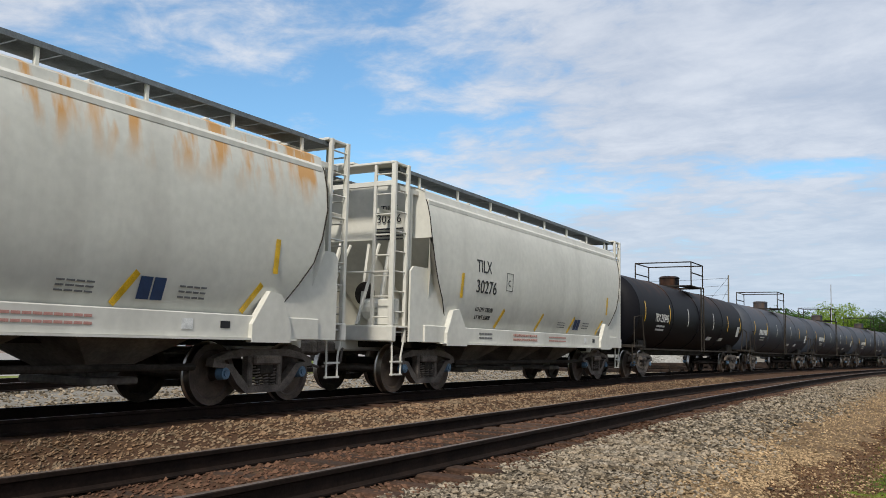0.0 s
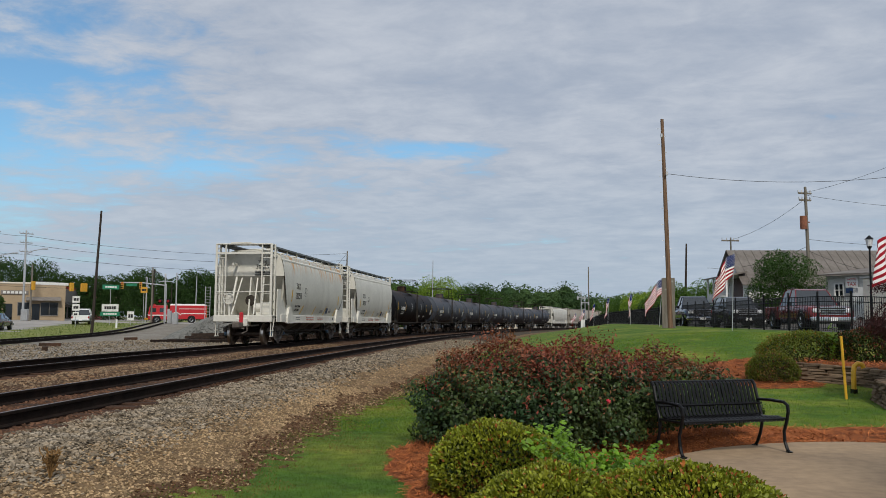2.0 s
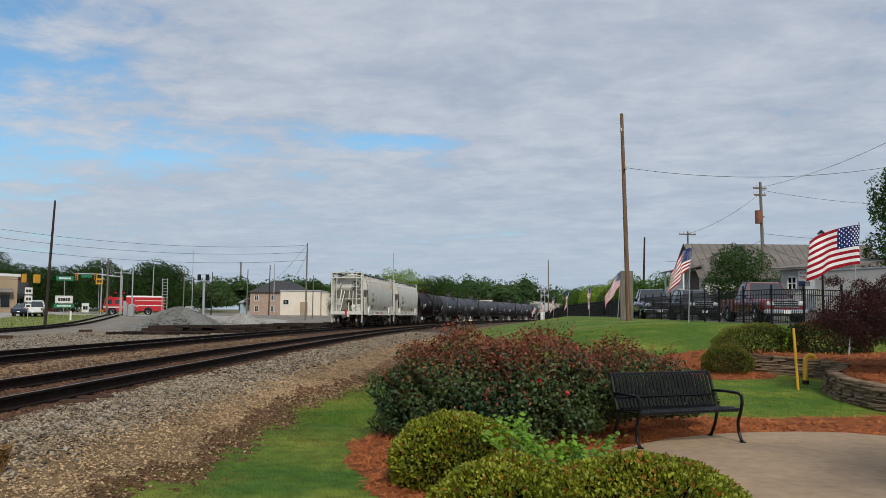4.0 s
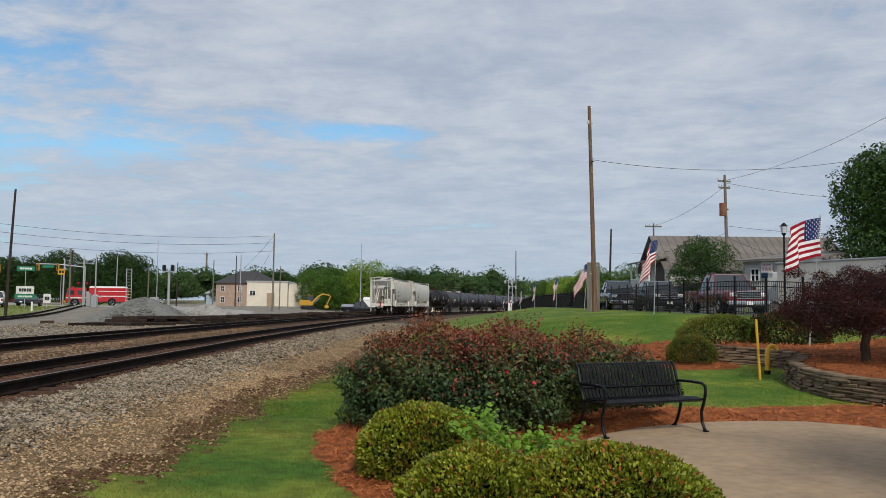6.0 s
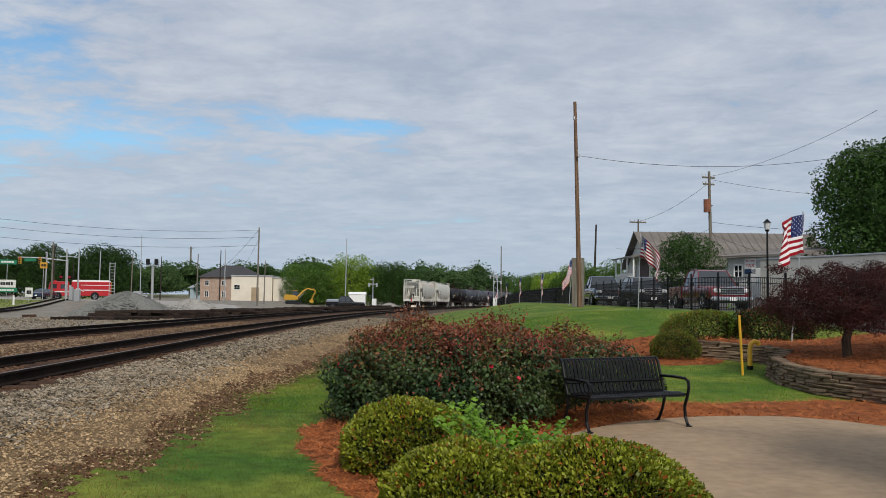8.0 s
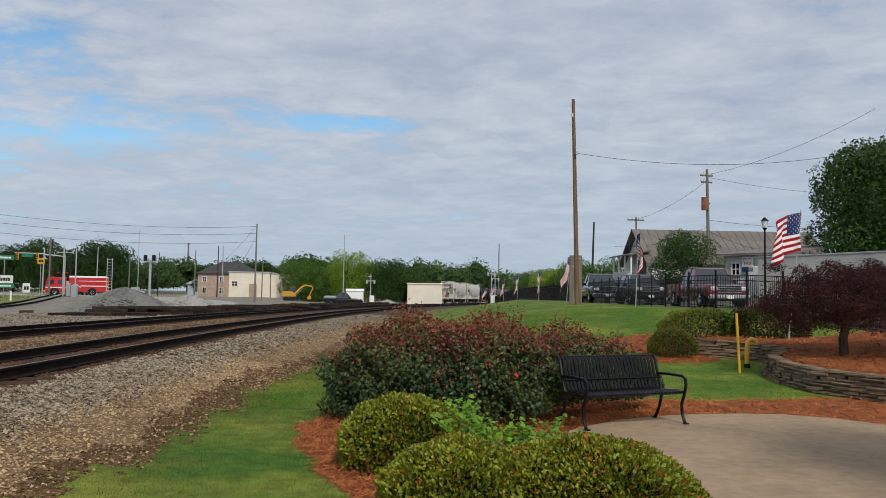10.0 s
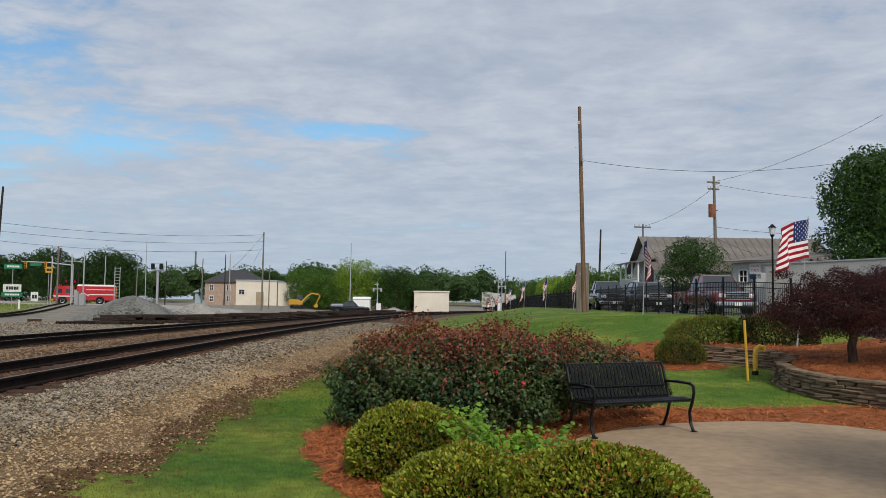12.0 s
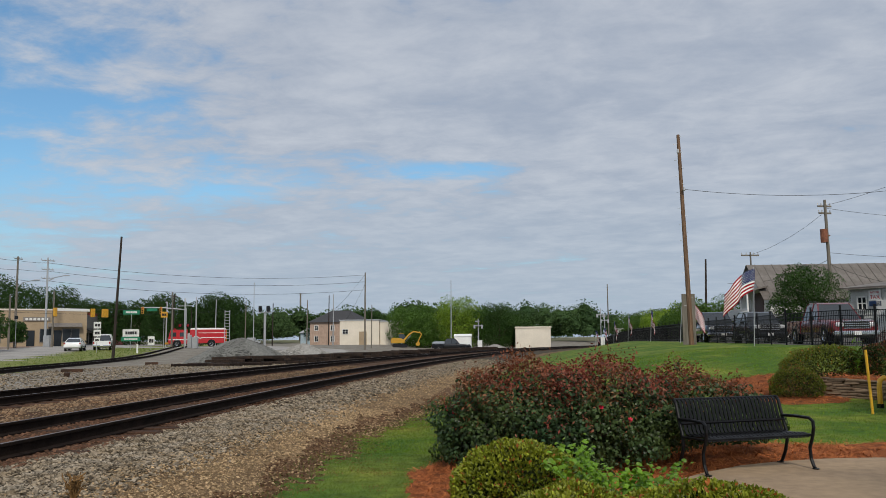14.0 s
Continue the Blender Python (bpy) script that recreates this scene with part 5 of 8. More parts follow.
def shrub(c, r, n, seed, label, leaf=0.022, mats=(LEAFBOX, LEAFBOXDARK, LEAFORANGE), orange=0.05, ground=None):
    z0 = gz(c[0], c[1]) if ground is None else ground
    ctr = (c[0], c[1], z0 + r[2] * 0.28)
    rad = (r[0], r[1], r[2] * 0.72)
    p, d = shell(int(n * 1.25), ctr, rad, seed, -0.45, 0.045, 0.89)
    keep = p[:, 2] > z0 + 0.02
    p, d = p[keep], d[keep]
    rng = np.random.default_rng(seed)
    o = rng.random(len(p)) < orange
    va, fa = leaf_cloud(p[~o], None, leaf * 0.88, seed, 0.42, 0.48, d[~o] * 0.65 + np.array([0, 0, 0.5]), True)
    vb, fb = leaf_cloud(p[o], None, leaf * 0.88, seed + 1, 0.42, 0.48, d[o] * 0.65 + np.array([0, 0, 0.5]), True)
    # inner leaves get a darker material: painted shade inside the shrub
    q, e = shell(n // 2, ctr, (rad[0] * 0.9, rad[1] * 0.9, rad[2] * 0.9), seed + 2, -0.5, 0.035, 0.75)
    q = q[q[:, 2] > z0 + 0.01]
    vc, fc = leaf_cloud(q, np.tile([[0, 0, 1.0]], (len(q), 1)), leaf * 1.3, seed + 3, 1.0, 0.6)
    k = Kit()
    for i in range(9):
        a = 2.4 * i
        stems(k, (0.04 * math.cos(a), 0.04 * math.sin(a), -0.02), [(rad[0] * 0.6 * math.cos(a), rad[1] * 0.6 * math.sin(a), r[2] * 0.6)], 0.012)
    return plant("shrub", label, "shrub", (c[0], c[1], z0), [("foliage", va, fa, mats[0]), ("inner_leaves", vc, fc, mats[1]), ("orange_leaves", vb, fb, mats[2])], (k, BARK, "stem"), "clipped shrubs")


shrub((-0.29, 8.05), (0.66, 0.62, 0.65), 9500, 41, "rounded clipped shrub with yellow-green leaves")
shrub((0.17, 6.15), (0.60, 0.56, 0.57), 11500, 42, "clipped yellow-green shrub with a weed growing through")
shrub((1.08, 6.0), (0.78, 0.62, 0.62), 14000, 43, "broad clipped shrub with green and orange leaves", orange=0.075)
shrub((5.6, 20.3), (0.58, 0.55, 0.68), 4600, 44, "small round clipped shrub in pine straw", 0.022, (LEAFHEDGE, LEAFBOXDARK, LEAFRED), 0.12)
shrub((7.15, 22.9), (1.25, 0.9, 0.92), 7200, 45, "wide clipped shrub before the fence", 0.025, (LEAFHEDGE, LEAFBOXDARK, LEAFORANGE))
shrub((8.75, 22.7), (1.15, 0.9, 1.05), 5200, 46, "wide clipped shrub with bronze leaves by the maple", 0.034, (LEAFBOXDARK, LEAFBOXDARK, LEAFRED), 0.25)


def vine(base, tips, seed, label, leaf=0.032):
    """Arching runners with pairs of broad leaves along them."""
    rng = np.random.default_rng(seed)
    z0 = gz(base[0], base[1])
    k, spots, ups = Kit(), [], []
    for t in tips:
        a, c = np.array((base[0], base[1], z0)), np.array(t, dtype=float)
        mid = a * 0.35 + c * 0.65 + np.array([rng.normal(0, 0.04), rng.normal(0, 0.04), 0.10])
        path = [(1 - u) ** 2 * a + 2 * u * (1 - u) * mid + u * u * c for u in np.linspace(0, 1, 9)]
        k.tube([tuple(q - a) for q in path], 0.004, 4, 0, None, 0.002)
        for u in np.arange(0.35, 1.01, 0.07):
            q = (1 - u) ** 2 * a + 2 * u * (1 - u) * mid + u * u * c
            for _ in range(2):
                spots.append(q + rng.normal(0, 0.032, 3))
                ups.append((rng.normal(0, 0.3), -0.25 + rng.normal(0, 0.3), 1.0))
    v, f = leaf_cloud(np.array(spots), np.array(ups), leaf, seed, 0.35, 0.66, None, True)
    return plant("weed", label, "weed", (base[0], base[1], z0), [("leaves", v, f, LEAFWEED)], (k, LEAFWEED, "stalk"))


rnd_ = random.Random(51)
vine((0.55, 7.0), [(rnd_.uniform(-0.05, 0.32), rnd_.uniform(6.7, 7.5), rnd_.uniform(0.50, 0.72)) for _ in range(20)]
     + [(rnd_.uniform(0.25, 1.0), rnd_.uniform(6.5, 7.3), rnd_.uniform(0.38, 0.58)) for _ in range(40)], 51, "bright green broad-leaved vine among the shrubs", 0.027)
vine((0.95, 7.5), [(1.25, 8.2, 0.46), (1.12, 8.0, 0.40), (1.0, 7.9, 0.36), (1.3, 8.0, 0.33)], 52, "bright green vine climbing towards the bench", 0.028)
vine((7.5, 22.2), [(7.5 + rnd_.uniform(-.2, .2), 22.1 + rnd_.uniform(-.15, .15), rnd_.uniform(1.15, 1.5)) for _ in range(5)], 53, "light green sprout above the far shrub", 0.04)


def dry_weed(c, h, seed):
    rng = random.Random(seed)
    z0 = gz(c[0], c[1])
    k = Kit()
    for i in range(26):
        a, q = rng.uniform(0, 6.28), rng.uniform(0.05, 0.4) * h
        t = (q * math.cos(a), q * math.sin(a), h * rng.uniform(0.5, 1))
        k.tube([(0, 0, -0.01), (t[0] * 0.4, t[1] * 0.4, t[2] * 0.6), t], 0.004, 4)
        for j in range(4):
            u = rng.uniform(0.4, 1)
            p = (t[0] * u, t[1] * u, t[2] * u)
            k.tube([p, (p[0] + rng.uniform(-.05, .05), p[1] + rng.uniform(-.05, .05), p[2] + rng.uniform(0, .05))], 0.005, 4)
    ob = k.thing("dry_weed", DRYBLADE, None, "dry reddish-brown weed standing in the gravel", at=pose(c[0], c[1], z0))
    return tagged(ob, category="weed")


dry_weed((-4.12, 7.10), 0.26, 1)


def blades(name, n, box, test, h, material, label, seed, power=1.0):
    rng = np.random.default_rng(seed)
    x = rng.uniform(box[0], box[1], n)
    y = box[2] + (box[3] - box[2]) * rng.random(n) ** power
    k = test(x, y)
    x, y = x[k], y[k]
    m = len(x)
    z = ground_z(x, y) + 0.012 * wob(x, y, 1.1) * (y < 45)
    a = rng.uniform(0, 6.28, m)
    hh = h * rng.uniform(0.5, 1.4, m)
    w = 0.0024 + 0.00030 * y
    dx, dy = np.cos(a) * w, np.sin(a) * w
    lx, ly = rng.normal(0, 0.8, m) * hh, rng.normal(0, 0.8, m) * hh
    v = np.stack([np.stack([x - dx, y - dy, z - 0.01], 1), np.stack([x + dx, y + dy, z - 0.01], 1), np.stack([x + lx, y + ly, z + hh], 1)], 1)
    ob = new(name, fast_mesh(name, v.reshape(-1, 3), np.arange(m * 3).reshape(-1, 3), material))
    return tagged(ob, label, "grass", kind="stuff")


blades("grass_blades", 190000, (-4.5, 2.5, 4, 18), lambda x, y: zone(x, y) == 5, 0.015, BLADE, "short mown grass blades beside the bed", 61, 1.3)
blades("lawn_blades", 110000, (-3, 12, 12, 34), lambda x, y: zone(x, y) == 5, 0.026, BLADEHILL, "short mown grass blades on the lawn", 62, 1.4)
blades("border_tufts", 110000, (-5, 1, 4, 24), lambda x, y: (zone(x, y) == 4) & (zone(x + 0.45 * np.abs(np.sin(x * 917.0 + y * 533.0)) ** 1.5, y) == 5), 0.022, BLADE, "sparse grass tufts in the soil at the lawn's edge", 68, 1.3)
blades("lawn_dead_blades", 60000, (-4, 1, 4, 22), lambda x, y: (zone(x, y) == 5) & (lateral(x, y) < 9.75 + 0.5 * wob(x, y, 2.3) + 0.04 * np.clip(y - 14, 0, 20)), 0.017, DRYBLADE, "yellow-brown dead blades thinning the lawn's edge", 69, 1.3)
blades("border_blades", 5000, (-5, 1, 4, 24), lambda x, y: zone(x, y) == 4, 0.03, DRYBLADE, "dead brown grass blades at the lawn's edge", 63, 1.3)
blades("verge_weeds", 22000, (-60, -16, 10, 110), lambda x, y: zone(x, y) == 6, 0.13, BLADE, "uncut weeds along the street verge", 64, 1.0)


def straw(n, box, seed, power=1.2):
    rng = np.random.default_rng(seed)
    x = rng.uniform(box[0], box[1], n)
    y = box[2] + (box[3] - box[2]) * rng.random(n) ** power
    slab = (x > 1.5) & (y < np.interp(x, [1.4, 1.75, 2.3, 2.9, 3.5, 4.15, 4.75, 5.25, 5.7, 6.6], [9.75, 10.25, 10.85, 11.25, 11.5, 11.62, 11.56, 11.25, 10.7, 9.6]) - 0.10 * rng.random(n) ** 3)
    k = in_bed(x, y) & ~slab
    x, y = x[k], y[k]
    m = len(x)
    z = ground_z(x, y) + 0.012 * wob(x, y, 1.1) + rng.uniform(0.004, 0.035, m)
    a = rng.uniform(0, 6.28, m)
    ln = rng.uniform(0.05, 0.12, m)
    w = 0.0022 + 0.0003 * y
    dx, dy = np.cos(a) * ln, np.sin(a) * ln
    px, py = -np.sin(a) * w, np.cos(a) * w
    tz = rng.normal(0, 0.018, m)
    v = np.stack([np.stack([x - dx - px, y - dy - py, z - tz], 1), np.stack([x - dx + px, y - dy + py, z - tz], 1), np.stack([x + dx, y + dy, z + tz], 1)], 1)
    return v.reshape(-1, 3)


v_ = np.concatenate([straw(60000, (-2, 4.2, 4.2, 13.6), 65), straw(34000, (3.5, 11.5, 10.2, 25), 66)])
tagged(new("pine_straw", fast_mesh("pine_straw", v_, np.arange(len(v_)).reshape(-1, 3), NEEDLE)), "loose rust-brown pine needles on the beds", "mulch", kind="stuff")


def crown(n, lumps, size, seed, flat=0.35):
    """Leaves on many small clumps: lumps are (centre, radii)."""
    rng = np.random.default_rng(seed)
    c, d = [], []
    per = max(n // len(lumps), 8)
    for i, (ctr, rad) in enumerate(lumps):
        p, q = shell(per, ctr, rad, seed * 7 + i, -0.85, 0.16, 0.74)
        c.append(p)
        d.append(q)
    return leaf_cloud(np.concatenate(c), np.concatenate(d) + np.array([0, 0, flat]), size, seed, 0.7, 0.65)


def tree(base, h, crown_r, material, label, n=3000, leaf=0.22, seed=1, trunk_r=0.2, bare=0.28, lumps=26, category="tree", squash=1.0):
    rng = random.Random(seed)
    e = empty("tree", label, category, "", pose(*base))
    k = Kit()
    top = h * 0.8
    k.tube([(0, 0, -0.1), (0.05 * h * 0.1, 0, h * 0.25), (rng.uniform(-.02, .02) * h, rng.uniform(-.02, .02) * h, h * 0.5), (0, 0, top)], trunk_r, 8, 0, None, trunk_r * 0.2)
    balls = []
    ch = h * (1 - bare)
    for i in range(lumps):
        u = (i + 0.5) / lumps
        zz = h * bare + ch * (0.08 + 0.86 * u)
        prof = math.sin(math.pi * min(max(0.16 + 0.74 * u, 0), 1)) ** 0.65 * squash
        a = 2.399 * i + rng.uniform(-.4, .4)
        q = crown_r * prof * rng.uniform(0.35, 0.85)
        p = (q * math.cos(a), q * math.sin(a), zz)
        s = crown_r * rng.uniform(0.30, 0.46)
        balls.append((p, (s, s, s * 0.72)))
        if i % 3 == 0:
            s0 = (0, 0, max(h * 0.2, zz - ch * 0.3))
            k.tube([s0, ((s0[0] + p[0]) / 2, (s0[1] + p[1]) / 2, (s0[2] + zz) / 2 + 0.05 * h), p], trunk_r * 0.35, 5, 0, None, trunk_r * 0.08)
    k.thing("trunk", BARK, e)
    v, f = crown(int(n * 1.5), balls, leaf * 0.80, seed + 100)
    ob = new("crown", fast_mesh("crown", v, f, material))
    ob.parent = e
    tagged(ob, kind="stuff")
    return e
# ---- bench ----
def bench(m):
    e = empty("park_bench", "black coated steel-slat park bench on the slab", "bench", "", m)
    L = 1.46
    # one slat: seat and back in a single bent strip, x across it
    prof = [(-0.02, 0.385), (0.01, 0.425), (0.06, 0.44), (0.20, 0.425), (0.34, 0.415), (0.42, 0.43), (0.455, 0.48), (0.49, 0.60), (0.53, 0.74), (0.56, 0.82), (0.60, 0.85), (0.64, 0.835)]
    k = Kit()
    w, t = 0.0185, 0.005
    rings = []
    for i, (y, z) in enumerate(prof):
        a, b = prof[max(i - 1, 0)], prof[min(i + 1, len(prof) - 1)]
        d = Vector((0, b[0] - a[0], b[1] - a[1])).normalized()
        nn = Vector((0, -d.z, d.y)) * t
        rings.append([(-w, y - nn.y, z - nn.z), (w, y - nn.y, z - nn.z), (w, y + nn.y, z + nn.z), (-w, y + nn.y, z + nn.z)])
    k.loft(rings)
    slat = k.mesh("slat", BENCH)
    n = 26
    for i in range(n):
        share("slat", slat, e, pose(-L / 2 + 0.06 + (L - 0.12) * i / (n - 1), 0, 0))
    for y, z in ((0.0, 0.41), (0.41, 0.40), (0.47, 0.56), (0.60, 0.845)):
        k = Kit()
        k.cyl((-L / 2, y, z), (L / 2, y, z), 0.016, n=8)
        k.thing("cross_rail", BENCH, e)
    for s in (-1, 1):
        x = s * L / 2
        k = Kit()
        k.tube([(x, -0.05, 0.0), (x, -0.02, 0.03), (x, 0.02, 0.12), (x, 0.03, 0.25), (x, -0.02, 0.38), (x, -0.05, 0.50), (x, -0.04, 0.58), (x, 0.02, 0.615), (x, 0.25, 0.62), (x, 0.50, 0.61)], 0.020, 8)
        k.thing("arm", BENCH, e)
        k = Kit()
        k.tube([(x, 0.56, 0.0), (x, 0.52, 0.04), (x, 0.46, 0.16), (x, 0.42, 0.30), (x, 0.43, 0.42), (x, 0.49, 0.60), (x, 0.55, 0.80), (x, 0.60, 0.85)], 0.020, 8)
        k.thing("leg", BENCH, e)
        for y in (-0.05, 0.56):
            k = Kit()
            k.cyl((x, y, 0), (x, y, 0.012), 0.04, n=10)
            k.thing("foot", BENCH, e)
        k = Kit()
        k.cyl((x, 0.0, 0.41), (x, 0.43, 0.40), 0.016, n=8)
        k.thing("seat_rail", BENCH, e)
    return e


bench(pose(2.40, 10.32, 0.037, 0, 0, 24.3) @ Matrix.Diagonal((1, 1, 0.95, 1)))


# ---- poles and wires ----
def utility_pole(base, top, r, material, label, arms=(), name="utility_pole", extras=None):
    """arms: (height below the top, half width, turn in degrees)."""
    b, t = Vector(base), Vector(top)
    e = empty(name, label, "utility pole", "", pose(*b))
    d = t - b
    k = Kit()
    k.tube([(0, 0, -0.3), tuple(d * 0.5), tuple(d)], r, 12, 0, None, r * 0.62)
    k.thing("pole", material, e, smooth=True)
    for down, half, turn in arms:
        z = d * (1 - down / d.length)
        k = Kit()
        k.box((0, 0, 0), (2 * half, 0.1, 0.12), 0, 0.01, Matrix.Translation(z) @ pose(0, 0.12, 0, 0, 0, turn))
        k.thing("crossarm", material, e)
        for q in (-0.92, -0.4, 0.4, 0.92):
            k = Kit()
            k.cyl((q * half, 0.12, 0.05), (q * half, 0.12, 0.24), 0.05, 0.03, 8, 0, Matrix.Translation(z) @ pose(0, 0, 0, 0, 0, turn))
            k.thing("insulator", METALGREY, e)
    return e


def wire(a, b, sag, r=0.012, n=14):
    a, b = Vector(a), Vector(b)
    k = Kit()
    k.tube([tuple(a.lerp(b, i / n) - Vector((0, 0, 4 * sag * (i / n) * (1 - i / n)))) for i in range(n + 1)], r, 5)
    return tagged(k.thing("overhead_wire", CABLE, None, "thin black overhead wire strung between poles"), category="wire")


POLE_B, POLE_T = (7.30, 44.6, gz(7.30, 44.6)), (7.04, 44.7, 12.08)
p_ = utility_pole(POLE_B, POLE_T, 0.135, POLEWOOD, "weathered brown wooden pole at the lawn's edge")
k = Kit()
k.cyl((-0.055, 0, 0), (0.055, 0, 0), 0.012, n=5)
peg_ = k.mesh("step_peg", METALGREY)
for i in range(22):
    z = 2.0 + i * 0.42
    share("step_peg", peg_, p_, pose(-0.34 * z / 11 + (0.165 if i % 2 else -0.165), 0, z))
for z, x in ((10.0, -0.34), (8.0, -0.1)):
    k = Kit()
    k.box((x, -0.17, z), (0.10, 0.14, 0.20), 0, 0.02)
    k.thing("bracket", METALGREY, p_)
k = Kit()
k.box((0.0, 0, 1.32), (0.68, 0.06, 2.66), 0, 0.01)
k.box((-0.25, 0.06, 1.2), (0.09, 0.09, 2.6), 0, 0.01)
k.box((0.25, 0.06, 1.2), (0.09, 0.09, 2.6), 0, 0.01)
tagged(k.thing("notice_board", POLEGREY, None, "weathered grey upright board behind the pole", at=pose(7.42, 45.9, gz(7.42, 45.9))), category="board")
TP = (20.1, 62.9)
tp = utility_pole((TP[0], TP[1], gz(*TP)), (19.95, 62.9, 11.2), 0.15, POLEGREY, "grey utility pole with crossarm and transformer", [(0.45, 0.55, 20), (0.95, 0.5, 20)])
k = Kit()
k.cyl((-0.35, -0.1, 6.9 - 0.6), (-0.35, -0.1, 6.9 + 0.35), 0.25, n=14)
k.box((-0.1, 0, 6.8), (0.4, 0.1, 0.1), 0, 0.02)
k.thing("transformer", mat("rusty_can", (0.28, 0.10, 0.05), 0.7, 0, 0.25, 3), tp)
utility_pole((14.2, 78.7, 1.9), (14.4, 78.7, 8.5), 0.12, POLEDARK, "plain dark pole behind the lot")
t0 = utility_pole((17.0, 73.0, 1.9), (17.0, 73.0, 8.5), 0.10, POLEGREY, "thin grey pole with a short crossarm", [(0.25, 0.75, 10)])
utility_pole((12.7, 179.6, gz(12.7, 179.6)), (12.7, 179.6, 12.5), 0.16, POLEGREY, "distant utility pole past the curve")
wire((7.14, 44.7, 9.2), (24, 46.0, 9.9), 0.75)
wire((20.0, 62.9, 10.8), (27, 52, 13.5), 0.5)
wire((20.0, 62.9, 10.6), (40, 66, 10.2), 0.7)
wire((20.0, 62.9, 7.4), (36, 56, 6.9), 0.6)
wire((20.0, 62.9, 6.9), (13.2, 64.0, 5.4), 0.5)
wire((20.0, 62.9, 6.6), (23.5, 56, 4.4), 0.3)
wire((20.0, 62.9, 10.4), (17.0, 73.0, 8.3), 0.4)


# ---- fence ----
FLINE = [(12.2, 13.0), (12.2, 30.0), (10.7, 40.0), (10.5, 60.0), (10.3, 76.0), (10.2, 105.0), (9.9, 170.0)]


def fence():
    e = empty("picket_fence", "black metal picket fence along the lot", "fence")
    e["kind"] = "structure"
    pk = Kit()
    pk.box((0, 0, 0.74), (0.016, 0.016, 1.36), 0)
    picket = pk.mesh("picket", FENCE)
    qk = Kit()
    qk.box((0, 0, 0.77), (0.065, 0.065, 1.6), 0, 0.006)
    qk.box((0, 0, 1.585), (0.085, 0.085, 0.03), 0, 0.008)
    post = qk.mesh("post", FENCE)
    far = Kit()
    made = 0
    for (x0, y0), (x1, y1) in zip(FLINE[:-1], FLINE[1:]):
        ln = math.hypot(x1 - x0, y1 - y0)
        bays = max(int(round(ln / 2.4)), 1)
        ang = math.degrees(math.atan2(y1 - y0, x1 - x0))
        for b in range(bays):
            ax, ay = x0 + (x1 - x0) * b / bays, y0 + (y1 - y0) * b / bays
            bx, by = x0 + (x1 - x0) * (b + 1) / bays, y0 + (y1 - y0) * (b + 1) / bays
            za, zb = gz(ax, ay), gz(bx, by)
            share("post", post, e, pose(ax, ay, za, 0, 0, ang))
            rk = Kit()
            for h in (0.16, 1.20, 1.40):
                rk.cyl((ax, ay, za + h), (bx, by, zb + h), 0.022, n=4)
                rk.thing("fence_rail", FENCE, e)
                rk = Kit()
            n = 18
            for i in range(1, n):
                u = i / n
                px, py, pz = ax + (bx - ax) * u, ay + (by - ay) * u, za + (zb - za) * u
                if 20 < py < 46 and made < 290:
                    share("picket", picket, e, pose(px, py, pz, 0, 0, ang))
                    made += 1
                else:
                    far.box((px, py, pz + 0.74), (0.016, 0.016, 1.36), 0, 0)
    tagged(far.thing("far_pickets", FENCE, e), kind="stuff")
    return e


fence()


# ---- flags ----
def flag_cloth(name, w, h, parent, m, sag=0.32, seed=0.0):
    """Thirteen stripes and a starred canton on a rippled cloth that hangs from its hoist; fly end along +x."""
    k = Kit()
    nx, ny = 26, 13

    def pt(u, v, lift=0.0):
        x = u * w * (1 - 0.10 * sag)
        z = -v * h - sag * w * u ** 1.6
        y = 0.07 * w * math.sin(7.5 * u + 1.3 * v + seed) * (0.25 + u) + 0.03 * w * math.sin(13 * u - 3 * v + seed)
        return (x, y + lift, z)
    for side in (0.004, -0.004):
        for i in range(nx):
            for j in range(ny):
                u0, u1, v0, v1 = i / nx, (i + 1) / nx, j / ny, (j + 1) / ny
                slot = 2 if (i < 10 and j < 7) else (0 if j % 2 == 0 else 1)
                k.add([pt(u0, v0, side), pt(u1, v0, side), pt(u1, v1, side), pt(u0, v1, side)], [(0, 1, 2, 3)], slot)
        for r in range(9):
            cols = 6 if r % 2 == 0 else 5
            for c in range(cols):
                u = (10 / nx) * ((c + 0.5) / 6 if r % 2 == 0 else (c + 1.0) / 6)
                v = (7 / ny) * (r + 0.7) / 9.4
                p = pt(u, v, side * 2.2)
                s = 0.030 * h
                q = []
                for a in range(10):
                    rr = s if a % 2 == 0 else s * 0.42
                    q.append((p[0] + rr * math.sin(a * math.pi / 5), p[1], p[2] + rr * math.cos(a * math.pi / 5)))
                k.add(q, [tuple(range(10))], 1)
    return k.thing(name, [FLAGRED, FLAGWHITE, FLAGBLUE], parent, at=m)


FLAGS = []


def flag(base, top, w, h, label, sag, swing, seed):
    b, t = Vector(base), Vector(top)
    e = empty("flag_on_pole", label, "flag", "flags along the fence", pose(*b))
    d = t - b
    k = Kit()
    k.tube([(0, 0, -0.1), tuple(d)], 0.022, 8, 0, None, 0.014)
    k.cyl(tuple(d), tuple(d + Vector((0, 0, 0.05))), 0.02, 0.005, 8)
    k.thing("flagpole", METALGREY, e, smooth=True)
    # yaw of the cloth about the pole's tip, by seconds
    c = flag_cloth("flag", w, h, e, pose(d.x, d.y, d.z - 0.04), sag, seed)
    FLAGS.append((c, (d.x, d.y, d.z - 0.04), swing))
    return e


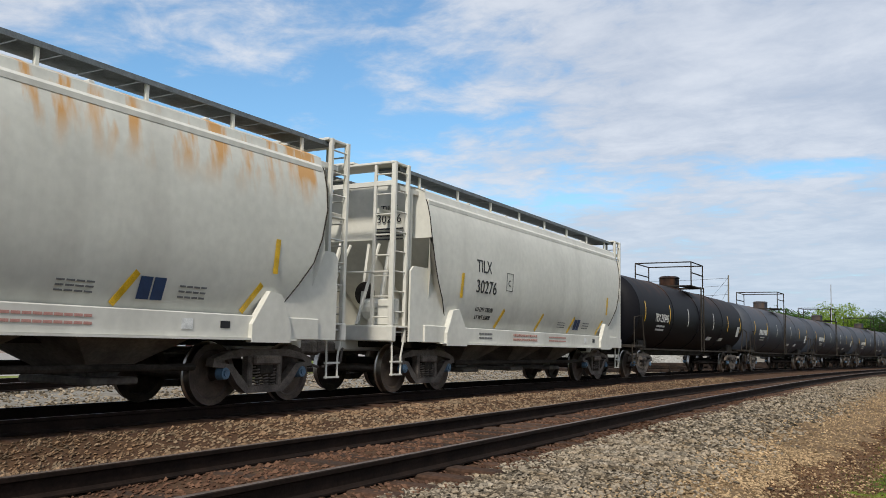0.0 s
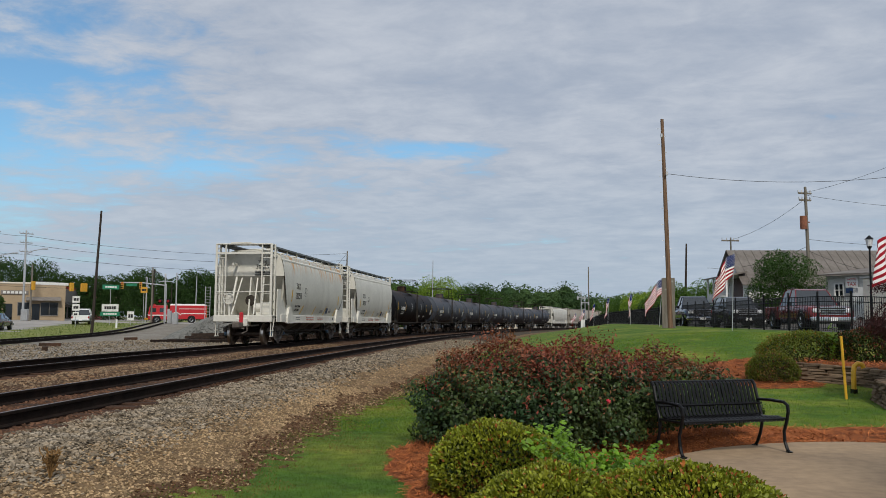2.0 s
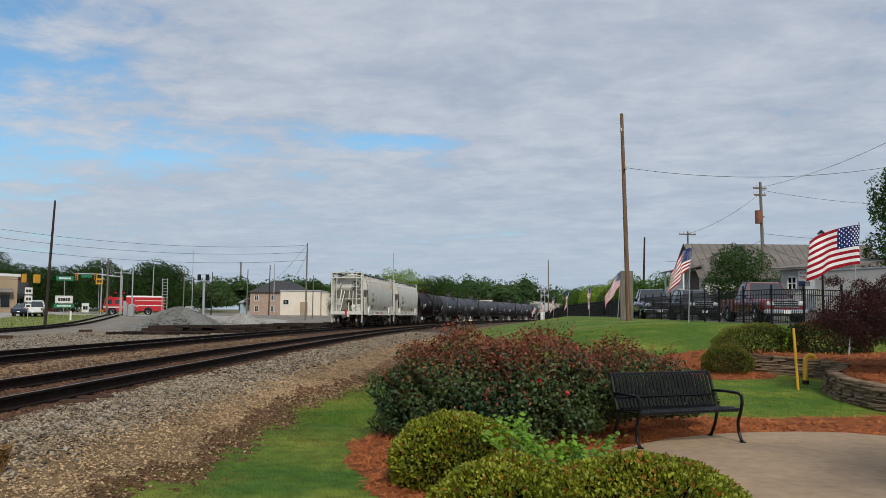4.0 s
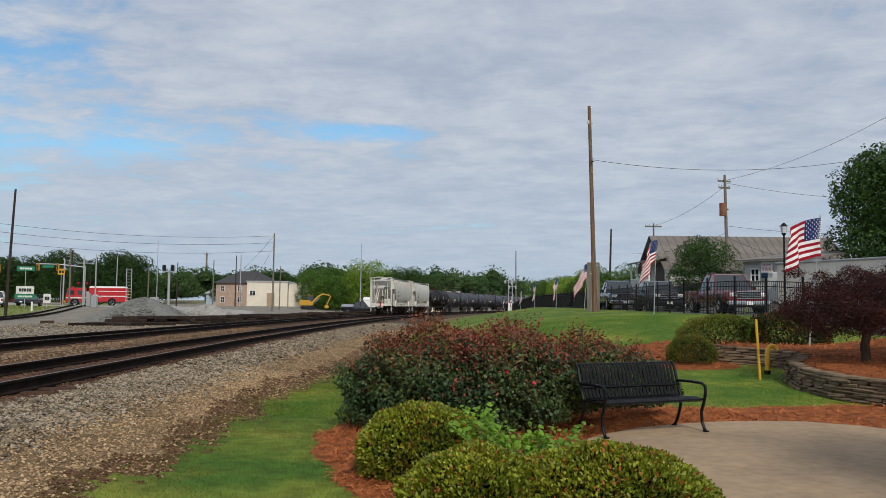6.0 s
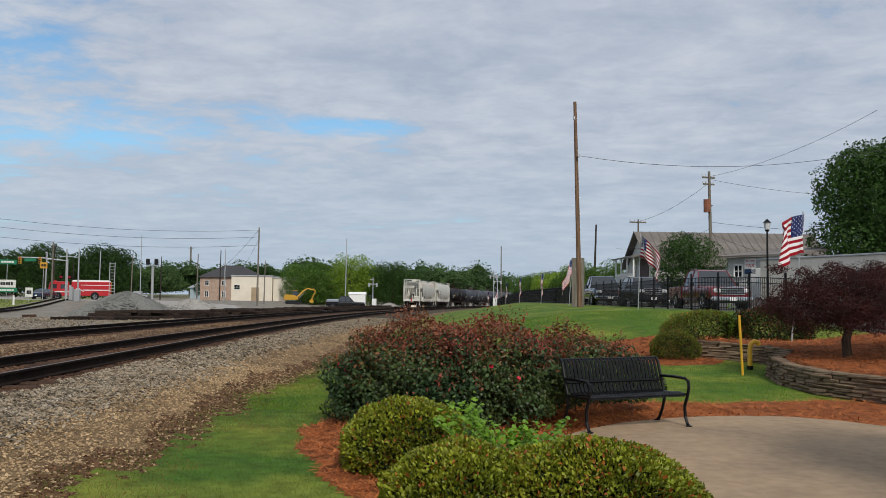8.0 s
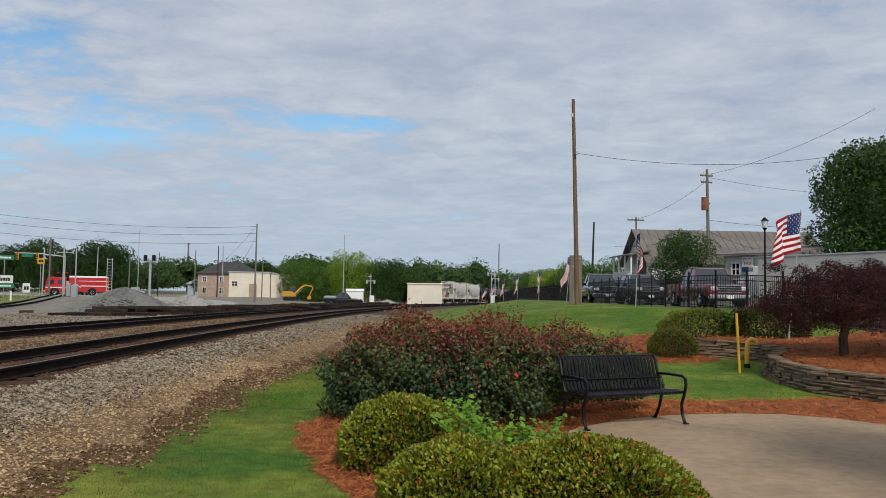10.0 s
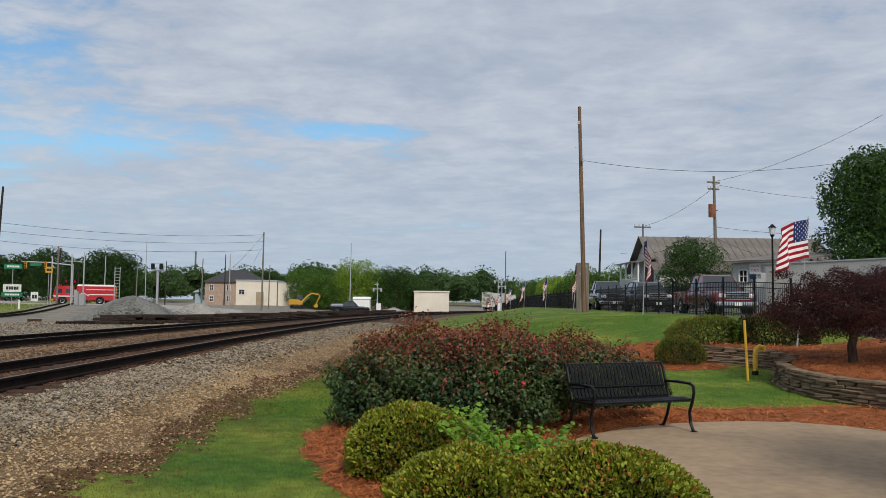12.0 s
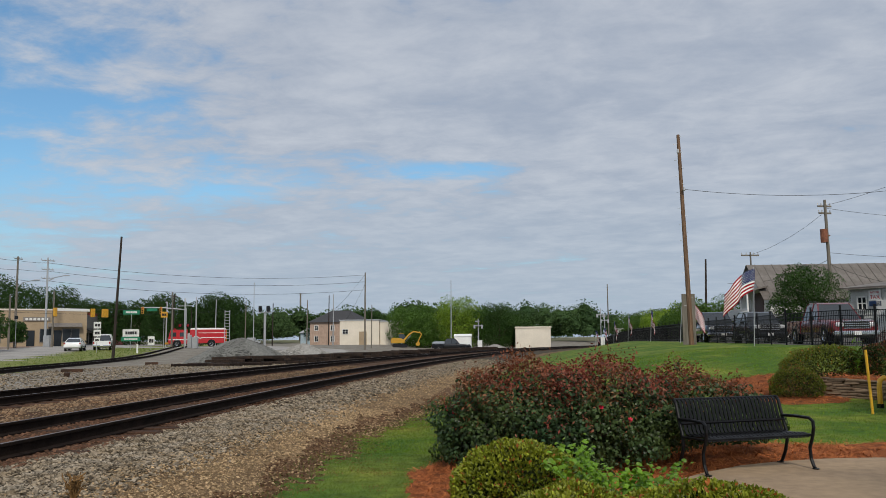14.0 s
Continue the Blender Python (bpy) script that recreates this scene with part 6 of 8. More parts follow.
flag((8.42, 20.4, gz(8.42, 20.4)), (8.72, 20.35, 3.72), 1.42, 0.92, "large flag with red and white stripes on a leaning pole", 0.30,
     [(0, 195), (2.4, 215), (3.0, 205), (3.5, 190), (6.0, 213), (6.5, 218), (7.0, 250), (7.5, 238), (8.0, 224), (9.2, 208), (10.5, 225), (11.0, 182), (11.5, 225), (12.0, 216), (12.4, 208), (13, 225), (14, 215)], 0.4)
flag((8.6, 37.0, gz(8.6, 37.0)), (8.72, 37.0, 4.42), 1.52, 0.92, "flag with red and white stripes beside the pickup trucks", 0.72,
     [(0, 200), (1.0, 225), (1.5, 210), (2.5, 240), (3.0, 235), (3.5, 220), (6.0, 232), (6.5, 195), (7.5, 275), (8.0, 290), (9.2, 250), (10.5, 285), (11.0, 325), (11.5, 300), (12.0, 262), (12.5, 222), (13, 230), (14, 198)], 1.9)
flag((8.35, 55.4, gz(8.35, 55.4)), (8.6, 55.4, 4.2), 1.52, 0.92, "flag with stripes hanging beside the board", 1.0, [(0, 205), (3, 215), (6, 225), (9, 240), (11, 238), (12.2, 260), (13, 300), (14, 335)], 3.0)
for i, (fx, fy, tz) in enumerate([(8.6, 73.0, 3.85), (8.4, 91.0, 3.9), (8.3, 109.0, 3.55), (8.2, 127.0, 3.05), (8.0, 145.0, 2.7)]):
    flag((fx, fy, gz(fx, fy)), (fx + 0.15, fy, tz), 1.42, 0.88, "flag with red and white stripes farther along the fence", 0.85 + 0.12 * (i % 3),
         [(0, 236 + 5 * i), (3, 252 - 6 * i), (6, 244 + 6 * i), (9, 262), (11, 238 - 7 * i), (12.5, 250), (14, 268 + 6 * i)], 1.1 * i)


# ---- vehicles ----
def wheel_meshes(r, w):
    k = Kit()
    n = 22
    prof = [(r * 0.62, -w / 2), (r * 0.9, -w / 2), (r, -w * 0.36), (r, w * 0.36), (r * 0.9, w / 2), (r * 0.62, w / 2)]
    k.loft([[(q * math.cos(2 * math.pi * j / n), y, q * math.sin(2 * math.pi * j / n)) for j in range(n)] for q, y in prof], 0, cap=False)
    a = k.mesh("tyre", TYRE, True)
    k = Kit()
    prof = [(r * 0.63, w * 0.46), (r * 0.56, w * 0.42), (r * 0.52, w * 0.25), (r * 0.2, w * 0.32), (0.01, w * 0.34)]
    k.loft([[(q * math.cos(2 * math.pi * j / n), y, q * math.sin(2 * math.pi * j / n)) for j in range(n)] for q, y in prof], 0, cap=False)
    for i in range(5):
        t = 2 * math.pi * i / 5
        k.box((r * 0.36, w * 0.36, 0), (r * 0.36, 0.04, r * 0.12), 0, 0.01, pose(0, 0, 0, 0, math.degrees(t), 0))
    b = k.mesh("rim", CHROME, True)
    return a, b


WHEELS = {}


def add_wheel(parent, x, y, r, w):
    key = (r, w)
    if key not in WHEELS:
        WHEELS[key] = wheel_meshes(r, w)
    t, m = WHEELS[key]
    s = 1 if y > 0 else -1
    ob = share("wheel", t, parent, pose(x, y, r, 0, 0, 0 if s > 0 else 180))
    share("rim", m, ob, pose(0, 0, 0))
    return ob


KINDS = {
    "pickup": dict(L=5.8, W=1.98, r=0.39, axles=(1.85, -1.85), body=[(-2.9, 0.48), (-2.9, 0.98), (-2.84, 1.08), (1.0, 1.12), (2.35, 1.08), (2.75, 0.98), (2.86, 0.8), (2.9, 0.48)],
                   cab=[(-1.0, 1.10), (-0.85, 1.78), (-0.6, 1.88), (0.3, 1.88), (0.5, 1.82), (1.12, 1.12)], bed=(-2.78, -1.08)),
    "sedan": dict(L=4.7, W=1.80, r=0.33, axles=(1.4, -1.35), body=[(-2.35, 0.35), (-2.36, 0.75), (-2.25, 0.98), (-1.7, 1.02), (0.9, 0.96), (1.9, 0.84), (2.3, 0.70), (2.36, 0.35)],
                  cab=[(-1.75, 1.0), (-1.1, 1.38), (-0.5, 1.47), (0.2, 1.46), (1.05, 0.96)], bed=None),
    "suv": dict(L=4.7, W=1.90, r=0.38, axles=(1.4, -1.4), body=[(-2.3, 0.45), (-2.32, 0.95), (-2.25, 1.08), (0.9, 1.08), (1.95, 1.02), (2.25, 0.85), (2.32, 0.45)],
                cab=[(-2.2, 1.06), (-2.0, 1.66), (-1.7, 1.76), (0.2, 1.76), (0.42, 1.70), (1.0, 1.08)], bed=None),
}


def hull(k, poly, x0, x1, hw):
    """Body shell drawn from station to station along x, with rounded shoulders and a nose that narrows."""
    upper = sorted((x, z) for x, z in poly if z > 0.6)
    zb = min(z for _, z in poly)
    ux, uz = [p[0] for p in upper], [p[1] for p in upper]
    stations = sorted({x0, x0 + 0.05, x0 + 0.35, (x0 + x1) / 2, x1 - 1.2, x1 - 0.7, x1 - 0.42, x1 - 0.22, x1 - 0.09, x1 - 0.03, x1})
    rings = []
    for x in stations:
        t = float(np.interp(x, ux, uz))
        nose, tail = max(0.0, (x - x1 + 0.6) / 0.6), max(0.0, (x0 + 0.3 - x) / 0.3)
        w = hw * (1 - 0.12 * nose ** 2.4 - 0.02 * tail)
        t -= 0.05 * nose ** 6
        half = [(0.93 * w, zb), (w, zb + 0.10), (w, zb + (t - zb) * 0.66), (0.975 * w, t - 0.07), (0.93 * w, t - 0.02), (0.84 * w, t)]
        rings.append([(x, -y, z) for y, z in half] + [(x, y, z) for y, z in reversed(half)])
    k.loft(rings)


def vehicle(kind, paint, label, m, name=None, grille=CHROME, category=None):
    s = KINDS[kind]
    e = empty(name or {"pickup": "pickup_truck", "sedan": "car", "suv": "car"}[kind], label, category or ("pickup truck" if kind == "pickup" else "car"), "", m)
    W, r = s["W"], s["r"]
    hw = W / 2
    k = Kit()
    poly = s["body"]
    if s["bed"]:
        b0, b1 = s["bed"]
        hull(k, poly, b1, max(x for x, _ in poly), hw)
        k.box(((b0 + b1) / 2 - 0.06, 0, 0.62), (b1 - b0 + 0.12, W, 0.28), 0, 0.03)
        for y in (-hw + 0.05, hw - 0.05):
            k.box(((b0 + b1) / 2 - 0.06, y, 0.84), (b1 - b0 + 0.12, 0.10, 0.50), 0, 0.025)
    else:
        hull(k, poly, min(x for x, _ in poly), max(x for x, _ in poly), hw)
    k.thing("body", paint, e, smooth=True)
    if s["bed"]:
        k = Kit()
        k.box((-2.87, 0, 0.84), (0.07, W - 0.1, 0.50), 0, 0.02)
        k.thing("tailgate", paint, e)
    # glasshouse, roof, pillars
    cab = s["cab"]
    zt = max(z for _, z in cab)
    zb = cab[0][1]

    def width(z):
        return hw - 0.07 - 0.24 * (z - zb) / (zt - zb)
    k = Kit()
    k.loft([[(x, sg * width(z), z) for x, z in cab] for sg in (-1, 1)], 0)
    k.thing("window_glass", CARGLASS, e)
    k = Kit()
    top = [(x, z) for x, z in cab if z > zt - 0.13]
    k.loft([[(x, sg * (width(z) + 0.006), z + 0.012) for x, z in top] + [(x, sg * (width(z) + 0.006), z - 0.05) for x, z in reversed(top)] for sg in (-1, 1)], 0)
    k.thing("roof", paint, e)
    for sg in (-1, 1):
        k = Kit()
        for i in range(len(cab) - 1):
            (xa, za), (xb, zb2) = cab[i], cab[i + 1]
            k.cyl((xa, sg * width(za), za), (xb, sg * width(zb2), zb2), 0.026, n=6)
        xm = (cab[0][0] + cab[-1][0]) / 2 - 0.1
        k.cyl((xm, sg * width(zb), zb), (xm + 0.05, sg * width(zt), zt), 0.034, n=6)
        k.thing("pillar", paint, e)
        k = Kit()
        k.box((cab[-1][0] - 0.35, sg * (hw + 0.10), zb + 0.10), (0.10, 0.20, 0.17), 0, 0.03)
        k.thing("mirror", CARBLACK, e)
        k = Kit()
        for x in (xm, cab[-1][0] - 0.15, cab[0][0] + 0.05):
            k.box((x, sg * (hw + 0.001), 0.80), (0.012, 0.006, 0.52), 0)
        k.box((xm + 0.25, sg * (hw + 0.012), zb - 0.12), (0.16, 0.03, 0.035), 0, 0.008)
        k.box((xm + 0.2, sg * (hw + 0.006), 0.46), (1.9, 0.03, 0.09), 0, 0.01)
        k.thing("door_trim", CARBLACK, e)
        # lamps
        fx = max(x for x, _ in poly)
        bx = min(x for x, _ in poly)
        hz = 0.86 if kind == "pickup" else (0.9 if kind == "suv" else 0.68)
        k = Kit()
        k.box((fx - 0.09, sg * (hw - 0.32), hz), (0.20, 0.36, 0.22), 0, 0.06)
        k.thing("headlight", LAMPGLASS, e)
        k = Kit()
        k.box((bx + 0.04, sg * (hw - 0.10), 0.86), (0.10, 0.18, 0.30 if kind != "sedan" else 0.16), 0, 0.02)
        k.thing("tail_light", TAILRED, e)
    k = Kit()
    k.box((fx - 0.02, 0, hz), (0.07, W - 0.90, 0.30), 0, 0.02)
    front = k.thing("grille", BLACKTXT, e)
    bar_kit = Kit()
    bar_kit.box((0, 0, 0), (0.05, W - 0.86, 0.035), 0, 0.006)
    bar_mesh = bar_kit.mesh("grille_bar", grille)
    for i in range(4):
        share("grille_bar", bar_mesh, front, pose(fx + 0.02, 0, hz - 0.15 + 0.10 * i))
    k = Kit()
    k.box((fx - 0.01, 0, 0.50), (0.22, W - 0.04, 0.20), 0, 0.05)
    k.thing("front_bumper", CHROME if kind == "pickup" else paint, e)
    k = Kit()
    k.box((bx + 0.0, 0, 0.50), (0.20, W - 0.06, 0.18), 0, 0.05)
    k.thing("rear_bumper", CHROME if kind == "pickup" else paint, e)
    k = Kit()
    k.box((fx + 0.105, 0, 0.5), (0.012, 0.32, 0.15), 0)
    k.thing("front_plate", WHITEPAINT, e)
    k = Kit()
    k.box((bx - 0.105, 0, 0.56), (0.012, 0.32, 0.15), 0)
    k.thing("rear_plate", WHITEPAINT, e)
    k = Kit()
    k.box((0, 0, 0.42), (s["L"] - 0.6, W - 0.3, 0.24), 0)
    for x in s["axles"]:
        for sg in (-1, 1):
            k.cyl((x, sg * (hw - 0.25), r + 0.03), (x, sg * (hw + 0.004), r + 0.03), r + 0.09, n=20)
    k.thing("wheel_arch", CARBLACK, e)
    for x in s["axles"]:
        for sg in (-1, 1):
            add_wheel(e, x, sg * (hw - 0.09), r, 0.24)
    return e


vehicle("pickup", CARRED, "dark red pickup truck with chrome grille behind the fence", pose(12.95, 41.0, gz(12.95, 41.0), 0, 0, -87))
vehicle("suv", CARBLACK, "black off-roader parked behind the fence", pose(12.0, 50.4, gz(11.95, 50.4), 0, 0, -89), grille=CARSILVER)
vehicle("pickup", CARNAVY, "dark blue pickup truck with chrome grille in the lot", pose(11.4, 60.2, gz(11.5, 60.2), 0, 0, -90) @ Matrix.Scale(1.08, 4))
vehicle("suv", CARSILVER, "silver car parked behind the maple", pose(18.4, 33.4, gz(18.4, 33.4), 0, 0, -60))
vehicle("sedan", CARBLACK, "black car at the back of the lot", pose(15.6, 56.0, gz(15.6, 56.0), 0, 0, -70))


# ---- house, small buildings ----
def window(parent, at, w, h, frame_mat=WHITEPAINT, bars=(1, 1), sill=True):
    """Set on a wall: at's +y points out of it."""
    e = new("window")
    e.parent = parent
    e.matrix_basis = at
    k = Kit()
    t = 0.09
    for s in (-1, 1):
        k.box((s * (w / 2), 0.03, 0), (t, 0.10, h + t), 0, 0.01)
        k.box((0, 0.03, s * h / 2), (w + t, 0.10, t), 0, 0.01)
    for i in range(1, bars[0] + 1):
        k.box((-w / 2 + w * i / (bars[0] + 1), 0.03, 0), (0.05, 0.07, h), 0)
    for i in range(1, bars[1] + 1):
        k.box((0, 0.03, -h / 2 + h * i / (bars[1] + 1)), (w, 0.07, 0.05), 0)
    k.thing("window_frame", frame_mat, e)
    k = Kit()
    k.box((0, 0.012, 0), (w, 0.02, h), 0)
    k.thing("pane", GLASSDARK, e)
    return e


def house():
    """White gabled house with an upper porch; the gable faces the tracks, the long tin roof runs back to the right."""
    ang = 3
    m = pose(15.4, 65.5, gz(15, 60), 0, 0, ang)
    e = empty("house", "white gabled house with tin roof and raised porch", "house", "", m)
    W, D = 3.4, 13.0          # gable along -x side, ridge along +x
    z1, z2 = 3.0, 5.4
    k = Kit()
    k.loft([[(x, -W, -0.3), (x, W, -0.3), (x, W, z1), (x, 0, z2), (x, -W, z1)] for x in (0, D)])
    k.thing("wall", WHITESIDING, e)
    for i in range(24):
        k = Kit()
        k.box((-0.012, 0, 0.2 + i * 0.2), (0.024, 2 * W * min(1, max(0.02, (z2 - 0.2 - i * 0.2) / (z2 - z1))), 0.02), 0)
        k.thing("clapboard", WHITESIDING, e)
    for s in (-1, 1):
        k = Kit()
        for x0 in (0.0,):
            k.add([(x0, s * (W + 0.45), z1 - 0.26), (x0 + 0.6, s * (W + 0.45), z1 - 0.26), (x0 + 0.6, 0, z2 + 0.08), (x0, 0, z2 + 0.08),
                   (x0, s * (W + 0.45), z1 - 0.20), (x0 + 0.6, s * (W + 0.45), z1 - 0.20), (x0 + 0.6, 0, z2 + 0.14), (x0, 0, z2 + 0.14)],
                  [(0, 1, 2, 3), (4, 5, 6, 7), (0, 1, 5, 4), (1, 2, 6, 5), (0, 3, 7, 4)])
            k.cyl((x0, s * (W + 0.45), z1 - 0.18), (x0, 0, z2 + 0.16), 0.022, n=4)
        sheet = k.mesh("roof_sheet", TINROOF)
        for x0 in np.arange(-0.5, D + 0.4, 0.62):
            share("roof_sheet", sheet, e, pose(x0, 0, 0))
    # porch on the gable side
    k = Kit()
    k.box((-0.7, -0.4, 1.25), (1.4, 5.2, 0.14), 0, 0.02)
    k.thing("porch_floor", WHITEPAINT, e)
    k = Kit()
    k.loft([[(-1.6, y, 3.35), (0.05, y, 3.70), (0.05, y, 3.82), (-1.6, y, 3.47)] for y in (-3.2, 2.4)])
    k.thing("porch_roof", TINROOF, e)
    for y in (-2.9, -1.2, 0.5, 2.1):
        k = Kit()
        k.box((-1.35, y, 1.6), (0.12, 0.12, 3.6), 0, 0.02)
        k.thing("post", WHITEPAINT, e)
    k = Kit()
    for y0, y1 in ((-2.9, -1.2), (-1.2, 0.5), (0.5, 2.1)):
        k.box((-1.35, (y0 + y1) / 2, 2.2), (0.07, y1 - y0, 0.07), 0)
        k.box((-1.35, (y0 + y1) / 2, 1.45), (0.06, y1 - y0, 0.06), 0)
        for i in range(1, 11):
            k.box((-1.35, y0 + (y1 - y0) * i / 11, 1.82), (0.035, 0.035, 0.75), 0)
    k.thing("railing", WHITEPAINT, e)
    # stair down to the left
    k = Kit()
    for i in range(9):
        k.box((-0.75, 2.4 + 0.27 * i, 1.18 - 0.17 * i), (1.1, 0.29, 0.05), 0)
    for x in (-1.3, -0.2):
        k.tube([(x, 2.3, 1.1), (x, 4.9, -0.5)], 0.07, 4)
        k.tube([(x, 2.3, 2.1), (x, 4.9, 0.5)], 0.04, 4)
    k.thing("stair", WHITEPAINT, e)
    window(e, pose(-0.02, 1.4, 2.3, 0, 0, 90), 0.8, 1.2)
    k = Kit()
    k.box((-0.03, -1.1, 2.35), (0.06, 2.3, 2.05), 0, 0.01)
    k.thing("door", mat("dark_door", (0.08, 0.04, 0.03), 0.6), e)
    window(e, pose(5, -W - 0.01, 1.8, 0, 0, 180), 0.9, 1.2)
    return e


house()


def annex():
    """Low white clapboard building with a small sign, and the long white wall beside it."""
    m = pose(18.6, 55.5, gz(18.6, 55.5), 0, 0, -52)
    e = empty("clapboard_building", "low white clapboard shop with a small blue sign", "building", "", m)
    k = Kit()
    k.box((2.4, 3.2, 1.3), (4.8, 6.0, 2.9), 0)
    k.thing("wall", WHITESIDING, e)
    for i in range(13):
        k = Kit()
        k.box((2.4, 0.19, 0.15 + 0.2 * i), (4.8, 0.03, 0.02), 0)
        k.box((-0.01, 3.2, 0.15 + 0.2 * i), (0.03, 6.0, 0.02), 0)
        k.thing("clapboard", WHITESIDING, e)
    k = Kit()
    k.loft([[(-0.3, -0.2, 2.75), (5.1, -0.2, 2.75), (5.1, -0.2, 2.85), (-0.3, -0.2, 2.85)], [(-0.3, 6.5, 3.5), (5.1, 6.5, 3.5), (5.1, 6.5, 3.6), (-0.3, 6.5, 3.6)]])
    k.thing("roof", TINROOF, e)
    window(e, pose(0.9, 0.18, 1.85, 0, 0, 180), 0.6, 0.8)
    window(e, pose(3.6, 0.18, 1.2, 0, 0, 180), 0.9, 1.3)
    k = Kit()
    k.box((2.3, 0.10, 1.0), (0.9, 0.1, 2.0), 0, 0.02)
    k.thing("door", WHITEPAINT, e)
    # sign board on the front wall
    k = Kit()
    k.box((0, 0, 0), (0.80, 0.06, 0.66), 0, 0.01)
    sign = k.thing("sign", WHITEPAINT, e, "white sign with red lettering over a blue panel")
    sign.matrix_basis = pose(1.8, 0.08, 2.32)
    lettering("lettering", "INCOME", 0.17, REDPAINT, sign, pose(0, -0.035, 0.16, 90), 0.9)
    lettering("lettering", "TAX", 0.32, REDPAINT, sign, pose(0, -0.035, -0.14, 90), 1.0)
    k = Kit()
    k.box((0, 0, -0.52), (0.80, 0.06, 0.30), 0, 0.01)
    k.thing("blue_panel", NAVY, sign)
    e2 = empty("long_white_building", "long low white-walled building behind the lot", "building", "", pose(19.6, 52.0, gz(19.6, 52), 0, 0, -68))
    k = Kit()
    k.box((11, 4, 1.05), (22, 8, 2.7), 0, 0.02)
    k.thing("wall", LONGWALL, e2)
    k = Kit()
    k.box((11, 4, 2.44), (22.2, 8.2, 0.10), 0, 0.02)
    k.thing("roof_edge", METALGREY, e2)
    return e

annex()
k = Kit()
k.cyl((0, 0, 0), (0, 0, 3.9), 0.06, 0.045, 10)
k.cyl((0, 0, 0), (0, 0, 0.5), 0.11, 0.08, 10)
k.cyl((0, 0, 3.9), (0, 0, 4.02), 0.07, 0.13, 10)
lp_ = empty("street_lamp", "black post-top street lamp in the lot", "street lamp", "", pose(17.2, 44.6, gz(17.2, 44.6)))
k.thing("post", FENCE, lp_)
k = Kit()
k.cyl((0, 0, 4.02), (0, 0, 4.38), 0.12, 0.18, 10)
k.thing("lantern", LAMPGLASS, lp_)
k = Kit()
k.cyl((0, 0, 4.38), (0, 0, 4.58), 0.22, 0.02, 10)
k.thing("cap", FENCE, lp_)

# ---- yellow pipes and the stacked wall ----
k = Kit()
k.tube([(-0.05, 0, 1.22), (0.02, 0, -0.1)], 0.027, 10)
tagged(k.thing("marker_post", PIPEYELLOW, None, "thin leaning yellow marker post in the grass", at=pose(6.2, 17.5, gz(6.2, 17.5))), category="post")
k = Kit()
k.tube([(0, 0, -0.1), (0, 0, 0.45), (0.02, 0, 0.56), (0.09, 0, 0.62), (0.17, 0, 0.60), (0.20, 0, 0.53)], 0.05, 12)
vp = empty("vent_pipe", "yellow gooseneck vent pipe in the grass", "pipe", "", pose(6.62, 18.2, gz(6.62, 18.2)))
k.thing("pipe", PIPEYELLOW, vp, smooth=True)
k = Kit()
k.cyl((0, 0, -0.05), (0, 0, 0.10), 0.07, n=12)
k.thing("base", CARBLACK, vp)


def dry_wall():
    """Thin flat stones stacked in courses along a curve."""
    e = empty("stone_wall", "low curved wall of stacked thin brown stones", "wall")
    e["kind"] = "structure"
    rnd = random.Random(9)
    shapes = []
    for i in range(6):
        k = Kit()
        k.box((0, 0, 0), (0.34 + 0.06 * (i % 3), 0.24, 0.056), 0, 0.016)
        k.v = [(x + rnd.uniform(-.012, .012), y + rnd.uniform(-.014, .014), z + rnd.uniform(-.006, .006)) for x, y, z in k.v]
        shapes.append(k.mesh("stone", SLATE))
    line = [(float(wall_x(y)), y) for y in np.arange(11.4, 20.7, 0.05)]
    seg = np.concatenate([[0], np.cumsum([math.dist(a, b) for a, b in zip(line[:-1], line[1:])])])
    xs, ys = [p[0] for p in line], [p[1] for p in line]
    for c in range(7):
        d = rnd.uniform(0, 0.3)
        while d < seg[-1]:
            x, y = np.interp(d, seg, xs), np.interp(d, seg, ys)
            x2, y2 = np.interp(d + 0.1, seg, xs), np.interp(d + 0.1, seg, ys)
            a = math.degrees(math.atan2(y2 - y, x2 - x))
            zb = float(ground_z(x - 0.25, y))
            share("stone", shapes[rnd.randrange(6)], e, pose(x - 0.02 + rnd.uniform(-.02, .02) + 0.012 * c, y, zb + 0.02 + 0.06 * c, rnd.uniform(-2, 2), rnd.uniform(-2, 2), a))
            d += 0.36 + rnd.uniform(0, 0.05)
    return e


dry_wall()


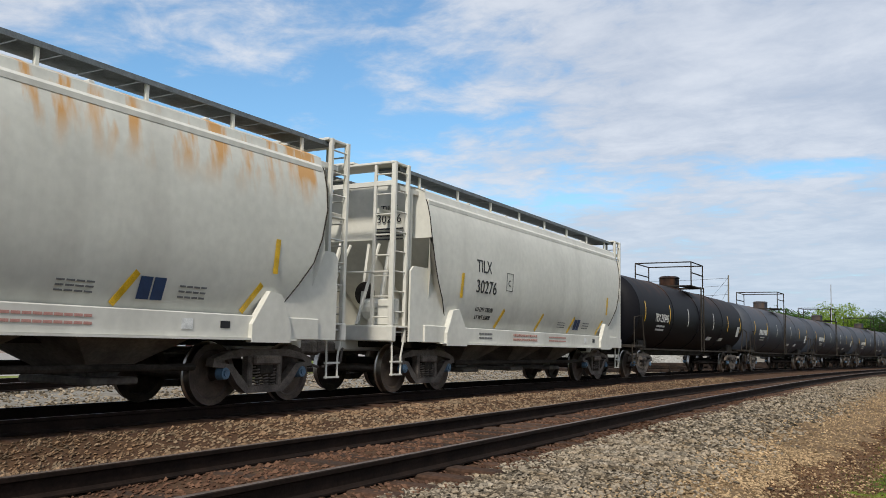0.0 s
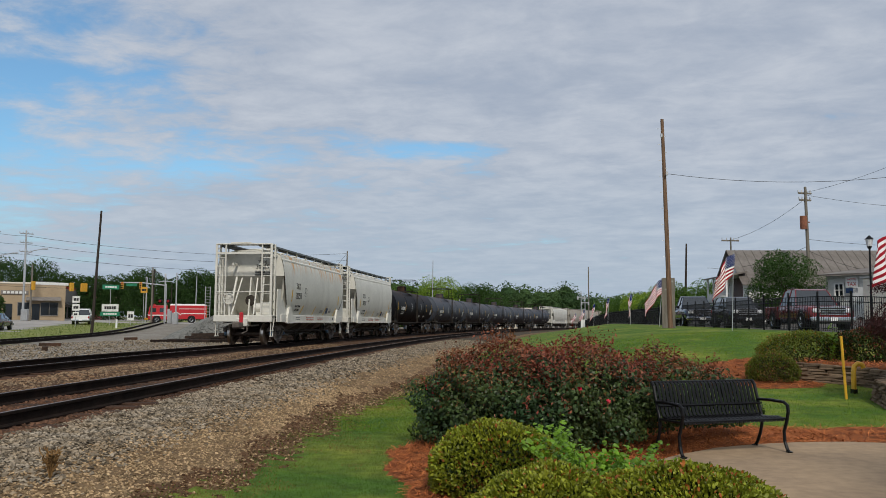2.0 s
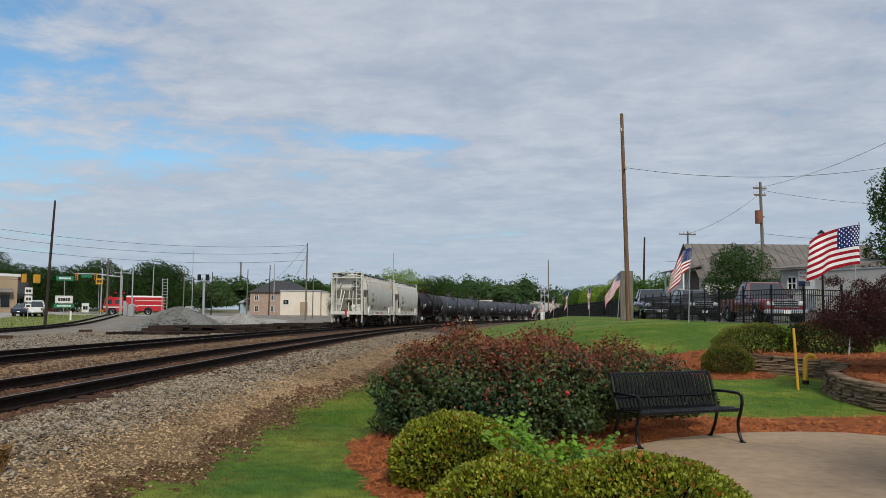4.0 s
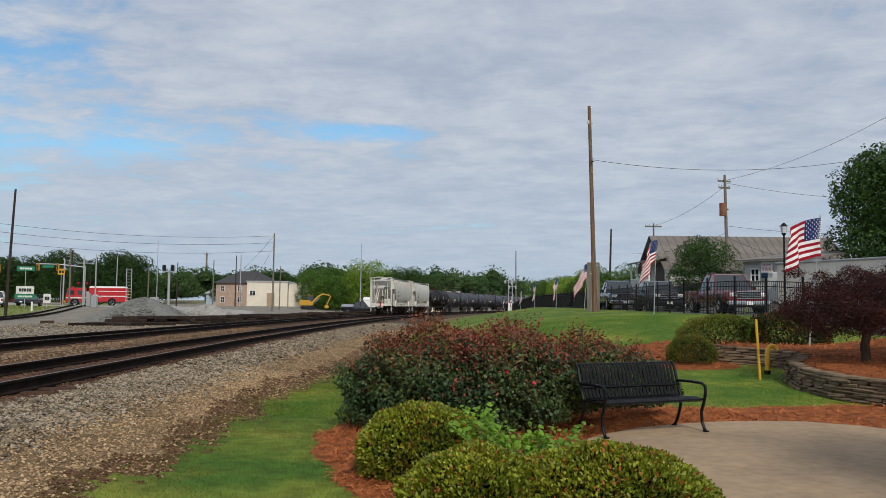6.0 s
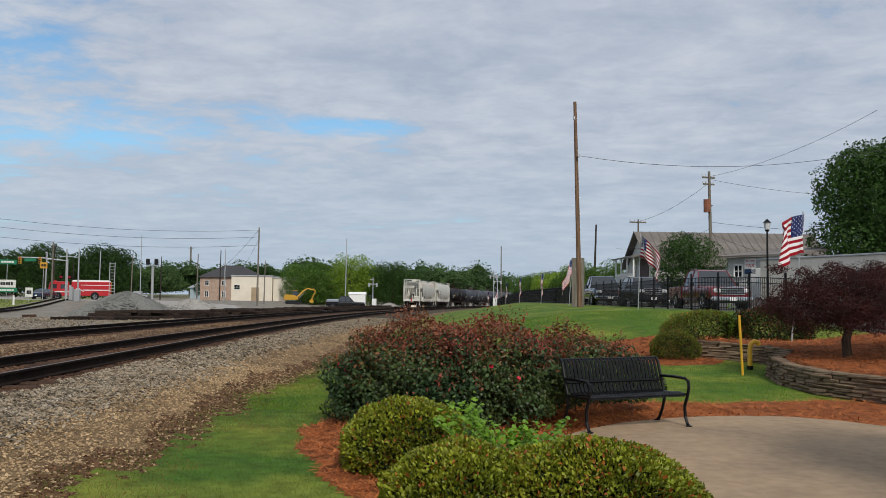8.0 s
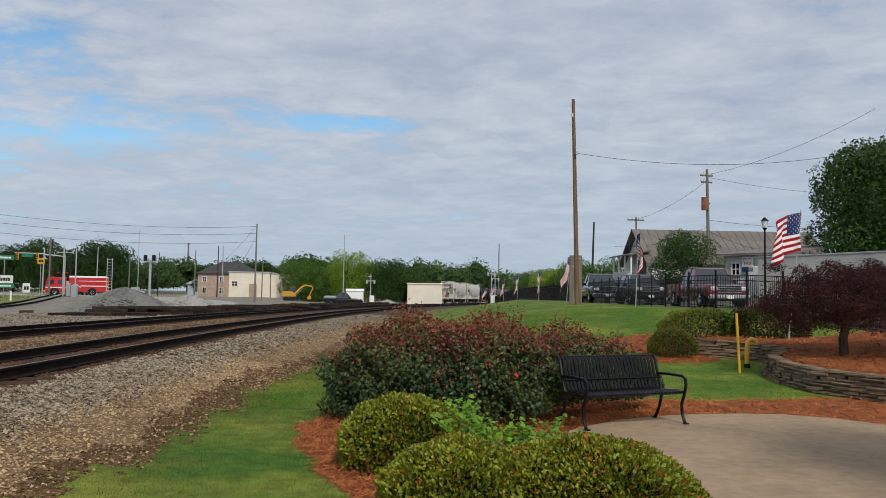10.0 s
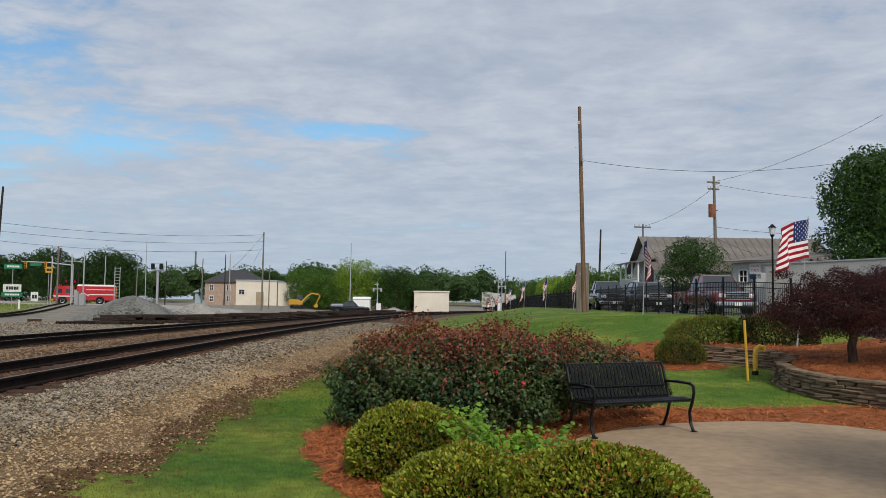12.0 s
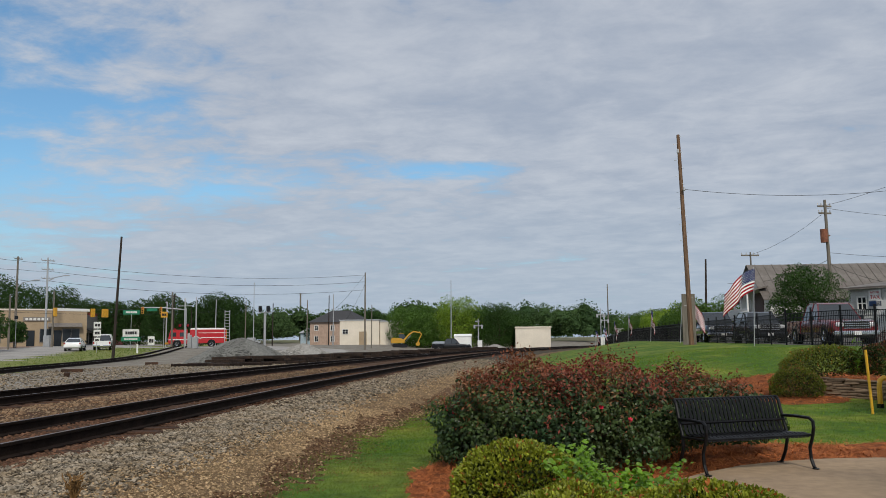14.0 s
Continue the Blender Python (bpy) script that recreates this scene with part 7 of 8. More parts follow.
def maple():
    base = (8.1, 16.9, gz(8.1, 16.9))
    e = empty("maple_tree", "low spreading maple with dark purple-red leaves", "tree", "", pose(*base))
    k = Kit()
    k.tube([(0, 0, -0.1), (-0.04, 0, 0.35), (0.05, 0, 0.7)], 0.10, 8, 0, None, 0.08)
    rnd = random.Random(3)
    lumps = []
    # tiers of flat drooping sprays, wider on the side away from the posts
    for i in range(120):
        a = 2.399 * i
        q = math.sqrt((i + 0.5) / 120)
        z = 1.56 - 0.60 * q ** 2.2 + rnd.uniform(-0.24, 0.22)
        p = (0.62 + 2.2 * q * math.cos(a), 1.55 * q * math.sin(a), z)
        lumps.append((p, (rnd.uniform(0.22, 0.42), rnd.uniform(0.22, 0.42), rnd.uniform(0.12, 0.24))))
        if i % 3 == 0:
            k.tube([(0, 0, 0.6), (p[0] * 0.5, p[1] * 0.5, z * 0.75 + 0.25), p], 0.030, 5, 0, None, 0.005)
    for i in range(50):
        a = 2.399 * i
        q = math.sqrt((i + 0.5) / 50)
        lumps.append(((0.62 + 2.0 * q * math.cos(a), 1.45 * q * math.sin(a), 1.0 - 0.42 * q * q + rnd.uniform(-.16, .16)), (0.40, 0.40, 0.20)))
    for i in range(16):
        lumps.append(((-1.1 + 0.26 * i + rnd.uniform(-.15, .15), rnd.uniform(-.6, .6), 1.66 + rnd.uniform(-0.12, 0.22)), (0.22, 0.22, 0.12)))
    k.thing("trunk", BARK, e)
    sprays = [shell(430, c, r, 540 + i, -0.9, 0.3, 0.35) for i, (c, r) in enumerate(lumps)]
    v, f = leaf_cloud(np.concatenate([p for p, _ in sprays]), np.concatenate([d for _, d in sprays]) + np.array([0, 0, 0.5]), 0.030, 77, 0.8, 0.24)
    ob = new("crown", fast_mesh("crown", v, f, LEAFMAPLE))
    ob.parent = e
    tagged(ob, kind="stuff")


maple()
tree((28.4, 54.0, gz(28.4, 54.0)), 9.6, 4.6, LEAFDARK, "large dark green tree behind the white building", 36000, 0.12, 5, 0.3, 0.10, 70)
# next tree stands out of view, added only for its shade on the slab
tree((7.3, 0.5, gz(7.3, 0.5)), 8.3, 1.9, LEAF, "unseen slender tree added to shade the concrete slab", 5200, 0.11, 9, 0.09, 0.70, 18)
tree((33.0, 52.0, gz(33, 52)), 10.4, 5.0, LEAFDARK, "dark green tree at the end of the lot", 12000, 0.14, 6, 0.3, 0.16, 34)
tree((15.6, 54.0, gz(15.6, 54)), 4.3, 2.2, LEAFDARK, "small dark round tree in the lot", 15000, 0.06, 7, 0.08, 0.12, 26)
tree((12.4, 74.0, gz(12.4, 74)), 3.4, 2.0, LEAF, "bushy green tree beyond the fence", 4500, 0.09, 8, 0.08, 0.05, 16)
for i, (x, y, h, r) in enumerate([(10.0, 88, 2.6, 2.2), (9.8, 104, 2.6, 2.2), (13, 96, 3.2, 2.6), (12, 118, 3.6, 3.0), (10, 132, 3.6, 3.0), (17, 130, 4.6, 3.6), (20, 112, 4.4, 3.4), (24, 98, 5, 3.6)]):
    tree((x + 3, y, gz(x + 3, y)), h, r, LEAFBRIGHT if i % 2 else LEAF, "light green tree growing beyond the fence", 6000, 0.10, 20 + i, 0.1, 0.05, 14)
# ---- the far side of the tracks ----
def stone_heap(c, rx, ry, h, material, label, seed, turn=0):
    """A heap of stone with a lumpy skin and loose stones on it."""
    k = Kit()
    n, rings = 40, 14
    rnd = random.Random(seed)
    pts = []
    for i in range(rings):
        q = i / (rings - 1)
        ring = []
        for j in range(n):
            a = 2 * math.pi * j / n
            rr = (1 - q) * (1 + 0.06 * math.sin(3 * a + seed) + 0.04 * math.sin(7 * a + 2 * seed))
            z = h * (1 - (1 - q) ** 1.35) + rnd.uniform(-.03, .03)
            ring.append((rx * rr * math.cos(a), ry * rr * math.sin(a), z - 0.05 if i == 0 else z))
        pts.append(ring)
    k.loft(pts)
    z0 = gz(c[0], c[1])
    e = empty("stone_heap", label, "gravel heap", "", pose(c[0], c[1], z0 - 0.02, 0, 0, turn))
    k.thing("mound", material, e)
    rng = np.random.default_rng(seed)
    m = 2600
    q, a = np.sqrt(rng.random(m)), rng.uniform(0, 6.283, m)
    p = np.stack([rx * q * np.cos(a), ry * q * np.sin(a), h * (1 - q ** 1.35) + 0.0], 1)
    ob = rocks("loose_gravel", p, rng.uniform(0.03, 0.09, m), material, "", seed)
    ob.parent = e
    return e


stone_heap((-21.7, 58.6), 3.9, 3.8, 1.78, PILE, "large heap of grey crushed stone beside the track", 3)
stone_heap((-20.9, 71.5), 3.0, 4.0, 1.35, PALESTONE, "heap of pale gravel behind the grey one", 4)
stone_heap((-8.5, 140.0), 2.3, 2.6, 0.98, PALESTONE, "pale gravel heap beside the curve", 5)


def tie_stack():
    """Old ties laid out in a long untidy stack beside the track."""
    e = empty("tie_stack", "long stack of old black wooden ties", "tie stack")
    rnd = random.Random(12)
    k = Kit()
    k.box((0, 0, 0), (0.23, 2.6, 0.18), 0, 0.02)
    mesh = k.mesh("tie", OLDTIE)
    for i in range(250):
        y = 49.5 + 92 * (i / 250) ** 1.25
        x = track_x(y) - 4.4 - 3.6 * max(0, 1 - (y - 49.5) / 12) + rnd.uniform(-1.2, 1.2)
        lay = (0, 1, 0, 1, 0, 2)[i % 6] if y > 52 else 0
        share("tie", mesh, e, pose(x, y + rnd.uniform(-.3, .3), gz(x, y) + 0.09 + 0.18 * lay, rnd.uniform(-2, 2), 0, 88 + rnd.uniform(-14, 14)))
    return e


tie_stack()
for i, (x, y) in enumerate([(-23.5, 40.0), (-26.6, 55.0), (-20.5, 34.5)]):
    k = Kit()
    k.box((0, 0, 0.08), (1.0, 0.23, 0.18), 0, 0.02)
    tagged(k.thing("loose_tie", TIE, None, "short piece of old black tie on the gravel", at=pose(x, y, gz(x, y), 0, 0, 20 + 50 * i)), category="tie")


# ---- buildings along the street; front line x = -41 - 0.35 (y - 27) ----
def front(y, back=0.0):
    return (-41 - 0.35 * (y - 27) - 0.944 * back, y - 0.33 * back)


STREET_TURN = math.degrees(math.atan2(0.944, -0.33))     # x axis of a facade runs up the street


def block(name, label, y0, y1, depth, h, wall, parapet=None, category="shop building"):
    """A flat-roofed block whose front runs from y0 to y1; local x up the street, y away from it."""
    a, b = front(y0), front(y1)
    L = math.dist(a, b)
    z0 = gz(*a)
    e = empty(name, label, category, "", pose(a[0], a[1], z0, 0, 0, STREET_TURN))
    k = Kit()
    k.box((L / 2, depth / 2, h / 2 - 0.2), (L, depth, h + 0.4), 0)
    k.thing("wall", wall, e)
    k = Kit()
    k.box((L / 2, depth / 2, h + 0.06), (L + 0.16, depth + 0.16, 0.14), 0, 0.02)
    k.thing("parapet", parapet or wall, e)
    return e, L


out_m = lambda x, z: pose(x, -0.01, z, 0, 0, 180)      # on a front, facing the street

# brick shop with an arched gable over the door
e, L = block("brick_shop", "dark red brick shop with arched windows and a small gable", 36, 54.3, 9, 4.7, BRICK)
k = Kit()
k.box((L / 2, -0.12, 2.75), (L, 0.24, 0.12), 0, 0.02)
k.thing("cornice", GREYWALL, e)
for cx in (L - 4.4,):
    k = Kit()
    for s in (-1, 1):
        k.tube([(cx + s * 0.95, -0.14, 2.85), (cx, -0.14, 3.55)], 0.06, 4)
    k.thing("gable_trim", BRICKPALE, e)
    k = Kit()
    k.box((cx, -0.05, 1.15), (1.5, 0.1, 2.3), 0, 0.02)
    k.thing("door", GLASSDARK, e)
    for dx in (-0.8, 0.8):
        k = Kit()
        k.box((cx + dx, -0.08, 1.25), (0.10, 0.12, 2.5), 0, 0.02)
        k.thing("door_post", BRICKPALE, e)
    window(e, out_m(cx, 4.05), 0.4, 0.75)
for cx in (L - 6.8, L - 2.1, L - 11):
    window(e, out_m(cx, 1.2), 1.0, 1.7)
    k = Kit()
    k.tube([(cx + 0.62 * math.cos(t), -0.03, 2.1 + 0.55 * math.sin(t)) for t in [math.pi * i / 8 for i in range(9)]], 0.07, 5)
    k.thing("window_arch", BRICKPALE, e)
bk = Kit()
bk.box((0, 0, 0), (0.42, 0.03, 0.11), 0)
bm = bk.mesh("brick", BRICK)
for i in range(240):
    r, c = divmod(i, 15)
    share("brick", bm, e, pose(L - 0.4 - c * 0.62 - (r % 2) * 0.31, -0.008, 2.95 + r * 0.115))

# two-storey block with its long cream side wall towards the tracks
e, L = block("two_storey_block", "two-storey building with cream side wall and red brick front", 70.6, 84.5, 12.0, 6.1, BRICK)
k = Kit()
k.box((-0.06, 5.9, 3.0), (0.10, 11.9, 6.4), 0)
k.box((-0.08, 5.9, 6.15), (0.16, 12.1, 0.16), 0, 0.02)
k.thing("cream_side_wall", CREAM, e, "cream rendered side wall")
k = Kit()
k.box((L / 2 + 1.0, -0.10, 5.55), (L - 3.0, 0.2, 1.0), 0, 0.02)
k.thing("sign_band", WHITEPAINT, e)
for i in range(3):
    window(e, out_m(L - 3.2 + i * 1.1, 4.2), 0.8, 1.5)
k = Kit()
k.box((L / 2, -0.5, 2.95), (L, 1.0, 0.3), 0, 0.03)
k.thing("awning", WHITEPAINT, e)
for i in range(4):
    window(e, out_m(2.0 + i * 3.3, 1.5), 2.0, 1.9, GREYWALL)
k = Kit()
for (x, w) in ((0.15, 0.9), (0.0, 0.5)):
    k.box((2.0 + x * 6, 7, 6.55), (w, 1.0, 0.7), 0, 0.05)
k.thing("roof_unit", METALGREY, e)
k = Kit()
k.box((-0.14, 6.5, 3.7), (0.08, 0.6, 0.25), 0, 0.02)
k.thing("wall_lamp", POLEGREY, e)

# low tan corner shops
def tan_shop():
    """Tan corner shop whose front faces down the street."""
    L, h = 13.2, 5.0
    e = empty("tan_shop", "low tan shop with pale parapet and dark shop windows", "shop building", "", pose(-75.6, 106.0, gz(-75.6, 106.0), 0, 0, 33))
    k = Kit()
    k.box((L / 2, 6, h / 2 - 0.2), (L, 12, h + 0.4), 0)
    k.thing("wall", TANWALL, e)
    k = Kit()
    k.box((L / 2, 6, h + 0.06), (L + 0.2, 12.2, 0.22), 0, 0.03)
    k.thing("parapet", CREAM, e)
    for x, w in ((1.6, 1.7), (4.2, 1.7), (8.0, 1.5), (11.2, 2.2)):
        window(e, out_m(x, 1.5), w, 1.8, GREYWALL, (1, 0))
    for x in (6.1, 9.5):
        k = Kit()
        k.box((x, -0.05, 1.1), (1.0, 0.1, 2.2), 0, 0.02)
        k.thing("door", GLASSDARK, e)
    for x, w in ((3.0, 4.6), (10.4, 4.4)):
        k = Kit()
        k.loft([[(x - w / 2, -1.0, 2.65), (x + w / 2, -1.0, 2.65), (x + w / 2, -0.01, 2.95), (x - w / 2, -0.01, 2.95)], [(x - w / 2, -1.0, 2.73), (x + w / 2, -1.0, 2.73), (x + w / 2, -0.01, 3.2), (x - w / 2, -0.01, 3.2)]])
        k.thing("awning", GREYWALL, e)
    k = Kit()
    k.box((6.8, -0.08, 3.75), (3.4, 0.10, 0.55), 0, 0.02)
    board = k.thing("sign_board", GREYWALL, e)
    for i in range(6):
        bar(board, 0.34, 0.3, WHITETXT, pose(5.55 + i * 0.5, -0.135, 3.75, 90, 0, 0))
    return e


tan_shop()
e, L = block("grey_shop", "small grey shop with a black awning", 141.0, 155, 10, 5.2, GREYWALL)
k = Kit()
k.loft([[(x, -1.4, 2.1), (x, 0, 3.0), (x, 0, 3.1), (x, -1.4, 2.2)] for x in (0.5, L - 0.5)])
k.thing("awning", CARBLACK, e)
for i in range(3):
    window(e, out_m(2.2 + i * 4.2, 1.2), 2.6, 1.8, CARBLACK)
e, L = block("red_shop", "red-painted shop on the corner", 157.0, 184, 10, 6.2, REDWALL)
for i in range(3):
    window(e, out_m(2.5 + i * 5, 1.3), 2.6, 1.9)
k = Kit()
k.box((L / 2, -0.12, 3.0), (L - 1, 0.14, 0.7), 0, 0.02)
k.thing("sign_board", WHITEPAINT, e)
for i, y in enumerate((187, 200)):
    e, L = block("far_shop", "distant shop past the crossing", y, y + 11, 10, 4.5 + i, (GREYWALL, BRICKPALE)[i])
    window(e, out_m(3, 1.4), 2.5, 1.6)
    window(e, out_m(7.5, 1.4), 2.5, 1.6)


def plain_house(c, turn, w, d, h, rise, wall, roof, label, wins):
    e = empty("house", label, "house", "", pose(c[0], c[1], gz(*c), 0, 0, turn))
    k = Kit()
    k.box((w / 2, d / 2, h / 2), (w, d, h + 0.6), 0)
    k.thing("wall", wall, e)
    k = Kit()
    if rise > 0:
        k.loft([[(-0.5, -0.5, h + 0.2), (w + 0.5, -0.5, h + 0.2), (w + 0.5, d + 0.5, h + 0.2), (-0.5, d + 0.5, h + 0.2)],
                [(w * 0.32, d * 0.45, h + rise), (w * 0.68, d * 0.45, h + rise), (w * 0.68, d * 0.55, h + rise), (w * 0.32, d * 0.55, h + rise)]])
    else:
        k.box((w / 2, d / 2, h + 0.32), (w + 0.3, d + 0.3, 0.25), 0, 0.03)
    k.thing("roof", roof, e)
    for x, z, ww, hh in wins:
        window(e, pose(x, -0.01, z, 0, 0, 180), ww, hh)
    return e


plain_house((-54.5, 192), -8, 11.5, 10, 5.0, 3.0, BRICKPALE, DARKROOF, "pale brick two-storey house with a dark hipped roof",
            [(1.6, 1.4, 0.9, 1.3), (5.6, 1.4, 0.9, 1.3), (9.6, 1.4, 0.9, 1.3), (1.6, 3.9, 0.9, 1.2), (5.6, 3.9, 0.9, 1.2), (9.6, 3.9, 0.9, 1.2)])
e = plain_house((-44.0, 178), 3, 8.5, 9, 4.9, 0, CREAM, METALGREY, "cream flat-roofed warehouse block", [(1.2, 2.8, 1.2, 1.0)])
k = Kit()
k.box((5.0, -0.04, 1.4), (1.6, 0.1, 2.8), 0)
k.thing("loading_door", TANWALL, e)
e = plain_house((-35.4, 179), 3, 14, 9, 4.6, 0, CREAM, METALGREY, "long cream warehouse with a low canopy", [(8.5, 1.6, 1.0, 1.2)])
k = Kit()
k.box((7.4, -1.6, 2.5), (5.5, 3.2, 0.2), 0, 0.03)
for x in (4.9, 7.4, 9.9):
    k.box((x, -3.0, 1.2), (0.16, 0.16, 2.5), 0)
k.thing("canopy", WHITEPAINT, e)
plain_house((-5.9, 161), 3, 6.6, 9, 3.7, 0, CREAM, CREAM, "plain cream metal building by the curve", [])
plain_house((-66.5, 225), 5, 7, 7, 3.0, 2.2, mat("pale_blue_siding", (0.36, 0.46, 0.52), 0.7), METALGREY, "small pale blue house far down the street", [(3, 1.5, 1, 1.2)])
e = empty("relay_hut", "small white metal relay hut with pitched lid", "hut", "", pose(-15.6, 143.5, gz(-15.6, 143.5)))
k = Kit()
k.box((1.4, 0.9, 1.15), (2.8, 1.9, 2.3), 0, 0.02)
k.thing("wall", WHITEPAINT, e)
k = Kit()
k.loft([[(-0.1, -0.15, 2.3), (2.9, -0.15, 2.3), (2.9, 1.95, 2.3), (-0.1, 1.95, 2.3)], [(-0.1, 0.85, 2.72), (2.9, 0.85, 2.72), (2.9, 0.95, 2.72), (-0.1, 0.95, 2.72)]])
k.thing("roof", WHITEPAINT, e)

# ---- poles along the street ----
utility_pole((-42.0, 50.9, gz(-42, 50.9)), (-42.1, 50.9, 10.9), 0.17, POLEGREY, "tall grey utility pole on the verge", [])
s_ = utility_pole((-40.2, 49.8, gz(-40.2, 49.8)), (-40.1, 49.8, 6.8), 0.12, POLEDARK, "short dark service pole with a meter box")
k = Kit()
k.box((0, -0.16, 1.6), (0.3, 0.16, 0.5), 0, 0.03)
k.thing("meter_box", REDPAINT, s_)
utility_pole((-39.6, 74.1, gz(-39.6, 74.1)), (-39.1, 74.1, 11.3), 0.145, POLEDARK, "leaning dark wooden pole beside the siding")
lamp_pole_a = utility_pole((-65.4, 98.2, gz(-65.4, 98.2)), (-65.4, 98.2, 12.3), 0.17, POLEGREY, "tall utility pole on the sidewalk", [(0.3, 0.5, 60)])
lamp_pole_b = utility_pole((-65.7, 105.1, gz(-65.7, 105.1)), (-65.7, 105.1, 12.8), 0.17, METALGREY, "tall pale steel pole on the sidewalk", [(0.4, 0.9, 60), (1.6, 0.8, 60), (2.8, 0.8, 60)])
for pole_, z_ in ((lamp_pole_a, 7.6), (lamp_pole_b, 8.6)):
    k = Kit()
    k.tube([(0, 0, z_), (1.3, -0.4, z_ + 0.5), (3.0, -0.9, z_ + 0.7)], 0.05, 6)
    k.thing("lamp_arm", METALGREY, pole_)
    k = Kit()
    k.box((3.3, -1.0, z_ + 0.68), (0.75, 0.3, 0.14), 0, 0.05)
    k.thing("lamp_head", METALGREY, pole_)
utility_pole((-61.5, 91.2, gz(-61.5, 91.2)), (-61.5, 91.2, 7.1), 0.14, POLEGREY, "short grey wooden pole by the tan shop")
utility_pole((-64.0, 103.9, gz(-64, 103.9)), (-63.9, 103.9, 8.3), 0.15, POLEGREY, "grey pole carrying a traffic signal arm")
utility_pole((-49.2, 107.3, gz(-49.2, 107.3)), (-49.2, 107.3, 8.1), 0.13, POLEGREY, "plain wooden pole by the crossing")
for i, (x, y, t, r) in enumerate([(-41.5, 144.2, 8.5, .12), (-40.4, 154.8, 9.8, .12), (-39.6, 155.0, 10.0, .12), (-30.6, 146.8, 7.6, .11), (-58.5, 128, 9, .12), (-62, 133, 8, .12), (-70, 150, 9, .12), (-66, 152, 8, .1), (-54, 134, 8.3, .1), (-46, 126, 7.5, .1), (-44, 133, 7.5, .1)]):
    utility_pole((x, y, gz(x, y)), (x + 0.1, y, t), r, (POLEGREY, POLEDARK, METALGREY)[i % 3], "distant utility pole near the crossing", [(0.4, 0.8, 20 * i)] if i in (4, 6) else [])
utility_pole((-29.0, 133.9, gz(-29, 133.9)), (-28.9, 133.9, 12.3), 0.16, POLEGREY, "tall grey pole beyond the tracks with wires", [])
utility_pole((-16.8, 149.1, gz(-16.8, 149.1)), (-16.7, 149.1, 11.8), 0.10, METALGREY, "thin pale radio mast by the hut", [], "radio_mast")
utility_pole((-141.9, 479.5, 1.0), (-141.9, 479.5, 28.6), 0.7, POLEGREY, "distant lattice tower over the trees", [(1, 1.4, 0), (9, 1.4, 0), (17, 1.4, 0)], "tower")
for dz in (0.2, 1.2, 2.2, 3.4, 4.4):
    wire((-42.1, 50.9, 10.7 - dz), (-30, 10, 10.9 - dz), 0.8, 0.018)
for dz in (0.2, 1.3, 2.6):
    wire((-42.1, 50.9, 10.7 - dz), (-65.4, 98.2, 12.0 - dz), 0.9, 0.02)
    wire((-65.4, 98.2, 12.0 - dz), (-65.7, 105.1, 12.3 - dz), 0.1, 0.02)
    wire((-65.7, 105.1, 12.3 - dz), (-29.0, 133.9, 12.1 - dz), 1.2, 0.022)
wire((-70, 98, 5.6), (-50, 128, 6.2), 0.5, 0.02)
wire((-28.9, 133.9, 12.0), (-40.4, 154.8, 6.0), 0.3, 0.02)
wire((-28.9, 133.9, 10.5), (-36, 150, 5.0), 0.3, 0.02)


# ---- crossing furniture and signals ----
def signal_arm(base, reach, turn, label):
    e = empty("traffic_signal", label, "traffic signal", "", pose(*base, 0, 0, turn))
    k = Kit()
    k.cyl((0, 0, 0), (0, 0, 5.6), 0.11, 0.08, 10)
    k.thing("post", METALGREY, e)
    k = Kit()
    k.tube([(0, 0, 5.4), (reach * 0.5, 0, 5.75), (reach, 0, 5.8)], 0.07, 8)
    k.thing("mast_arm", METALGREY, e)
    for q in (0.55, 0.95):
        k = Kit()
        k.box((reach * q, -0.12, 5.35), (0.34, 0.26, 1.0), 0, 0.04)
        k.thing("signal_head", SIGNALYEL, e)
        for j, c in enumerate((TAILRED, CARBLACK, CARBLACK)):
            k = Kit()
            k.cyl((reach * q, -0.26, 5.65 - 0.3 * j), (reach * q, -0.34, 5.65 - 0.3 * j), 0.11, n=12)
            k.thing("lens", c, e)
    k = Kit()
    k.box((reach * 0.75, -0.08, 5.45), (1.5, 0.05, 0.4), 0, 0.01)
    k.thing("street_sign", SIGNGREEN, e)
    return e


signal_arm((-52.0, 118.0, gz(-52, 118)), -6.5, 10, "mast arm with yellow traffic signals over the crossing")
# span wire signals with a white banner by the tan shop
e = empty("traffic_signal", "yellow traffic signals hung on a span beside a white beam", "traffic signal", "", pose(-64.0, 103.9, gz(-64, 103.9), 0, 0, 65))
k = Kit()
k.box((2.9, -0.2, 4.9), (4.8, 0.12, 0.36), 0, 0.02)
k.thing("beam", WHITEPAINT, e)
for x, w in ((0.1, 0.45), (5.7, 0.55), (7.6, 0.9)):
    k = Kit()
    k.box((x, -0.35, 4.55), (w, 0.35, 1.15), 0, 0.05)
    k.thing("signal_head", SIGNALYEL, e)
k = Kit()
k.tube([(0, 0, 5.2), (6, 0, 5.0), (12.5, 0, 5.2)], 0.03, 5)
k.thing("span_wire", CABLE, e)


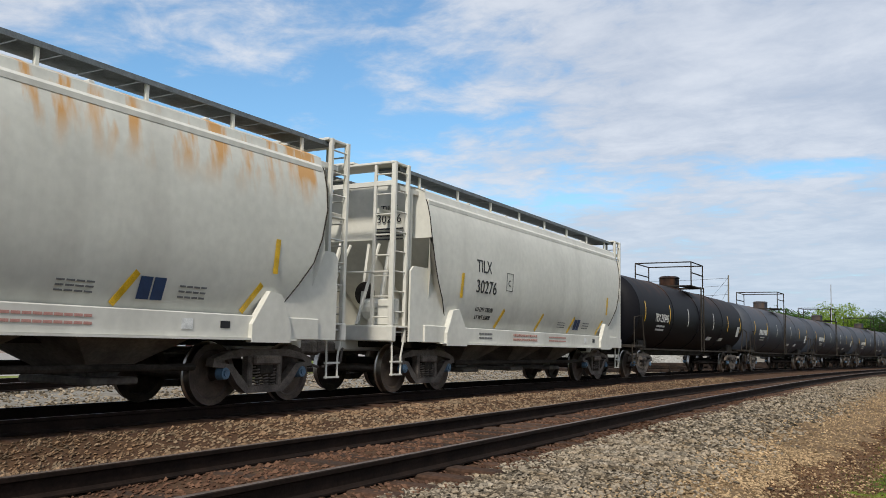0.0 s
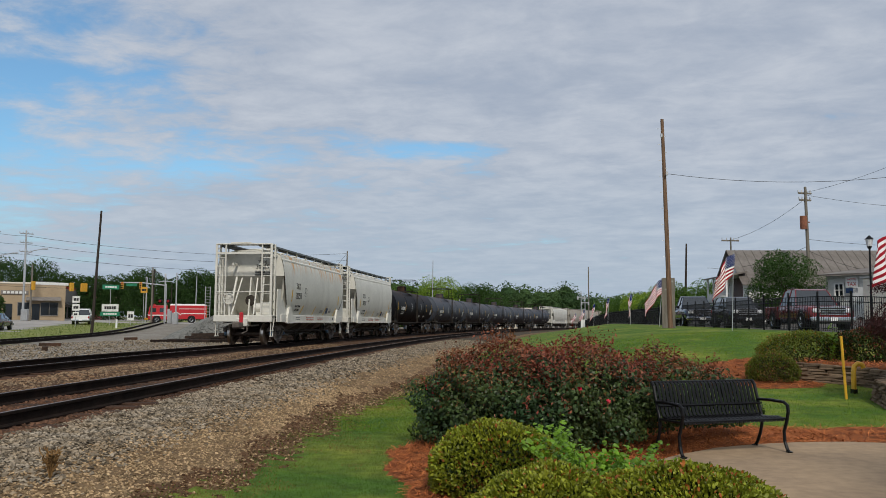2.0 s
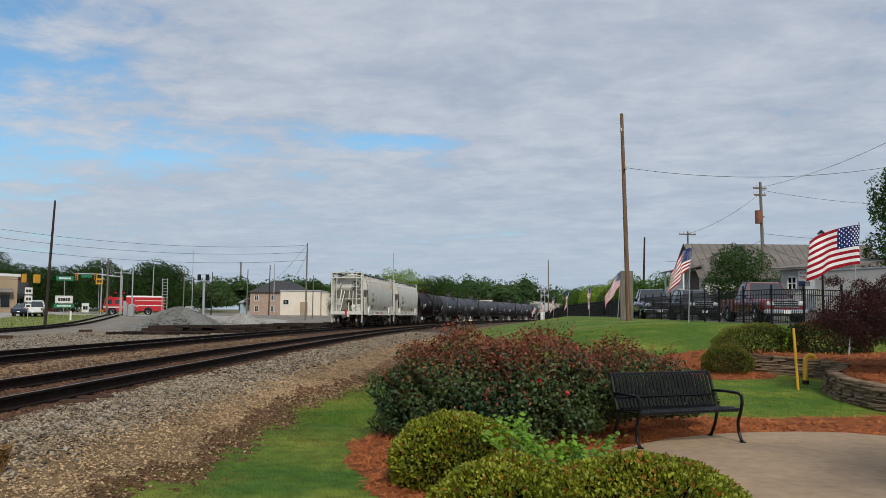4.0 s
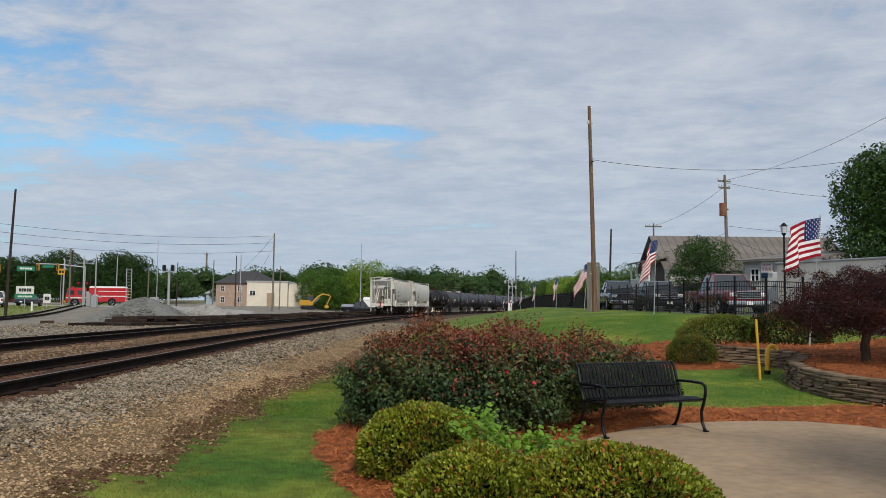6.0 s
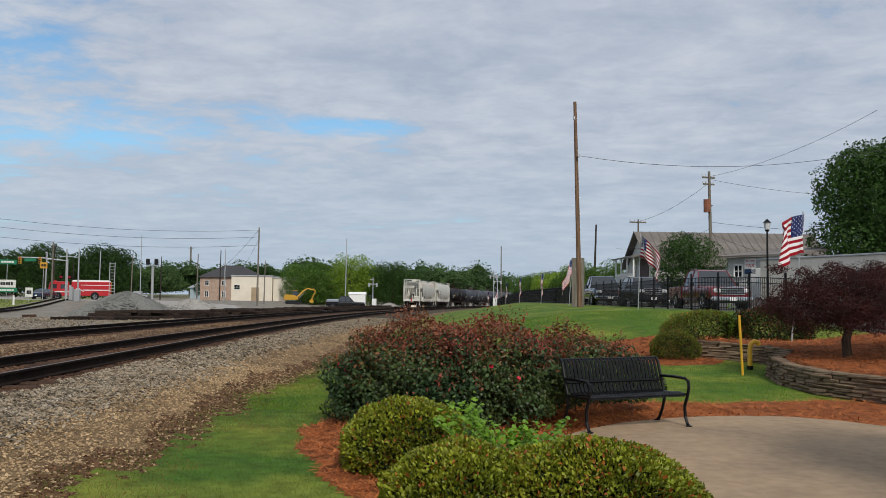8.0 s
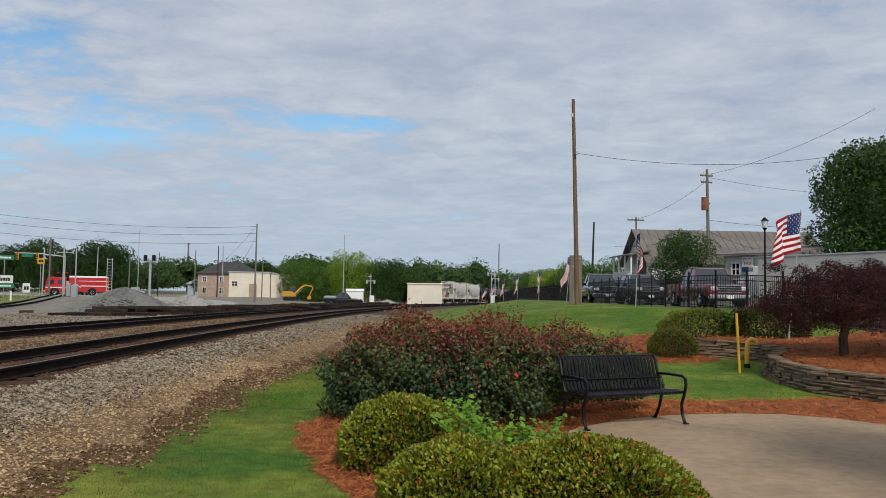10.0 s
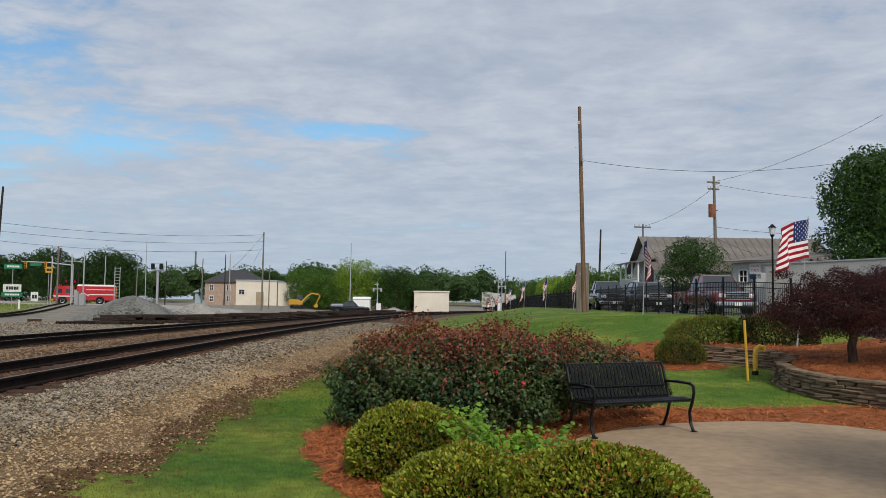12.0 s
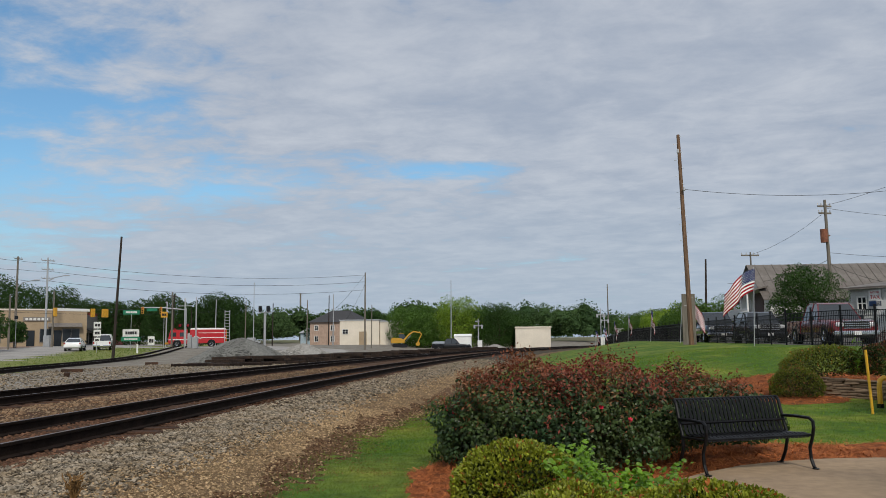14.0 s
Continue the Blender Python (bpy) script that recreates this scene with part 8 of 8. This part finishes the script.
def crossing_signal(c, label, lit=True):
    e = empty("crossing_signal", label, "crossing signal", "", pose(c[0], c[1], gz(*c)))
    k = Kit()
    k.cyl((0, 0, 0), (0, 0, 6.4), 0.10, n=12)
    k.cyl((0, 0, 6.4), (0, 0, 6.65), 0.14, 0.05, 12)
    k.thing("mast", METALGREY, e)
    k = Kit()
    k.box((0, -0.05, 5.6), (1.7, 0.10, 0.10), 0, 0.01)
    k.thing("arm", METALGREY, e)
    for s in (-1, 1):
        k = Kit()
        k.box((s * 0.55, -0.14, 3.0), (0.55, 0.05, 0.55), 0, 0.2)
        k.thing("backboard", CARBLACK, e)
        k = Kit()
        k.cyl((s * 0.55, -0.18, 3.0), (s * 0.55, -0.32, 3.0), 0.15, n=14)
        k.thing("lens", TAILRED, e)
    k = Kit()
    k.box((0.55, 0.4, 0.9), (0.5, 0.4, 1.7), 0, 0.03)
    k.thing("gate_mechanism", METALGREY, e)
    return e


crossing_signal((-47.7, 107.9), "silver crossing signal mast with red lamps")
utility_pole((-46.4, 108.5, gz(-46.4, 108.5)), (-46.4, 108.5, 7.4), 0.11, METALGREY, "pale steel crossing mast with cabinet")
k = Kit()
for x in (-0.35, 0.35):
    k.box((x, 0, 2.6), (0.08, 0.08, 5.2), 0)
for i in range(12):
    k.box((0, 0, 0.4 + 0.42 * i), (0.7, 0.06, 0.06), 0)
tagged(k.thing("ladder_mast", METALGREY, None, "pale steel ladder mast by the crossing", at=pose(-44.6, 115, gz(-44.6, 115))), category="mast")
k = Kit()
k.box((0, 0, 0.75), (0.7, 0.5, 1.5), 0, 0.03)
tagged(k.thing("control_cabinet", METALGREY, None, "grey steel control cabinet at the crossing", at=pose(-46.0, 107.4, gz(-46, 107.4))), category="cabinet")


def cantilever(c, h, label):
    e = empty("track_signal", label, "track signal", "", pose(c[0], c[1], gz(*c)))
    k = Kit()
    k.cyl((0, 0, 0), (0, 0, h), 0.17, n=12)
    k.thing("mast", METALGREY, e)
    k = Kit()
    k.box((0, 0, h + 0.05), (1.7, 0.7, 0.10), 0, 0.02)
    for x in (-0.8, 0.8):
        k.cyl((x, -0.3, h), (x, -0.3, h + 0.9), 0.03, n=6)
    k.cyl((-0.8, -0.3, h + 0.9), (0.8, -0.3, h + 0.9), 0.03, n=6)
    k.thing("platform", METALGREY, e)
    for x in (-0.55, 0.55):
        k = Kit()
        k.box((x, -0.35, h + 0.5), (0.5, 0.2, 0.8), 0, 0.08)
        k.cyl((x, -0.4, h + 0.6), (x, -0.75, h + 0.55), 0.13, n=10)
        k.thing("signal_head", CARBLACK, e)
    return e


cantilever((-38.0, 111.7), 5.0, "silver track signal mast with black signal heads")


def track_mast(c, h, label):
    e = empty("track_mast", label, "mast", "", pose(c[0], c[1], gz(*c)))
    k = Kit()
    k.cyl((0, 0, 0), (0, 0, h), 0.09, 0.07, 10)
    k.thing("mast", METALGREY, e)
    for dx, z, w in ((0.0, h - 1.1, 1.5), (-0.15, h - 0.4, 0.7)):
        k = Kit()
        k.box((dx, -0.1, z), (w, 0.10, 0.16), 0, 0.02)
        k.thing("crossarm", METALGREY, e)
    for dx in (-0.6, 0.6):
        k = Kit()
        k.box((dx, -0.2, h - 1.25), (0.28, 0.24, 0.6), 0, 0.04)
        k.thing("signal_head", METALGREY, e)
    k = Kit()
    k.box((0.25, -0.3, 0.9), (0.7, 0.5, 1.4), 0, 0.03)
    k.thing("cabinet", WHITEPAINT, e)
    return e


track_mast((-10.8, 134.6), 5.0, "slim white track mast with crossarm and cabinet")
track_mast((9.3, 150.0), 6.6, "tall slim signal mast at the far end of the curve")
track_mast((10.1, 152.0), 5.6, "slim signal mast beside the taller one")
utility_pole((-39.4, 111.2, gz(-39.4, 111.2)), (-39.4, 111.2, 9.4), 0.06, METALGREY, "thin white antenna pole by the signal", [], "antenna")
k = Kit()
k.box((0, 0, 0.9), (1.0, 0.6, 1.3), 0, 0.03)
k.box((0.9, 0, 0.6), (0.6, 0.5, 0.9), 0, 0.03)
k.box((0.4, 0, 0.12), (1.9, 0.7, 0.24), 0)
tagged(k.thing("signal_cabinet", METALGREY, None, "pale steel signal cabinets below the mast", at=pose(-39.6, 111.0, gz(-39.6, 111))), category="cabinet")


def sign_post(c, boards, label, turn=35, h=3.2):
    e = empty("road_sign", label, "road sign", "", pose(c[0], c[1], gz(*c), 0, 0, turn))
    k = Kit()
    k.cyl((0, 0, 0), (0, 0, h), 0.035, n=8)
    k.thing("post", METALGREY, e)
    for z, w, hh, material, marks in boards:
        k = Kit()
        k.box((0, -0.05, z), (w, 0.03, hh), 0, 0.005)
        k.thing("board", material, e)
        for i in range(marks):
            bar(e, w * 0.6 / max(marks, 1), hh * 0.4, BLACKTXT if material is not SIGNGREEN else WHITETXT, pose((i - (marks - 1) / 2) * w * 0.7 / max(marks, 1), -0.068, z, 90, 0, 0))
    return e


sign_post((-48.6, 87.4), [(3.0, 0.75, 0.72, WHITETXT, 2), (2.15, 0.75, 0.72, WHITETXT, 2), (1.4, 0.6, 0.5, WHITETXT, 1)], "stack of white route marker signs on a post")
sign_post((-50.1, 97.9), [(4.6, 1.9, 0.55, SIGNGREEN, 5), (2.1, 1.9, 0.9, WHITETXT, 5), (1.35, 2.2, 0.5, SIGNGREEN, 6)], "green street sign over a white shop sign", 35, 4.9)
sign_post((-49.0, 101.0), [(1.1, 0.8, 1.1, WHITETXT, 2)], "white regulatory sign beside the street", 35, 1.7)
sign_post((-53.0, 113.0), [(4.6, 0.9, 0.8, SIGNALYEL, 2)], "orange diamond warning sign over the street", 35, 5.0)
sign_post((-62.5, 94.0), [(3.7, 0.4, 0.4, CARBLACK, 0)], "short post with a black lantern by the tan shop", 35, 3.9)
k = Kit()
k.cyl((0, 0, 0), (0, 0, 1.0), 0.10, n=10)
tagged(k.thing("bollard", WHITEPAINT, None, "short white marker post on the verge", at=pose(-44.5, 88.5, gz(-44.5, 88.5))), category="bollard")
k = Kit()
k.box((0, 0, 0.75), (0.9, 0.6, 1.5), 0, 0.04)
tagged(k.thing("utility_box", METALGREY, None, "grey steel utility box on the sidewalk", at=pose(-65.0, 104.5, gz(-65, 104.5))), category="cabinet")

# small street flags on the sidewalk
for i, y in enumerate((57.0, 72.0, 86.0)):
    fx, fy = front(y, -2.0)
    flag((fx, fy, gz(fx, fy)), (fx + 0.1, fy, gz(fx, fy) + 3.0), 1.4, 0.85, "flag with stripes hanging over the sidewalk", 1.0, [(0, 300), (7, 320), (14, 305)], 2.0 * i)


# ---- vehicles on the far side ----
def fire_engine(m):
    e = empty("fire_engine", "red fire engine with white stripe waiting at the crossing", "fire engine", "", m)
    k = Kit()
    k.prism([(4.6, 0.55), (4.75, 0.9), (4.7, 1.5), (4.45, 2.75), (4.2, 2.9), (1.6, 2.9), (1.6, 0.55)], -1.22, 1.22, 0, None, 0.03)
    k.thing("cab", FIRERED, e)
    k = Kit()
    k.box((-1.75, 0, 1.75), (6.0, 2.44, 2.3), 0, 0.05)
    k.thing("body", FIRERED, e)
    k = Kit()
    k.box((1.35, 0, 1.5), (0.6, 2.3, 1.6), 0, 0.03)
    k.thing("pump_panel", METALGREY, e)
    k = Kit()
    k.box((-1.75, 0, 2.98), (5.9, 2.2, 0.18), 0, 0.03)
    for y in (-0.9, 0.9):
        k.box((-1.7, y, 3.12), (5.6, 0.12, 0.12), 0)
    k.thing("hose_bed_cover", WHITEPAINT, e)
    k = Kit()
    k.box((4.3, 0, 2.05), (0.75, 2.30, 0.75), 0, 0.06)
    k.thing("windscreen", CARGLASS, e)
    for s in (-1, 1):
        for x in (3.9, 2.4):
            k = Kit()
            k.box((x, s * 1.225, 2.1), (0.95, 0.03, 0.7), 0, 0.01)
            k.thing("side_window", CARGLASS, e)
        k = Kit()
        k.box((3.1, s * 1.235, 1.25), (3.1, 0.02, 0.18), 0)
        k.tube([(1.0, s * 1.235, 1.25), (0.3, s * 1.235, 1.9), (-0.6, s * 1.235, 1.3)], 0.10, 4)
        k.box((-2.6, s * 1.235, 1.55), (4.1, 0.02, 0.16), 0)
        k.box((-2.4, s * 1.235, 2.35), (4.4, 0.02, 0.10), 0)
        k.thing("stripe", WHITETXT, e)
        for x in (0.4, -1.0, -3.7):
            k = Kit()
            k.box((x, s * 1.228, 1.8), (1.1, 0.02, 1.5), 0, 0.004)
            k.thing("locker_door", FIRERED, e)
        for x in (3.3, -2.3):
            k = Kit()
            k.cyl((x, s * 0.9, 0.58), (x, s * 1.228, 0.58), 0.66, n=22)
            k.thing("wheel_arch", CARBLACK, e)
        for x in (3.3, -2.3):
            add_wheel(e, x, s * 1.12, 0.52, 0.3)
    k = Kit()
    k.box((4.95, 0, 0.62), (0.6, 2.4, 0.35), 0, 0.05)
    k.thing("bumper", SIGNALYEL, e)
    k = Kit()
    k.box((-4.78, 0, 1.75), (0.06, 2.3, 2.2), 0, 0.01)
    k.thing("rear_panel", SIGNALYEL, e)
    k = Kit()
    k.box((3.7, 0, 3.02), (0.4, 1.8, 0.2), 0, 0.06)
    k.thing("light_bar", TAILRED, e)
    return e


fire_engine(pose(-53.4, 125.5, gz(-53.4, 125.5), 0, 0, 203) @ Matrix.Scale(0.90, 4))


def excavator(m):
    e = empty("excavator", "yellow tracked excavator with its boom folded", "excavator", "", m)
    for s in (-1, 1):
        k = Kit()
        k.prism([(-1.5, 0.35), (-1.3, 0.05), (1.3, 0.05), (1.5, 0.35), (1.3, 0.65), (-1.3, 0.65)], s * 0.75, s * 1.2)
        k.thing("track", CARBLACK, e)
    k = Kit()
    k.prism([(-1.7, 0.8), (-1.75, 1.5), (-1.5, 1.85), (0.2, 1.75), (0.9, 1.3), (0.9, 0.8)], -1.1, 1.1, 0, None, 0.05)
    k.thing("body", MACHINE, e)
    k = Kit()
    k.prism([(-0.3, 1.3), (-0.25, 2.55), (0.7, 2.55), (1.05, 1.9), (1.0, 1.2)], 0.25, 1.1, 0, None, 0.04)
    k.thing("cab", CARGLASS, e)
    k = Kit()
    k.box((0.25, 0.68, 2.6), (1.1, 0.95, 0.08), 0, 0.02)
    k.thing("cab_roof", MACHINE, e)
    k = Kit()
    k.tube([(0.7, -0.1, 1.3), (1.8, -0.1, 2.5), (2.6, -0.1, 3.0), (3.8, -0.1, 2.75)], 0.2, 4, 0, None, 0.15)
    k.thing("boom", MACHINE, e)
    k = Kit()
    k.tube([(3.6, -0.1, 2.95), (4.1, -0.1, 2.5), (3.4, -0.1, 1.0)], 0.16, 4, 0, None, 0.12)
    k.thing("stick", MACHINE, e)
    k = Kit()
    k.prism([(3.3, 1.0), (3.7, 0.95), (3.8, 0.4), (3.2, 0.25), (2.9, 0.6)], -0.5, 0.3)
    k.thing("bucket", MACHINE, e)
    k = Kit()
    k.cyl((1.0, -0.1, 1.1), (2.1, -0.1, 2.3), 0.07, n=8)
    k.thing("ram", CHROME, e)
    return e


excavator(pose(-27.8, 160.0, gz(-27.8, 160), 0, 0, 8))
vehicle("pickup", CARBLACK, "dark pickup truck carrying a silver tank", pose(-14.1, 126.0, gz(-14.1, 126), 0, 0, 4))
k = Kit()
k.box((-1.0, 0, 0), (2.0, 1.5, 0.7), 0, 0.2)
tagged(k.thing("silver_tank", CARSILVER, None, "silver tank on the bed of the dark pickup", at=pose(-15.0, 126.0, gz(-14.1, 126) + 1.12, 0, 0, 4)), category="tank")
vehicle("pickup", CARWHITE, "white pickup truck waiting on the street", pose(-53.8, 98.6, gz(-53.8, 98.6), 0, 0, 112))
WHITECAR = vehicle("sedan", CARWHITE, "white car stopping behind the white pickup", pose(-53.6, 91.6, gz(-53.6, 91.6), 0, 0, 112))
DARKCAR = vehicle("sedan", CARNAVY, "dark blue car driving up the street", pose(-40, 51, 0.3, 0, 0, 110))

# ---- trees of the far side ----
for i, (y, back) in enumerate(((56.5, 2.5), (59.5, 3.0), (62.5, 3.0), (65.5, 3.0), (68.0, 2.5))):
    x, yy = front(y, back)
    tree((x, yy, gz(x, yy)), 3.0, 1.5, LEAFDARK, "small round street tree before the cream wall", 1500, 0.11, 200 + i, 0.05, 0.45, 12)
for i, (y, back, h, r) in enumerate(((73, -1.5, 4.6, 2.4), (79, -1.5, 4.8, 2.6), (84, -1.5, 4.2, 2.2), (96, -1.2, 3.2, 1.5))):
    x, yy = front(y, back)
    tree((x, yy, gz(x, yy)), h, r, LEAFDARK, "dark leafy street tree before the shops", 2600, 0.14, 220 + i, 0.09, 0.25, 18)
AZ_TREES = [(-44, 150, 9), (-41, 165, 10), (-38.5, 170, 12), (-36.5, 175, 13), (-35, 170, 14.5), (-33.2, 180, 13), (-31.4, 185, 13.0), (-29.7, 182, 10.2), (-28.2, 178, 9.6), (-26.6, 190, 10.6), (-25.0, 180, 12.0),
            (-23.4, 170, 9.4), (-22.0, 172, 11.6), (-20.9, 172, 10.8), (-15.3, 235, 9.5), (-12.0, 215, 10)]
for i, (a, d, h) in enumerate(AZ_TREES):
    x, y = d * math.sin(radians(a)), d * math.cos(radians(a))
    tree((x, y, gz(x, y)), h * 0.86, h * 0.40, LEAFWOOD, "tall dark green tree behind the street", 7600, 0.20, 240 + i, 0.25, 0.03, 40)
for i, (a, d, h, r, m) in enumerate([(-9.9, 188, 8.0, 3.4, LEAF), (-9.2, 180, 7.5, 5, LEAF), (-7.6, 178, 8.5, 5, LEAF), (-6.1, 172, 10, 5.0, LEAFBRIGHT), (-4.6, 176, 8.2, 4.5, LEAF), (-3.2, 168, 8.6, 4.6, LEAFDARK), (-2.3, 172, 7.4, 4, LEAFDARK), (-8.5, 168, 6.2, 4.4, LEAF)]):
    x, y = d * math.sin(radians(a)), d * math.cos(radians(a))
    tree((x, y, gz(x, y)), h, r, m, "round green tree beyond the yard" if m is not LEAFBRIGHT else "bright yellow-green round tree beyond the yard", 8000, 0.17, 270 + i, 0.2, 0.03, 40)


def far_woods():
    """Wooded skyline all round, far off, thinner towards the south."""
    rng = np.random.default_rng(8)
    V, F, base = [], [], 0
    for i in range(430):
        a = rng.uniform(-64, 38) if i < 330 else rng.uniform(38, 296)
        d = rng.uniform(300, 520)
        h = rng.uniform(8.2, 13.0) * (0.80 + d / 1200)
        x, y = d * math.sin(radians(a)), d * math.cos(radians(a))
        lumps = []
        for j in range(7):
            lumps.append(((x + rng.normal(0, h * 0.28), y + rng.normal(0, h * 0.28), 1 + h * rng.uniform(0.25, 0.85)), (h * 0.34, h * 0.34, h * 0.26)))
        for c, r in lumps:
            ring = [(c[0], c[1], c[2] + r[2] * 0.5)]
            for up, wide in ((0.34, 0.40), (-0.15, 0.54), (-0.7, 0.40)):
                ring += [(c[0] + r[0] * wide * math.cos(q * 1.047 + up) * rng.uniform(0.85, 1.1), c[1] + r[1] * wide * math.sin(q * 1.047 + up) * rng.uniform(0.85, 1.1), c[2] + r[2] * up) for q in range(6)]
            fan = [(0, 1 + q, 1 + (q + 1) % 6) for q in range(6)]
            for row in (1, 7):
                for q in range(6):
                    a1, b1 = row + q, row + (q + 1) % 6
                    fan += [(a1, a1 + 6, b1), (b1, a1 + 6, b1 + 6)]
            V.append(np.array(ring))
            F.append(np.array(fan) + base)
            base += len(ring)
        v, f = crown(1150 if i < 330 else 100, lumps, 0.42 if i < 330 else 1.4, 900 + i)
        V.append(v)
        F.append(f + base)
        base += len(v)
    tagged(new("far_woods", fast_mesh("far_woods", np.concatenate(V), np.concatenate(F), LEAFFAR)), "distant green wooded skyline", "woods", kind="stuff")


far_woods()
# ---- ties, the nearest as parts ----
ties(TRACKS[1], SPACING, 2, 48)
ties(TRACKS[0], 0.0, 6, 46)
loose_ties(TRACKS[1], SPACING, 48, 240, 0.55)
loose_ties(TRACKS[0], 0.0, 46, 240, 0.55)
loose_ties(TRACKS[1], SPACING, -50, 2, 0.55)


def motions():
    move_train()
    for cloth, p, swing in FLAGS:
        walk(cloth, [(t, pose(p[0], p[1], p[2], 0, 0, a)) for t, a in swing])
    walk(DARKCAR, [(t, pose(x, y, gz(x, y), 0, 0, a)) for t, x, y, a in
                   [(0, -37.5, 44, 109), (1, -43, 58.5, 109), (2, -47.8, 72.5, 109), (3, -52.0, 87, 108), (4.5, -55, 101, 100), (6.5, -55.5, 112, 92), (8, -55.8, 119.5, 90), (10, -57, 135, 100), (14, -75, 185, 112)]])
    walk(WHITECAR, [(t, pose(x, y, gz(x, y), 0, 0, a)) for t, x, y, a in
                    [(0, -21, -4, 109), (3.7, -26, 10, 109), (8.0, -36, 40, 109), (10.3, -47, 72, 110), (11.6, -52.6, 89.0, 111), (12.3, -53.6, 91.6, 112), (14, -53.7, 91.9, 112)]])


motions()
